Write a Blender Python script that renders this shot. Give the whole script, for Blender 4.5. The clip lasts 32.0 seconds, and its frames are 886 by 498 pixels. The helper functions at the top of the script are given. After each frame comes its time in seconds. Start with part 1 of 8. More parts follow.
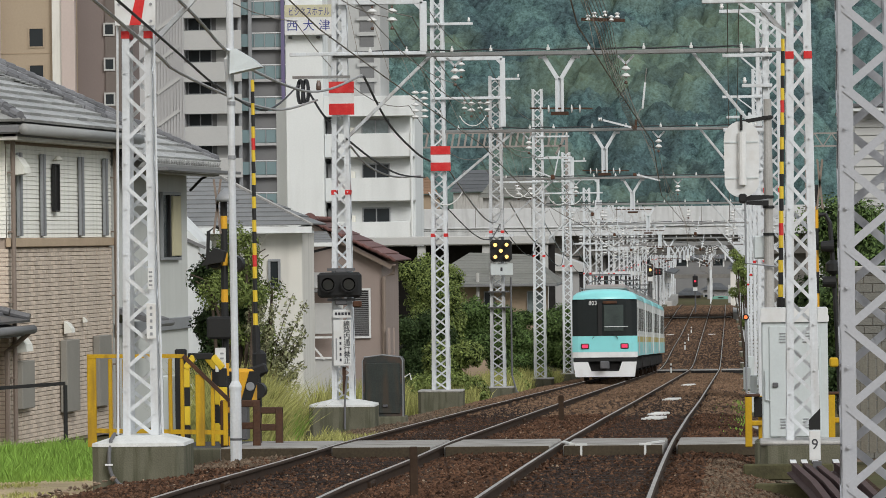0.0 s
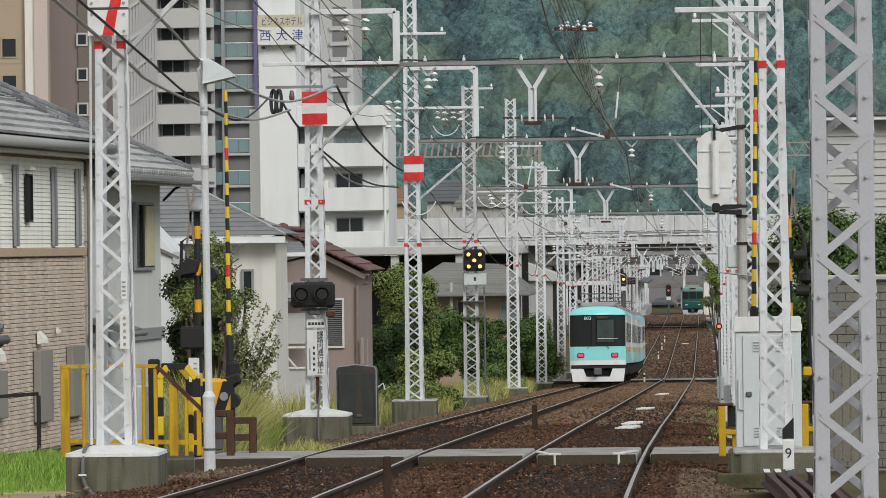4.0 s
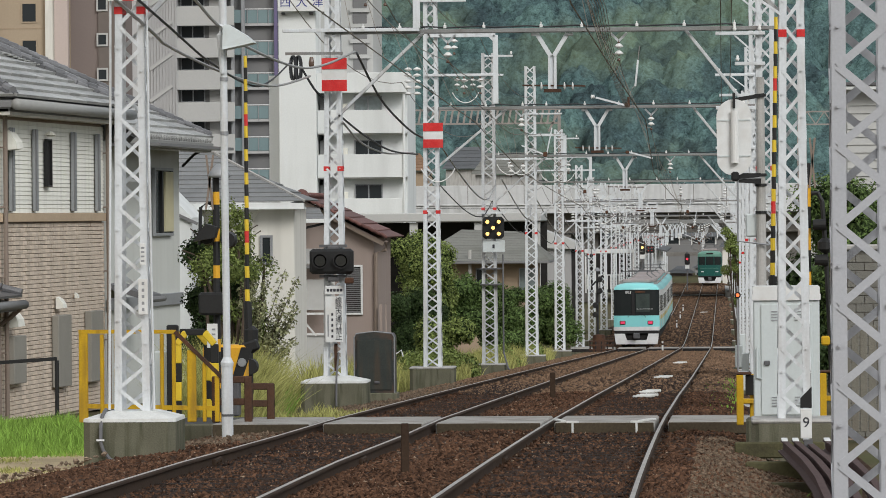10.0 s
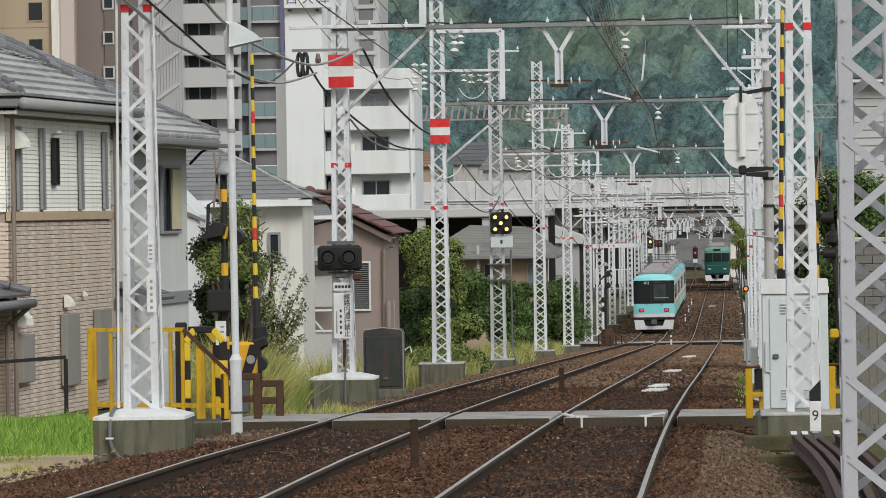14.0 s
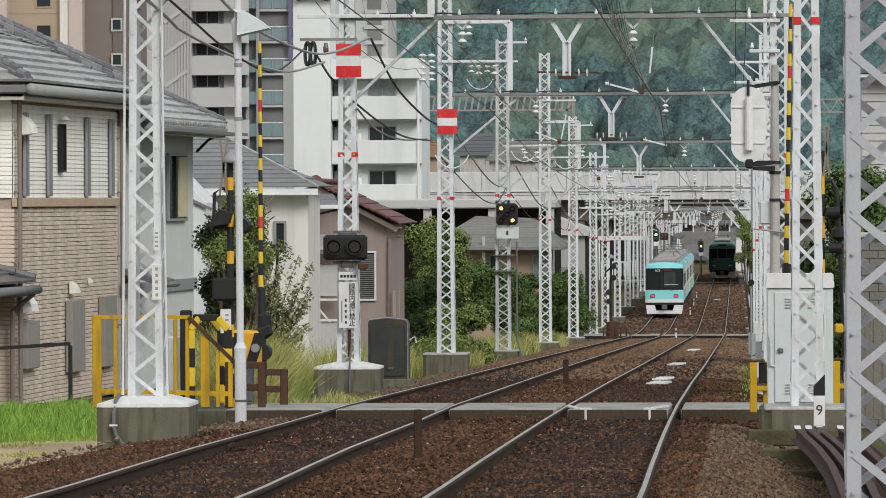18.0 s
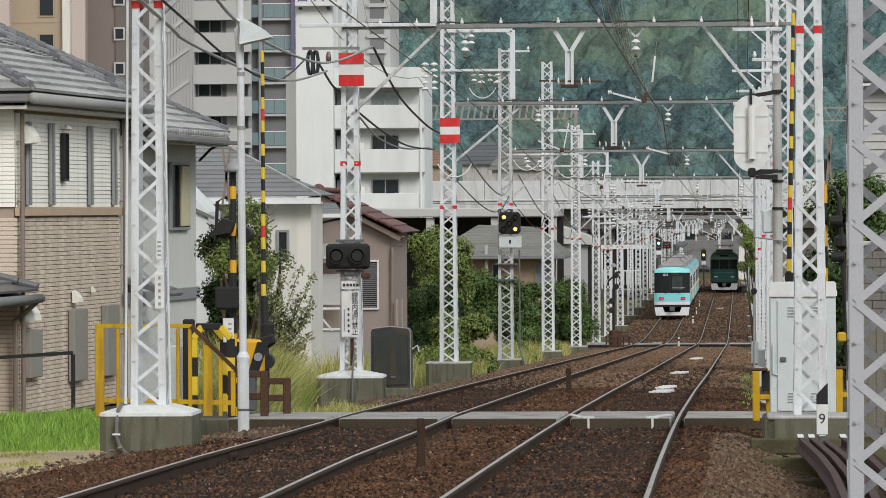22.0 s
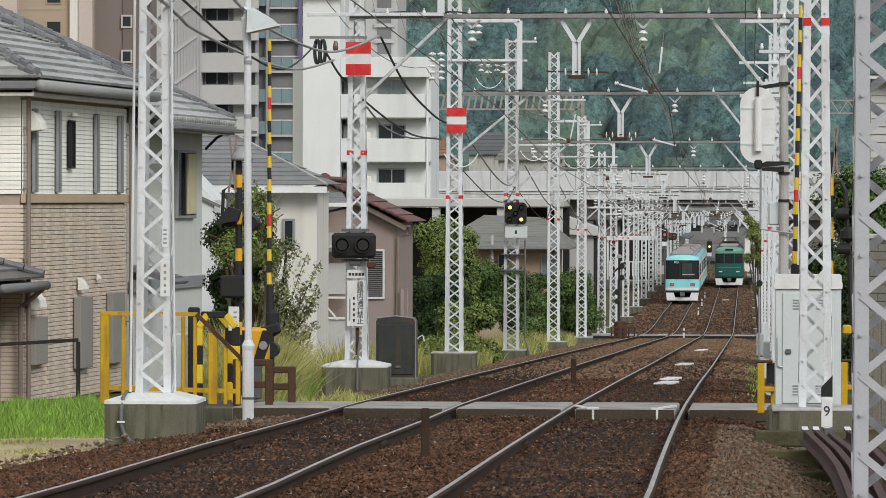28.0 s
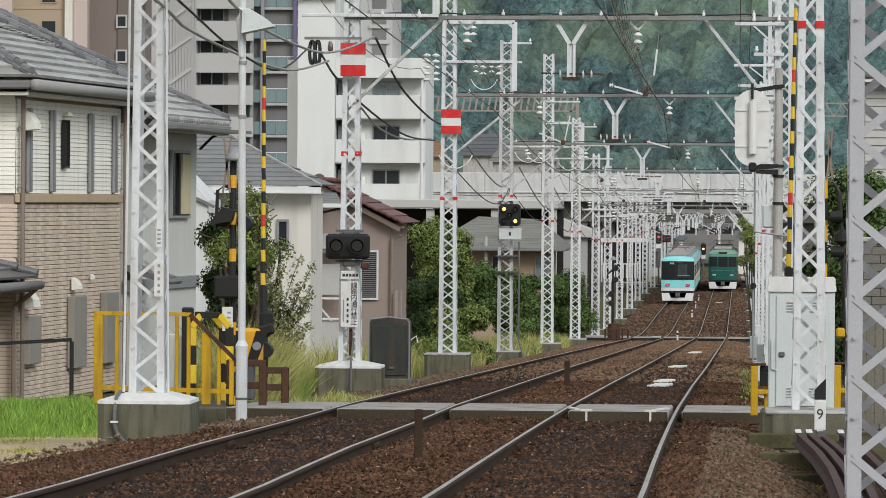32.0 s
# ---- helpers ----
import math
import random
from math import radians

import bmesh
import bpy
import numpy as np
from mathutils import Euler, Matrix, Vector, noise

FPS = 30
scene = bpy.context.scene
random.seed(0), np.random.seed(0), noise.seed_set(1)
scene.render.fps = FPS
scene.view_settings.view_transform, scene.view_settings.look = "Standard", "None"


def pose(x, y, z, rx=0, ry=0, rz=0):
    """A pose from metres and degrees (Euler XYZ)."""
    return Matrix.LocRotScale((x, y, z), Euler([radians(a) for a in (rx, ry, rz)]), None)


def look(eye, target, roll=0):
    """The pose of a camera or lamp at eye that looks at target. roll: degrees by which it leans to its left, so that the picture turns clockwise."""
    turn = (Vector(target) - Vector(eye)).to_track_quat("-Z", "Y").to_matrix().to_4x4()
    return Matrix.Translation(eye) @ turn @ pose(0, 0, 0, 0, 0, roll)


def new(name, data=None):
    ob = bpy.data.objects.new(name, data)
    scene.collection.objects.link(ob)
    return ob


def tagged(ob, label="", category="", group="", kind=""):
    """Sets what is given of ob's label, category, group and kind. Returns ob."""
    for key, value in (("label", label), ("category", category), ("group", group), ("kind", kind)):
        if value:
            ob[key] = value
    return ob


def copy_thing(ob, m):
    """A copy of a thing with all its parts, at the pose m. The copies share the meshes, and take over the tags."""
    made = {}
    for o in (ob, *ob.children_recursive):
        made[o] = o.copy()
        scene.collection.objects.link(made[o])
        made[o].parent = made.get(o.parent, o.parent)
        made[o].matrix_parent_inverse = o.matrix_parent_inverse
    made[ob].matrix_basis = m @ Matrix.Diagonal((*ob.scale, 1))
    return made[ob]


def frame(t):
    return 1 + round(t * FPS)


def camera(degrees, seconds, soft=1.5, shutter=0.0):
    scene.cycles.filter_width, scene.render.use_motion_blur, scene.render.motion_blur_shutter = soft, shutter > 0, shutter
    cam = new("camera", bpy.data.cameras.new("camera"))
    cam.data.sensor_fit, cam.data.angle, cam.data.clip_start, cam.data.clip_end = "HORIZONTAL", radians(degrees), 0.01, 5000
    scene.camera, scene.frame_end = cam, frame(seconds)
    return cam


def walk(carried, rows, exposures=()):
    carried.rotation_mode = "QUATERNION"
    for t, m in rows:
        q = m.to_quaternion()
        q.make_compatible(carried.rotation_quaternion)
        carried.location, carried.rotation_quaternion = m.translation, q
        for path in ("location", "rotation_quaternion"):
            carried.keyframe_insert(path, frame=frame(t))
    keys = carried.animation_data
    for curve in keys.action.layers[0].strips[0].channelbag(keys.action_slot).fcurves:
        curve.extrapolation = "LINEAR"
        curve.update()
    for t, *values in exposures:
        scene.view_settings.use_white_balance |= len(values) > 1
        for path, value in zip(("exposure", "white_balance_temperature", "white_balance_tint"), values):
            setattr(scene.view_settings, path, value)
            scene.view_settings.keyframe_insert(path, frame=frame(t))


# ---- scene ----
cam = camera(10.792, 32.0, soft=0.9)
# seconds, yaw, pitch, roll of a long lens held at one spot beside the track
EYE_HEIGHT = 1.32
PATH = [
    (0, 3.5007, -0.1523, 0.688),
    (0.5, 3.3449, -0.2281, 0.532),
    (1, 3.5536, -0.3033, 0.500),
    (1.5, 3.5843, -0.2740, 0.504),
    (2, 3.5759, -0.2462, 0.517),
    (2.5, 3.4766, -0.2170, 0.824),
    (3, 3.3658, -0.2451, 0.920),
    (3.5, 3.2410, -0.0341, 0.876),
    (5.5, 3.2570, -0.0623, 0.406),
    (6, 3.2931, -0.1152, 0.331),
    (6.5, 3.3455, -0.0998, 0.453),
    (7, 3.3850, -0.1203, 0.503),
    (7.5, 3.3728, -0.1287, 0.573),
    (8, 3.5549, -0.2833, 0.575),
    (8.5, 3.7034, -0.3540, 0.381),
    (9, 3.7127, -0.5830, 0.351),
    (9.5, 3.6072, -0.5080, 0.725),
    (10, 3.4058, -0.4364, 0.459),
    (10.5, 3.4756, -0.5625, 0.457),
    (11, 3.4904, -0.4215, 0.541),
    (11.5, 3.5769, -0.4897, 0.571),
    (12, 3.5223, -0.5504, 0.607),
    (12.5, 3.4403, -0.6064, 0.693),
    (13, 3.5223, -0.6032, 0.607),
    (13.5, 3.5950, -0.5918, 0.604),
    (14, 3.4995, -0.4871, 0.873),
    (14.5, 3.4808, -0.5285, 0.755),
    (16.5, 3.4909, -0.4507, 0.239),
    (17, 3.5724, -0.5261, 0.046),
    (17.5, 3.5492, -0.7115, 0.042),
    (18, 3.5753, -0.6020, 0.250),
    (18.5, 3.5749, -0.6036, 0.178),
    (19, 3.6273, -0.5665, 0.321),
    (19.5, 3.7067, -0.5002, 0.278),
    (20, 3.6300, -0.5333, 0.280),
    (20.5, 3.6063, -0.5260, 0.540),
    (21, 3.6586, -0.4738, 0.256),
    (21.5, 3.6582, -0.5417, 0.184),
    (22, 3.6080, -0.4939, 0.285),
    (22.5, 3.6836, -0.4115, 0.061),
    (23, 3.5858, -0.5194, 0.039),
    (23.5, 3.5793, -0.5909, -0.109),
    (24, 3.6609, -0.6091, -0.104),
    (24.5, 3.6310, -0.5681, -0.119),
    (25, 3.6799, -0.6402, -0.299),
    (25.5, 3.6474, -0.6801, -0.284),
    (27.5, 3.6182, -0.6063, -0.205),
    (28, 3.6826, -0.6179, -0.111),
    (28.5, 3.5186, -0.6113, -0.162),
    (29, 3.6038, -0.6897, -0.189),
    (29.5, 3.6940, -0.6056, -0.382),
    (30, 3.6871, -0.5663, -0.213),
    (30.5, 3.6373, -0.5696, -0.183),
    (31, 3.6729, -0.5265, -0.367),
    (31.5, 3.6597, -0.5898, -0.360),
    (32, 3.6117, -0.6020, -0.363),
]
walk(cam, [(t, pose(0, 0, EYE_HEIGHT, 90 + pitch, roll, yaw)) for t, yaw, pitch, roll in PATH], exposures=[(0, -0.07), (9, -0.08), (12, -0.05), (17, 0.0), (32, 0.0)])

# ---- light: a bright overcast day ----
world = bpy.data.worlds.new("sky")
scene.world = world
world.use_nodes = True
wn, wl = world.node_tree.nodes, world.node_tree.links
sky = wn.new("ShaderNodeTexSky")
sky.sky_type, sky.sun_disc = "NISHITA", False
sky.sun_elevation, sky.sun_rotation = radians(33), radians(214)
sky.air_density, sky.dust_density, sky.ozone_density = 1.0, 6.0, 1.0
cloud = wn.new("ShaderNodeMixRGB")
cloud.inputs[0].default_value = 0.75
cloud.inputs[2].default_value = (8.2, 8.7, 9.2, 1)
wl.new(sky.outputs[0], cloud.inputs[1])
wl.new(cloud.outputs[0], wn["Background"].inputs[0])
wn["Background"].inputs[1].default_value = 0.088
sun_data = bpy.data.lights.new("sun", "SUN")
sun_data.energy, sun_data.angle, sun_data.color = 2.05, radians(25), (1.0, 0.985, 0.965)
sun = new("sun", sun_data)
sun.matrix_world = look((60, -50, 70), (0, 40, 0))


# ---- materials ----
def surface(name, colour, rough=0.6, metal=0.0, var=0.18, scale=3.0, fine=40.0, bump=0.15, stain=None, stain_amount=0.45,
            stain_scale=0.8, streak=False, island=0.0, random_ob=0.0, gloss=None, depth=0.02):
    """A painted or raw surface: base colour, broad and fine variation, optional stains, fine relief."""
    m = bpy.data.materials.new(name)
    m.use_nodes = True
    n, l = m.node_tree.nodes, m.node_tree.links
    b = n["Principled BSDF"]
    b.inputs["Roughness"].default_value, b.inputs["Metallic"].default_value = rough, metal
    b.inputs["Specular IOR Level"].default_value = gloss if gloss is not None else (0.5 if rough < 0.5 else 0.3 if rough < 0.7 else 0.12)
    tc = n.new("ShaderNodeTexCoord")
    big, small = n.new("ShaderNodeTexNoise"), n.new("ShaderNodeTexNoise")
    big.inputs["Scale"].default_value, small.inputs["Scale"].default_value = scale, fine
    big.inputs["Detail"].default_value, small.inputs["Detail"].default_value = 4, 3
    for k in (big, small):
        l.new(tc.outputs["Object"], k.inputs["Vector"])
    add = n.new("ShaderNodeMath")
    add.operation = "ADD"
    l.new(big.outputs[0], add.inputs[0])
    l.new(small.outputs[0], add.inputs[1])
    mr = n.new("ShaderNodeMapRange")
    mr.inputs[1].default_value, mr.inputs[2].default_value = 0.6, 1.4
    mr.inputs[3].default_value, mr.inputs[4].default_value = 1 - var, 1 + var
    l.new(add.outputs[0], mr.inputs[0])
    last = mr.outputs[0]
    if island or random_ob:
        src = n.new("ShaderNodeNewGeometry") if island else n.new("ShaderNodeObjectInfo")
        r2 = n.new("ShaderNodeMapRange")
        k = island or random_ob
        r2.inputs[3].default_value, r2.inputs[4].default_value = 1 - k, 1 + k
        l.new(src.outputs["Random Per Island" if island else "Random"], r2.inputs[0])
        mu = n.new("ShaderNodeMath")
        mu.operation = "MULTIPLY"
        l.new(last, mu.inputs[0])
        l.new(r2.outputs[0], mu.inputs[1])
        last = mu.outputs[0]
    hsv = n.new("ShaderNodeHueSaturation")
    hsv.inputs["Color"].default_value = (*colour, 1)
    l.new(last, hsv.inputs["Value"])
    out = hsv.outputs[0]
    if stain:
        st = n.new("ShaderNodeTexNoise")
        st.inputs["Scale"].default_value, st.inputs["Detail"].default_value = stain_scale, 6
        if streak:
            mp = n.new("ShaderNodeMapping")
            mp.inputs["Scale"].default_value = (3.0, 3.0, 0.35)
            l.new(tc.outputs["Object"], mp.inputs[0])
            l.new(mp.outputs[0], st.inputs["Vector"])
        else:
            l.new(tc.outputs["Object"], st.inputs["Vector"])
        sr = n.new("ShaderNodeMapRange")
        sr.inputs[1].default_value, sr.inputs[2].default_value = 0.48, 0.72
        sr.inputs[4].default_value = stain_amount
        l.new(st.outputs[0], sr.inputs[0])
        mix = n.new("ShaderNodeMixRGB")
        mix.inputs[2].default_value = (*stain, 1)
        l.new(sr.outputs[0], mix.inputs[0])
        l.new(out, mix.inputs[1])
        out = mix.outputs[0]
    l.new(out, b.inputs["Base Color"])
    if bump:
        bp = n.new("ShaderNodeBump")
        bp.inputs["Strength"].default_value, bp.inputs["Distance"].default_value = bump, depth
        l.new(small.outputs[0], bp.inputs["Height"])
        l.new(bp.outputs[0], b.inputs["Normal"])
    return m


def glowing(name, colour, strength):
    m = bpy.data.materials.new(name)
    m.use_nodes = True
    b = m.node_tree.nodes["Principled BSDF"]
    b.inputs["Base Color"].default_value = (*colour, 1)
    b.inputs["Emission Color"].default_value = (*colour, 1)
    b.inputs["Emission Strength"].default_value = strength
    b.inputs["Roughness"].default_value = 0.3
    return m


WHITE_STEEL = surface("white_painted_steel", (0.66, 0.69, 0.71), 0.5, var=0.1, scale=2, fine=30, bump=0.05, stain=(0.33, 0.27, 0.21), stain_amount=0.35, stain_scale=2.5, streak=True)
OLD_STEEL = surface("weathered_white_steel", (0.55, 0.57, 0.58), 0.55, var=0.15, scale=2, fine=30, bump=0.05, stain=(0.26, 0.22, 0.18), stain_amount=0.5, stain_scale=2.5, streak=True)
GREY_STEEL = surface("lilac_grey_painted_steel", (0.44, 0.45, 0.475), 0.45, var=0.08, scale=3, fine=50, bump=0.05, stain=(0.42, 0.42, 0.42), stain_amount=0.2, stain_scale=4)
DARK_STEEL = surface("dull_dark_steel", (0.13, 0.13, 0.135), 0.5, metal=0.3, var=0.2, bump=0.05)
GALV = surface("galvanised_beam", (0.25, 0.255, 0.25), 0.55, metal=0.2, var=0.2, scale=3, stain=(0.16, 0.12, 0.1), stain_amount=0.5, stain_scale=2)
CONCRETE = surface("mossy_concrete", (0.15, 0.145, 0.105), 0.9, var=0.25, scale=2.5, fine=60, bump=0.35, stain=(0.05, 0.058, 0.032), stain_amount=0.9, stain_scale=3.0, streak=True)
SLAB = surface("worn_grey_slab", (0.36, 0.345, 0.32), 0.85, var=0.2, scale=1.5, fine=40, bump=0.25, stain=(0.1, 0.085, 0.07), stain_amount=0.6, stain_scale=2.0)
CONCRETE_TOP = surface("white_mortar", (0.68, 0.69, 0.67), 0.8, var=0.12, scale=5, bump=0.2, stain=(0.4, 0.38, 0.33), stain_amount=0.35, stain_scale=4)
CONCRETE_PALE = surface("pale_concrete", (0.44, 0.43, 0.41), 0.85, var=0.15, scale=2, fine=40, bump=0.25, stain=(0.18, 0.17, 0.14), stain_amount=0.6, stain_scale=2.0, streak=True)
VIADUCT = surface("viaduct_concrete", (0.6, 0.61, 0.61), 0.85, var=0.08, scale=0.3, fine=3, bump=0.1, stain=(0.3, 0.3, 0.29), stain_amount=0.5, stain_scale=0.5, streak=True)
BALLAST = surface("rusty_ballast_bed", (0.045, 0.024, 0.014), 0.95, var=0.5, scale=0.7, fine=16, bump=1.0, stain=(0.12, 0.085, 0.06), stain_amount=0.5, stain_scale=7, depth=0.05)
STONE = surface("rusty_crushed_stone", (0.09, 0.048, 0.029), 0.9, var=0.55, scale=0.5, fine=20, bump=0.3, island=0.68)
STONE_GREY = surface("grey_crushed_stone", (0.135, 0.1, 0.07), 0.9, var=0.3, scale=0.8, fine=20, bump=0.3, island=0.5)
SLEEPER = surface("tarred_timber", (0.02, 0.013, 0.009), 0.85, var=0.3, scale=2, fine=30, bump=0.5, stain=(0.06, 0.045, 0.035), stain_amount=0.4, stain_scale=3)
RAIL_SIDE = surface("rail_rust", (0.045, 0.028, 0.018), 0.85, var=0.3, scale=1.5, fine=25, bump=0.3, gloss=0.2)
RAIL_HEAD = surface("worn_rail_head", (0.55, 0.5, 0.45), 0.38, metal=0.85, var=0.25, scale=1.0, fine=15, bump=0.03)
RUST = surface("brown_rusty_steel", (0.075, 0.043, 0.03), 0.75, var=0.35, scale=4, fine=40, bump=0.3, stain=(0.16, 0.07, 0.035), stain_amount=0.5, stain_scale=3)
RAIL_STACK = surface("purplish_rusted_rail", (0.085, 0.055, 0.052), 0.75, metal=0.0, var=0.2, scale=3, fine=30, bump=0.2)
YELLOW = surface("yellow_paint", (0.56, 0.34, 0.015), 0.5, var=0.15, scale=3, bump=0.05, stain=(0.24, 0.13, 0.03), stain_amount=0.55, stain_scale=4, streak=True)
ORANGE = surface("amber_paint", (0.72, 0.38, 0.03), 0.5, var=0.12, bump=0.05)
BLACK = surface("black_paint", (0.02, 0.02, 0.02), 0.5, var=0.2, bump=0.05)
RED = surface("red_paint", (0.62, 0.03, 0.03), 0.5, var=0.15, scale=6, bump=0.03, stain=(0.5, 0.2, 0.17), stain_amount=0.25, stain_scale=6)
SIGN_WHITE = surface("white_enamel", (0.72, 0.73, 0.72), 0.45, var=0.06, bump=0.02, stain=(0.45, 0.4, 0.33), stain_amount=0.3, stain_scale=5)
SIGN_INK = surface("dark_lettering", (0.045, 0.045, 0.055), 0.5, var=0.1, bump=0)
CABINET = surface("off_white_cabinet_paint", (0.58, 0.63, 0.63), 0.45, var=0.05, scale=1.5, fine=30, bump=0.03, stain=(0.42, 0.42, 0.38), stain_amount=0.3, stain_scale=2, streak=True)
PORCELAIN = surface("white_porcelain", (0.75, 0.75, 0.73), 0.2, var=0.05, bump=0)
PORCELAIN_BROWN = surface("brown_porcelain", (0.12, 0.075, 0.055), 0.25, var=0.1, bump=0)
WIRE = surface("dark_wire", (0.04, 0.042, 0.045), 0.6, var=0.1, bump=0)
WIRE_PALE = surface("weathered_grey_wire", (0.34, 0.31, 0.28), 0.6, var=0.1, bump=0)
COPPER = surface("weathered_copper_wire", (0.22, 0.19, 0.16), 0.6, metal=0.0, var=0.1, bump=0)
RUBBER = surface("grey_cable_sheath", (0.14, 0.14, 0.145), 0.6, var=0.1, bump=0)
CABLE_GREY = surface("pale_grey_cable_sheath", (0.36, 0.36, 0.355), 0.5, var=0.15, bump=0)
GLASS = surface("dark_window_glass", (0.02, 0.025, 0.028), 0.22, var=0.1, scale=0.5, bump=0, gloss=0.4)
CURTAIN_GLASS = surface("curtained_window_glass", (0.2, 0.24, 0.24), 0.12, var=0.35, scale=0.7, fine=4, bump=0, gloss=0.8)
TRIM = surface("grey_aluminium_trim", (0.3, 0.31, 0.32), 0.45, metal=0.2, var=0.1, bump=0.02)
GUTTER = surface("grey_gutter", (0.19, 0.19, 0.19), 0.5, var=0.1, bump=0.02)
PIPE = surface("brown_downpipe", (0.24, 0.19, 0.155), 0.5, var=0.1, bump=0.02)
SIDING = surface("cream_siding", (0.86, 0.85, 0.77), 0.7, var=0.06, scale=1, fine=30, bump=0.1, stain=(0.5, 0.48, 0.43), stain_amount=0.35, stain_scale=1.2, streak=True, random_ob=0.04)
BRICK = surface("pinkish_brick_tile", (0.64, 0.54, 0.44), 0.8, var=0.14, scale=4, fine=50, bump=0.25, island=0.12)
MORTAR = surface("dark_joint", (0.36, 0.28, 0.225), 0.9, var=0.15, bump=0.2)
BAND = surface("tan_fascia_band", (0.4, 0.31, 0.22), 0.7, var=0.08, bump=0.1)
STUCCO = surface("light_grey_stucco", (0.62, 0.63, 0.59), 0.85, var=0.06, scale=1.2, fine=60, bump=0.25, stain=(0.4, 0.4, 0.37), stain_amount=0.2, stain_scale=0.8, streak=True)
CREAM = surface("cream_stucco", (0.74, 0.72, 0.66), 0.85, var=0.05, scale=1.2, fine=60, bump=0.2, stain=(0.42, 0.4, 0.36), stain_amount=0.35, stain_scale=0.8, streak=True)
PINK = surface("pinkish_beige_stucco", (0.33, 0.27, 0.24), 0.85, var=0.07, scale=1.2, fine=60, bump=0.2, stain=(0.3, 0.24, 0.21), stain_amount=0.35, stain_scale=0.9, streak=True)
TILE = surface("grey_roof_tile", (0.36, 0.36, 0.345), 0.4, var=0.25, scale=3, fine=30, bump=0.15, random_ob=0.26, stain=(0.34, 0.34, 0.31), stain_amount=0.3, stain_scale=4)
TILE_DARK = surface("dark_roof_slate", (0.1, 0.105, 0.11), 0.6, var=0.15, scale=2, fine=25, bump=0.2, random_ob=0.12)
TILE_RED = surface("brown_red_roof_tile", (0.15, 0.07, 0.06), 0.6, var=0.25, scale=3, fine=25, bump=0.2, random_ob=0.2)
TILE_MOSS = surface("greenish_grey_roof", (0.2, 0.2, 0.18), 0.8, var=0.15, scale=1, fine=12, bump=0.2, stain=(0.11, 0.11, 0.09), stain_amount=0.5, stain_scale=0.8)
WHITE_WALL = surface("white_apartment_wall", (0.72, 0.74, 0.73), 0.8, var=0.05, scale=0.4, fine=10, bump=0.05, stain=(0.45, 0.46, 0.45), stain_amount=0.4, stain_scale=0.25, streak=True)
PALE_WALL = surface("pale_balcony_wall", (0.47, 0.47, 0.455), 0.8, var=0.05, scale=0.3, fine=8, bump=0.05, stain=(0.48, 0.47, 0.45), stain_amount=0.35, stain_scale=0.3, streak=True)
GREY_WALL = surface("grey_louvred_wall", (0.36, 0.355, 0.35), 0.8, var=0.06, scale=0.3, fine=8, bump=0.05)
TOWER_SIDE = surface("pale_grey_tower_side", (0.46, 0.455, 0.45), 0.8, var=0.06, scale=0.3, fine=8, bump=0.05)
BEIGE_WALL = surface("beige_tower_wall", (0.41, 0.33, 0.24), 0.8, var=0.06, scale=0.2, fine=6, bump=0.05, stain=(0.42, 0.34, 0.26), stain_amount=0.3, stain_scale=0.2)
ROSE_WALL = surface("rose_tower_wall", (0.55, 0.46, 0.42), 0.8, var=0.05, scale=0.2, fine=6, bump=0.05)
BROWN_WALL = surface("brown_tower_tile", (0.22, 0.18, 0.165), 0.75, var=0.07, scale=0.3, fine=8, bump=0.05)
TEAL_GLASS = surface("teal_balcony_glass", (0.19, 0.27, 0.28), 0.2, var=0.12, scale=0.3, bump=0, gloss=0.7)
PURPLE = surface("purple_column", (0.16, 0.14, 0.24), 0.7, var=0.1, scale=0.5, bump=0.05)
# dark grey that puts the shade of recesses into the colour; also plain walls
SHADE_WALL = surface("shade_grey_wall", (0.2, 0.2, 0.2), 0.85, var=0.12, scale=0.5, bump=0)
TEAL_PAINT = surface("turquoise_train_paint", (0.27, 0.72, 0.73), 0.3, var=0.05, scale=1, bump=0.0, stain=(0.25, 0.55, 0.56), stain_amount=0.3, stain_scale=2)
TRAIN_GREY = surface("pale_grey_train_paint", (0.62, 0.63, 0.61), 0.35, var=0.05, scale=1, bump=0)
TRAIN_WHITE = surface("white_train_paint", (0.76, 0.77, 0.77), 0.35, var=0.05, scale=2, bump=0, stain=(0.5, 0.46, 0.42), stain_amount=0.3, stain_scale=3)
TRAIN_YELLOW = surface("mustard_stripe", (0.5, 0.4, 0.06), 0.35, var=0.05, bump=0)
TRAIN_DARK = surface("train_underframe", (0.03, 0.028, 0.027), 0.7, var=0.3, bump=0.2)
TRAIN_GREEN = surface("deep_green_train_paint", (0.014, 0.095, 0.08), 0.3, var=0.08, bump=0)
TRAIN_MINT = surface("mint_train_paint", (0.14, 0.3, 0.235), 0.3, var=0.06, bump=0)
ROOF_GREY = surface("train_roof_equipment", (0.32, 0.28, 0.27), 0.6, var=0.2, bump=0.1)
SOIL = surface("sandy_soil", (0.45, 0.36, 0.225), 0.95, var=0.3, scale=0.8, fine=25, bump=0.6, stain=(0.25, 0.2, 0.12), stain_amount=0.5, stain_scale=1.5)
EARTH = surface("weedy_ground", (0.1, 0.085, 0.045), 0.95, var=0.35, scale=0.3, fine=8, bump=0.6, stain=(0.07, 0.09, 0.03), stain_amount=0.8, stain_scale=0.25)
ASPHALT = surface("worn_asphalt", (0.1, 0.1, 0.098), 0.9, var=0.2, scale=1, fine=60, bump=0.4)
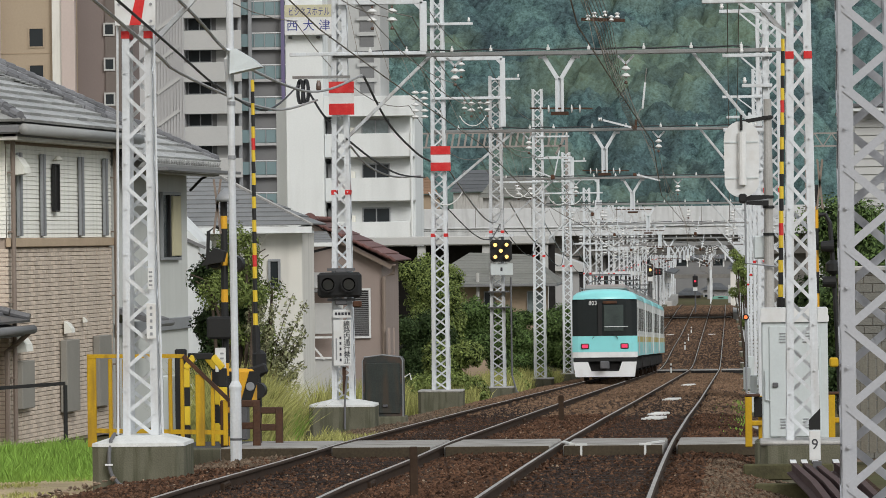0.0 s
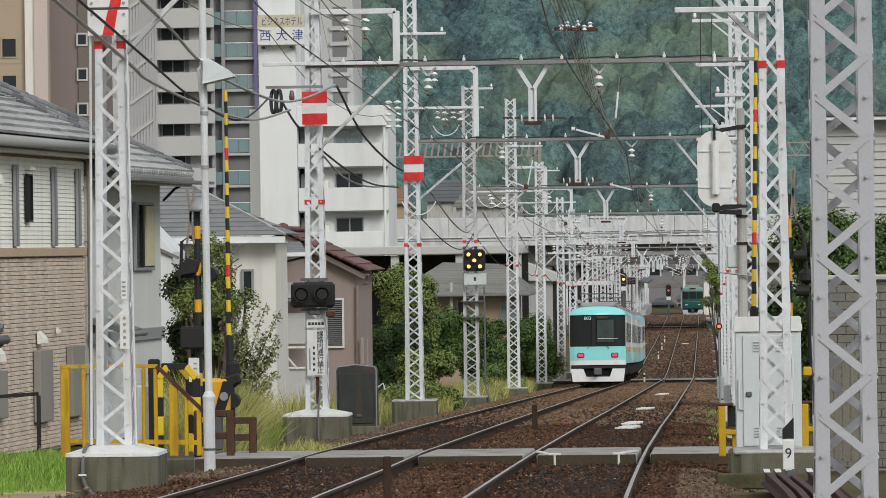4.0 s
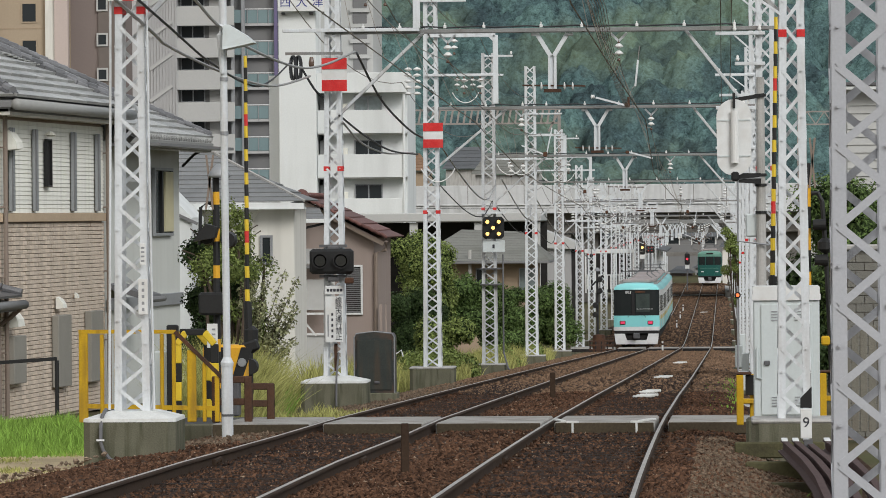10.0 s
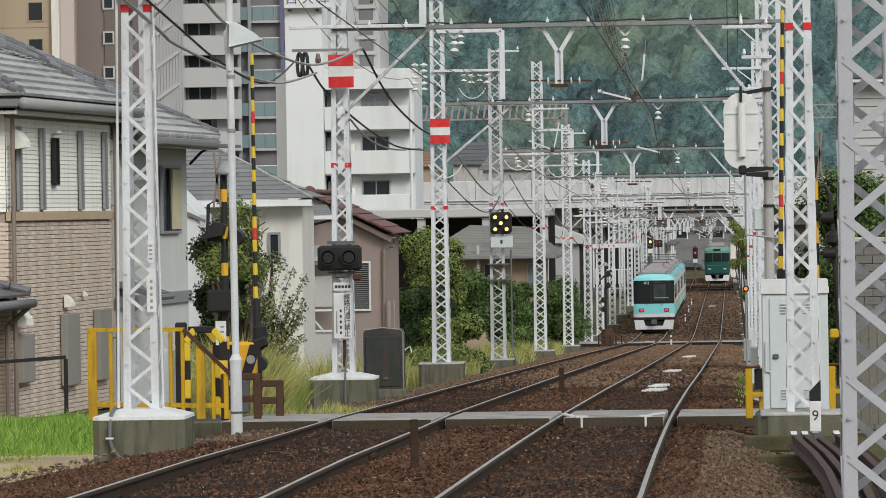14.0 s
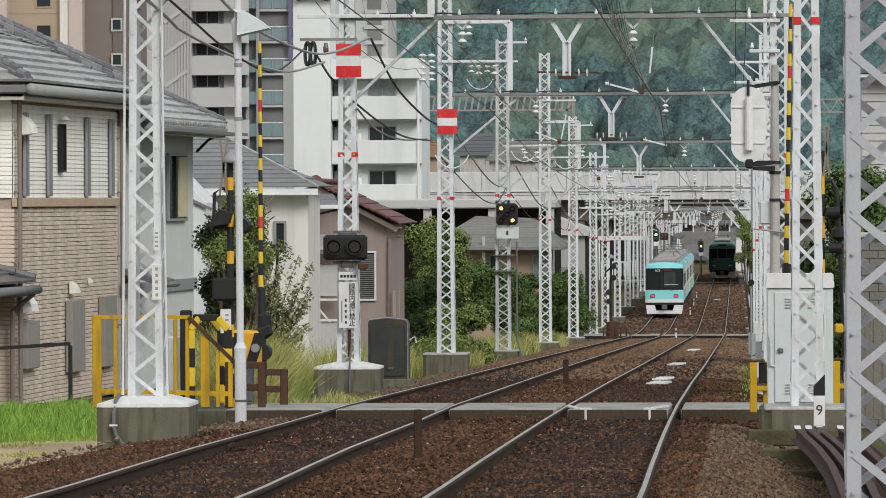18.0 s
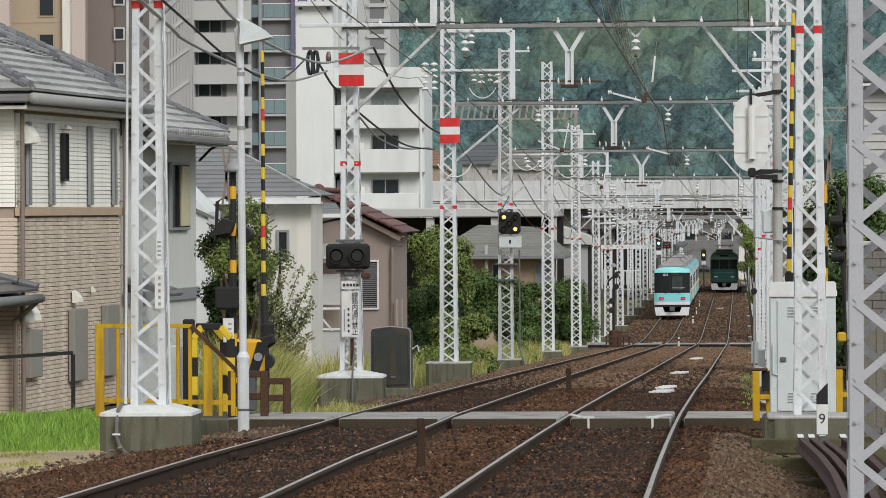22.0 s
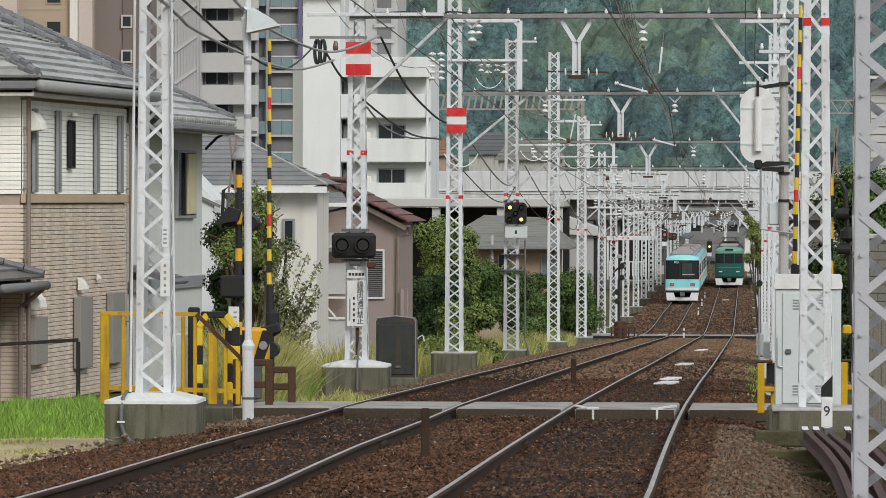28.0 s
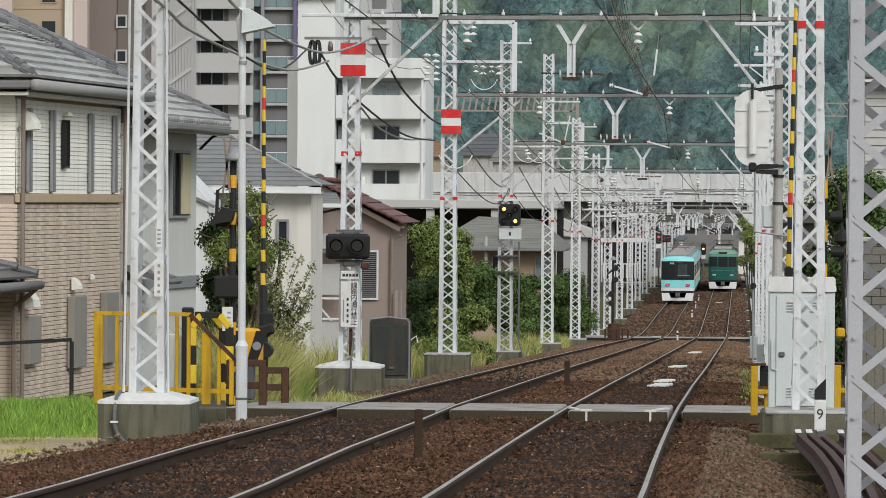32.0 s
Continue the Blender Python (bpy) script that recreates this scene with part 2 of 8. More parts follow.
BLOCK = surface("grey_block_wall", (0.19, 0.185, 0.165), 0.9, var=0.15, scale=1.5, fine=50, bump=0.4, stain=(0.14, 0.14, 0.12), stain_amount=0.6, stain_scale=1.2, streak=True, random_ob=0.06)
GRASS = surface("fresh_grass", (0.2, 0.335, 0.06), 0.7, var=0.25, scale=0.9, fine=8, bump=0, island=0.35, gloss=0.12)
WEED = surface("yellow_green_weeds", (0.32, 0.32, 0.11), 0.75, var=0.3, scale=0.8, fine=8, bump=0, island=0.45, gloss=0.12)
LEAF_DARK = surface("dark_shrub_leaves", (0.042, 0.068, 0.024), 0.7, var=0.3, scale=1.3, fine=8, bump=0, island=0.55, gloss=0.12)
LEAF_MID = surface("green_shrub_leaves", (0.1, 0.155, 0.048), 0.7, var=0.35, scale=0.8, fine=6, bump=0, island=0.5, gloss=0.12)
LEAF_LIGHT = surface("light_green_leaves", (0.185, 0.235, 0.07), 0.7, var=0.3, scale=0.9, fine=6, bump=0, island=0.4, gloss=0.12)
BARK = surface("grey_brown_bark", (0.085, 0.065, 0.05), 0.9, var=0.3, scale=6, fine=40, bump=0.6)
# distance haze is mixed into the leaf colour as a bluish tone
FOREST_CORE = surface("hazy_hillside_leaves", (0.071, 0.11, 0.116), 0.95, var=0.7, scale=1.1, fine=3.2, bump=0.25, depth=0.2, gloss=0.03, stain=(0.135, 0.17, 0.1), stain_amount=0.6, stain_scale=0.05)


def by_species(m, low, high):
    """Each tree of the forest a little lighter or darker than the next."""
    n, l = m.node_tree.nodes, m.node_tree.links
    b = n["Principled BSDF"]
    src = b.inputs["Base Color"].links[0].from_socket
    at = n.new("ShaderNodeAttribute")
    at.attribute_name = "species"
    mr = n.new("ShaderNodeMapRange")
    mr.inputs[3].default_value, mr.inputs[4].default_value = low, high
    l.new(at.outputs["Fac"], mr.inputs[0])
    hs = n.new("ShaderNodeHueSaturation")
    l.new(mr.outputs[0], hs.inputs["Value"])
    l.new(src, hs.inputs["Color"])
    # hue imitates light: dark crowns bluer like shade, light ones yellower like sunlit leaves
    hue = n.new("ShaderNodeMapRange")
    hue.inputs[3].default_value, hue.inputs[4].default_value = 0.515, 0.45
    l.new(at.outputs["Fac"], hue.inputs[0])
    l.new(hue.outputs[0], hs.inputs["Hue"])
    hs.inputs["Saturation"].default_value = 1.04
    l.new(hs.outputs[0], b.inputs["Base Color"])


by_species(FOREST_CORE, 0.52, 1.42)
AMBER_LIT = glowing("lit_amber_lens", (1.0, 0.62, 0.2), 1.7)
RED_LIT = glowing("lit_red_lens", (0.85, 0.05, 0.09), 0.5)
GREEN_LIT = glowing("lit_green_lens", (0.3, 1.0, 0.75), 3.0)
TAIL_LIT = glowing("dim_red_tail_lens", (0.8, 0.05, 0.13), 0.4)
STONE_OIL = surface("oil_darkened_stone", (0.036, 0.025, 0.02), 0.7, var=0.35, scale=0.6, fine=20, bump=0.3, island=0.5)
ROOF_ORANGE = surface("faded_orange_brown_roof", (0.26, 0.16, 0.1), 0.7, var=0.2, scale=0.6, fine=8, bump=0.1, random_ob=0.15)
TILE_RIDGE = surface("dark_ridge_tile", (0.15, 0.15, 0.155), 0.42, var=0.3, scale=3, fine=30, bump=0.1, random_ob=0.4)
TILE_SLATE = surface("grey_slate", (0.2, 0.205, 0.205), 0.6, var=0.15, scale=2, fine=25, bump=0.2, random_ob=0.14)
SLAB_EDGE = surface("dirty_shaded_slab_edge", (0.07, 0.056, 0.038), 0.9, var=0.3, scale=2, fine=30, bump=0.3)
STONE_PALE = surface("pale_brown_stone", (0.26, 0.195, 0.14), 0.9, var=0.3, scale=0.8, fine=20, bump=0.3, island=0.5)
HAZARD_YELLOW = surface("bright_yellow_paint", (0.72, 0.5, 0.03), 0.45, var=0.1, bump=0.03)
ORANGE_LIT = glowing("lit_orange_red_lens", (1.0, 0.2, 0.06), 0.9)
GUTTER_LIGHT = surface("light_grey_gutter", (0.33, 0.33, 0.315), 0.5, var=0.1, bump=0.02)
TAN_BAND = surface("tan_fascia_paint", (0.5, 0.385, 0.27), 0.75, var=0.12, scale=2, fine=30, bump=0.1)
BRICK_BACK = surface("brick_joint", (0.4, 0.32, 0.26), 0.9, var=0.15, bump=0.2)
# brown-grey concrete with the shade of the underside put into its colour
GIRDER = surface("shade_toned_girder_concrete", (0.2, 0.19, 0.175), 0.9, var=0.25, scale=0.3, fine=3, bump=0.2)
COVER = surface("grey_wall_cover", (0.3, 0.285, 0.25), 0.7, var=0.08, bump=0.05)
# lighter copy of the crushed stone, sunlight put into the far bed's colour
STONE_FAR = surface("sunlit_brown_ballast", (0.185, 0.118, 0.075), 0.9, var=0.4, scale=0.4, fine=12, bump=0.3, island=0.3)
TRAIN_GLASS = surface("dark_windscreen", (0.018, 0.022, 0.022), 0.5, var=0.2, scale=0.7, bump=0, gloss=0.15)
LENS_OFF = surface("unlit_dark_lens", (0.03, 0.03, 0.028), 0.15, bump=0)


# ---- mesh tools ----
class Geo:
    """Collects vertices and faces of one part."""

    def __init__(self):
        self.v, self.f = [], []

    def add(self, verts, faces):
        k = len(self.v)
        self.v += [tuple(p) for p in verts]
        self.f += [tuple(i + k for i in q) for q in faces]
        return self

    def box(self, c, s, bev=0.0, m=None):
        """A box with centre c and size s, its edges chamfered by bev."""
        hx, hy, hz = s[0] / 2, s[1] / 2, s[2] / 2
        b = min(bev, hx * 0.9, hy * 0.9, hz * 0.9)
        if b <= 0:
            pts = [(i * hx, j * hy, k * hz) for i in (-1, 1) for j in (-1, 1) for k in (-1, 1)]
            fs = [(0, 1, 3, 2), (4, 6, 7, 5), (0, 4, 5, 1), (2, 3, 7, 6), (0, 2, 6, 4), (1, 5, 7, 3)]
        else:
            ring = lambda z, x, y, e: [(-x + e, -y, z), (x - e, -y, z), (x, -y + e, z), (x, y - e, z), (x - e, y, z), (-x + e, y, z), (-x, y - e, z), (-x, -y + e, z)]
            pts = ring(-hz, hx - b, hy - b, b * 0.5) + ring(-hz + b, hx, hy, b) + ring(hz - b, hx, hy, b) + ring(hz, hx - b, hy - b, b * 0.5)
            fs = [tuple(range(7, -1, -1)), tuple(range(24, 32))]
            for r in range(3):
                fs += [(8 * r + i, 8 * r + (i + 1) % 8, 8 * r + 8 + (i + 1) % 8, 8 * r + 8 + i) for i in range(8)]
        off = Vector(c)
        pts = [(m @ Vector(p) if m else Vector(p)) + off for p in pts]
        return self.add(pts, fs)

    def bar(self, a, b, w, h=None, up=(0, 0, 1), bev=0.0):
        """A rectangular bar from a to b, w wide and h high."""
        a, b = Vector(a), Vector(b)
        d = b - a
        y = d.normalized()
        u = Vector(up)
        if abs(y.dot(u)) > 0.98:
            u = Vector((0, 1, 0)) if abs(y.y) < 0.9 else Vector((1, 0, 0))
        x = y.cross(u).normalized()
        z = x.cross(y)
        m = Matrix((x, y, z)).transposed()
        return self.box((a + b) / 2, (w, d.length, h or w), bev, m)

    def tube(self, pts, r, n=6, r1=None, caps=True):
        pts = [Vector(p) for p in pts]
        rings = []
        for i, p in enumerate(pts):
            d = (pts[min(i + 1, len(pts) - 1)] - pts[max(i - 1, 0)]).normalized()
            u = Vector((0, 0, 1)) if abs(d.z) < 0.9 else Vector((1, 0, 0))
            x = d.cross(u).normalized()
            y = x.cross(d)
            rr = r if r1 is None else r + (r1 - r) * i / (len(pts) - 1)
            rings += [p + (x * math.cos(6.2832 * k / n) + y * math.sin(6.2832 * k / n)) * rr for k in range(n)]
        fs = [(i * n + k, i * n + (k + 1) % n, (i + 1) * n + (k + 1) % n, (i + 1) * n + k) for i in range(len(pts) - 1) for k in range(n)]
        if caps:
            fs += [tuple(range(n - 1, -1, -1)), tuple(range((len(pts) - 1) * n, len(pts) * n))]
        return self.add(rings, fs)

    def lathe(self, c, prof, n=10, axis="z"):
        """Turned shape: prof holds (radius, height) pairs along the axis from c."""
        pts = []
        for r, h in prof:
            for k in range(n):
                a = 6.2832 * k / n
                u, w = r * math.cos(a), r * math.sin(a)
                pts.append({"z": (u, w, h), "y": (u, h, w), "x": (h, u, w)}[axis])
        c = Vector(c)
        fs = [(i * n + k, i * n + (k + 1) % n, (i + 1) * n + (k + 1) % n, (i + 1) * n + k) for i in range(len(prof) - 1) for k in range(n)]
        fs += [tuple(range(n - 1, -1, -1)), tuple(range((len(prof) - 1) * n, len(prof) * n))]
        return self.add([Vector(p) + c for p in pts], fs)

    def prism(self, poly, y0, y1, axis="y"):
        """An outline of (x, z) pairs, extruded from y0 to y1 along y (or along x or z)."""
        n = len(poly)
        put = {"y": lambda a, b, t: (a, t, b), "x": lambda a, b, t: (t, a, b), "z": lambda a, b, t: (a, b, t)}[axis]
        pts = [put(a, b, y0) for a, b in poly] + [put(a, b, y1) for a, b in poly]
        fs = [tuple(range(n - 1, -1, -1)), tuple(range(n, 2 * n))] + [(i, (i + 1) % n, n + (i + 1) % n, n + i) for i in range(n)]
        return self.add(pts, fs)

    def mesh(self, name, mat, smooth=False):
        me = bpy.data.meshes.new(name)
        me.from_pydata(self.v, [], self.f)
        me.materials.append(mat)
        bm = bmesh.new()
        bm.from_mesh(me)
        bmesh.ops.recalc_face_normals(bm, faces=bm.faces)
        bm.to_mesh(me)
        bm.free()
        if smooth:
            me.polygons.foreach_set("use_smooth", [True] * len(me.polygons))
        return me


GRADE = 0.0235


def drop(y):
    """The line falls away from the camera by this much; heights below are given above the falling line."""
    return -GRADE * y


def spot(x, y, z, rx=0, ry=0, rz=0):
    return pose(x, y, z + drop(y), rx, ry, rz)


def settle(ob, y):
    """Lowers a thing whose parts are laid out in plan coordinates to the ground at y."""
    ob.location.z += drop(y)
    return ob


def above_line(ob):
    """A thing's place with its height above the falling line."""
    return Vector((ob.location.x, ob.location.y, ob.location.z - drop(ob.location.y)))


def thing(name, at=(0, 0, 0), label="", category="", group="", kind="", turn=0.0):
    ob = tagged(new(name), label, category, group, kind)
    ob.empty_display_size = 0.2
    ob.matrix_basis = spot(*at, 0, 0, turn)
    return ob


def part(name, geo, mat, parent=None, label="", smooth=False):
    me = geo if isinstance(geo, bpy.types.Mesh) else geo.mesh(name, mat, smooth)
    ob = new(name, me)
    ob.parent = parent
    return tagged(ob, label) if label else ob


def solo(name, geo, mat, label, category="", group="", kind="", smooth=False, at=(0, 0, 0)):
    """A thing of one mesh, laid out in plan coordinates."""
    geo.v = [(x, y, z + drop(y)) for x, y, z in geo.v]
    ob = part(name, geo, mat, None, "", smooth)
    ob.matrix_basis = pose(*at)
    return tagged(ob, label, category, group, kind)


def bulk(name, verts, faces, mat, label="", category="", kind="stuff", parent=None):
    """Much loose matter (gravel, grass, leaves) as one mesh from arrays."""
    verts = verts + np.stack([0 * verts[:, 1], 0 * verts[:, 1], -GRADE * verts[:, 1]], axis=1)
    me = bpy.data.meshes.new(name)
    me.from_pydata(verts.tolist(), [], faces.tolist())
    me.materials.append(mat)
    ob = new(name, me)
    ob.parent = parent
    return tagged(ob, label, category, "", kind)


rng = np.random.default_rng(7)


def rail_z(y):
    """Height of the rail tops along the line: level, then a climb to a crest."""
    if y < 235:
        return 0.0
    if y < 275:
        return (y - 235) ** 2 * 0.0235 / 80
    if y < 465:
        return 0.47 + 0.0235 * (y - 275)
    u = y - 465
    return 4.935 + 0.0235 * u - 0.00022 * u * u


def right_x(y):
    return float(np.interp(y, [-40, 33, 42, 53, 64, 85, 111, 230, 400, 600], [-1.35, -1.43, -1.49, -1.54, -1.57, -1.56, -1.5, -1.38, -1.28, -1.26]))


def left_x(y):
    return float(np.interp(y, [-40, 33, 44, 55, 65, 90, 110, 171, 212, 300, 340, 600], [-4.1, -4.25, -4.46, -4.53, -4.66, -4.68, -4.68, -4.6, -4.5, -4.46, -4.36, -4.36]))


def leaves(centres, radii, count, size, flat=0.75, droop=0.0, seed=1, facing=False):
    """Small two-sided leaves on and inside lumpy ellipsoids; arrays of vertices and faces."""
    g = np.random.default_rng(seed)
    centres, radii = np.array(centres, float), np.array(radii, float)
    vol = radii.prod(axis=1) ** (2 / 3)
    pick = g.choice(len(centres), count, p=vol / vol.sum())
    d = g.normal(size=(count, 3))
    if facing:
        d[:, 1] = -np.abs(d[:, 1]) + 0.35
    d /= np.linalg.norm(d, axis=1)[:, None]
    r = 0.5 + 0.62 * g.random(count) ** 0.75
    p = centres[pick] + d * r[:, None] * radii[pick]
    nrm = d + g.normal(size=(count, 3)) * 0.55
    nrm[:, 2] += flat * 0.5
    nrm /= np.linalg.norm(nrm, axis=1)[:, None]
    t = np.cross(nrm, g.normal(size=(count, 3)))
    t /= np.linalg.norm(t, axis=1)[:, None]
    b = np.cross(nrm, t)
    s = size * (0.6 + 0.8 * g.random(count))[:, None]
    t, b = t * s, b * s * 0.5
    v = np.stack([p - t, p - b, p + t - np.array([0, 0, droop]) * s, p + b], axis=1).reshape(-1, 3)
    f = np.arange(count * 4).reshape(-1, 4)
    return v, f


# ---- ground and track bed ----
def build_ground():
    ys = [-400, -60, 0] + list(range(20, 620, 10)) + [700, 850, 1100, 1800, 4000]
    xs = [-3000, -400, -60, -30, -16, -12, -9.5, -8.2, 2.6, 4, 8, 20, 60, 400, 3000]
    verts, faces = [], []
    for y in ys:
        zr = rail_z(min(max(y, 0), 520))
        for x in xs:
            z = zr - 0.45 if -8.3 < x < 2.7 else zr - 0.38
            if x < -9:
                z = zr - 0.42 + 0.02 * math.sin(x + 0.1 * y)
            verts.append((x, y, z + GRADE * max(0, y - 520)))
    n = len(xs)
    faces = [(j * n + i, j * n + i + 1, (j + 1) * n + i + 1, (j + 1) * n + i) for j in range(len(ys) - 1) for i in range(n - 1)]
    solo("ground", Geo().add(verts, faces), EARTH, "weedy brown earth beside the railway line", "ground", kind="structure")
    # ballast bed, a low bank with sloping shoulders
    ys = list(range(-40, 600, 6))
    prof = [(-7.7, -0.47), (-6.9, -0.2), (-6.2, -0.13), (-5.35, -0.1), (-5.2, -0.14), (-3.75, -0.14), (-3.6, -0.11), (-2.95, -0.09), (-2.3, -0.11), (-2.15, -0.14), (-0.72, -0.14), (-0.58, -0.1), (0.0, -0.12), (1.1, -0.4), (1.9, -0.47)]
    verts = [(x, y, z + rail_z(max(y, 0)) + random.uniform(-0.01, 0.01)) for y in ys for x, z in prof]
    n = len(prof)
    faces = [(j * n + i, j * n + i + 1, (j + 1) * n + i + 1, (j + 1) * n + i) for j in range(len(ys) - 1) for i in range(n - 1)]
    solo("track_bed", Geo().add(verts, faces), BALLAST, "rust-brown ballast bed under two railway tracks", "ballast", kind="structure")


def bed_z(x):
    px = np.array([-7.7, -6.9, -6.2, -5.35, -5.2, -3.75, -3.6, -2.95, -2.3, -2.15, -0.72, -0.58, 0.0, 1.1, 1.9])
    pz = np.array([-0.47, -0.2, -0.13, -0.1, -0.14, -0.14, -0.11, -0.09, -0.11, -0.14, -0.14, -0.1, -0.12, -0.4, -0.47])
    return np.interp(x, px, pz)


def stones(name, y0, y1, count, size, mat, label, x0=-7.6, x1=1.1, lift=0.0):
    g = np.random.default_rng(int(y0 * 10) + count)
    y = y0 + (y1 - y0) * g.random(count)
    x = x0 + (x1 - x0) * g.random(count)
    # stones lie thinly on the sleepers
    lx = np.array([left_x(v) for v in y])
    rx = np.array([right_x(v) for v in y])
    step = (y - 27.0) % 0.62
    bare = ((step < 0.12) | (step > 0.5)) & ((np.abs(x - lx) < 0.66) | (np.abs(x - rx) < 0.66)) & (y < 100) & (g.random(count) > 0.3)
    x, y = x[~bare], y[~bare]
    count = len(x)
    zr = np.array([rail_z(v) for v in y])
    c = np.stack([x, y, bed_z(x) + zr + size * 0.15 + lift], axis=1)
    base = np.array([(1, 0, 0), (-1, 0, 0), (0, 1, 0), (0, -1, 0), (0, 0, 1), (0, 0, -1)], float)
    tri = np.array([(0, 2, 4), (2, 1, 4), (1, 3, 4), (3, 0, 4), (2, 0, 5), (1, 2, 5), (3, 1, 5), (0, 3, 5)])
    sc = size * (0.55 + 0.8 * g.random((count, 1, 3)))
    sc[:, :, 2] *= 0.75
    a = g.random(count) * 6.28
    ca, sa = np.cos(a), np.sin(a)
    tilt = g.normal(size=(count, 6, 3)) * 0.22
    v = (base[None] + tilt) * sc
    vx = v[:, :, 0] * ca[:, None] - v[:, :, 1] * sa[:, None]
    vy = v[:, :, 0] * sa[:, None] + v[:, :, 1] * ca[:, None]
    v = np.stack([vx, vy, v[:, :, 2]], axis=2) + c[:, None, :]
    f = (np.arange(count) * 6)[:, None, None] + tri[None]
    bulk(name, v.reshape(-1, 3), f.reshape(-1, 3), mat, label, "gravel")


def build_track(name, xf, label):
    t = thing(name, (0, 0, 0), label, "railway track", "railway tracks")
    ys = [-30, 0] + list(range(20, 600, 5))
    for side in (-0.7525, 0.7525):
        prof = [(-0.065, -0.16), (0.065, -0.16), (0.065, -0.148), (0.012, -0.125), (0.01, -0.045), (0.034, -0.032), (0.034, -0.014), (0.028, -0.005), (0.019, -0.001), (-0.019, -0.001), (-0.028, -0.005), (-0.034, -0.014), (-0.034, -0.032), (-0.01, -0.045), (-0.012, -0.125), (-0.065, -0.148)]
        head = [(-0.021, -0.003), (0.021, -0.003), (0.017, 0.001), (0.008, 0.003), (-0.008, 0.003), (-0.017, 0.001)]
        for nm, pr, mat in (("rail", prof, RAIL_SIDE), ("running_surface", head, RAIL_HEAD)):
            g = Geo()
            n = len(pr)
            pts = [(xf(y) + side + a, y, rail_z(max(y, 0)) + drop(y) + b) for y in ys for a, b in pr]
            g.add(pts, [(j * n + i, j * n + (i + 1) % n, (j + 1) * n + (i + 1) % n, (j + 1) * n + i) for j in range(len(ys) - 1) for i in range(n)])
            if nm == "rail":
                rail = part(nm, g, mat, t)
            else:
                part(nm, g, mat, rail, "worn bright rail head")
        # fishplates at the rail joints
        for yj in range(28, 230, 20):
            g = Geo().box((xf(yj) + side, yj, drop(yj) - 0.085), (0.1, 0.6, 0.075), 0.01)
            for k in (-0.2, -0.07, 0.07, 0.2):
                g.lathe((xf(yj) + side - 0.065, yj + k, drop(yj) - 0.085), [(0.018, 0), (0.018, 0.13)], 6, "x")
            part("fishplate", g, RAIL_SIDE, t)
    me = Geo().box((0, 0, 0), (2.35, 0.22, 0.12), 0.015).mesh("sleeper", SLEEPER)
    y = 27.0
    while y < 100:
        if not 60.5 < y < 66.5:
            ob = part("sleeper", me, SLEEPER, t)
            ob.matrix_basis = pose(xf(y) + random.uniform(-0.04, 0.04), y, drop(y) - 0.194 + random.uniform(-0.012, 0.012), 0, 0, random.uniform(-1, 1))
        y += 0.62
    g = Geo()
    while y < 560:
        if y < 230 or y > 233:
            g.box((xf(y), y, rail_z(y) + drop(y) - 0.212 + random.uniform(-0.01, 0.012)), (2.35, 0.22, 0.12))
        y += 0.62
    tagged(part("sleeper_rest", g, SLEEPER, t), kind="stuff")
    return t


build_ground()
build_track("left_railway_track", left_x, "standard gauge track with rusty rails on dark timber sleepers")
build_track("right_railway_track", right_x, "standard gauge track with worn bright rail heads")
stones("ballast_stones_near", 27, 48, 33000, 0.024, STONE, "rust-brown crushed stone between the rails", -7.2, 0.85)
stones("ballast_stones_middle", 48, 95, 27000, 0.027, STONE, "rust-brown crushed stone along both tracks", -7.4, 0.4)
stones("ballast_stones_far", 95, 240, 17000, 0.04, STONE_FAR, "rust-brown crushed stone of the distant track bed", -7.2, 0.8)
stones("distant_stones", 240, 560, 13000, 0.06, STONE_FAR, "rust-brown crushed stone of the far track bed", -7.0, 0.9)
stones("oily_stones", 27, 130, 9000, 0.027, STONE_OIL, "oil-darkened crushed stone between the rails of the right track", -2.1, -0.8)
stones("dark_stones", 27, 110, 10000, 0.027, STONE_OIL, "oil-darkened crushed stone between the rails of the left track", -5.25, -3.85)
stones("grey_stones", 27, 58, 10500, 0.025, STONE_GREY, "grey-brown gravel beside the right rail", -0.3, 1.0)
stones("shoulder_stones", 56, 110, 4000, 0.045, STONE_GREY, "pale grey gravel on the track shoulder", -7.6, -5.7)
stones("path_pebbles", 40, 57, 900, 0.03, STONE_PALE, "pale pebbles strewn on the sandy path", -9.5, -7.0, 0.1)
stones("mixed_stones", 27, 90, 2800, 0.018, STONE_PALE, "scattered pale stones in the ballast", -6.9, -0.6)


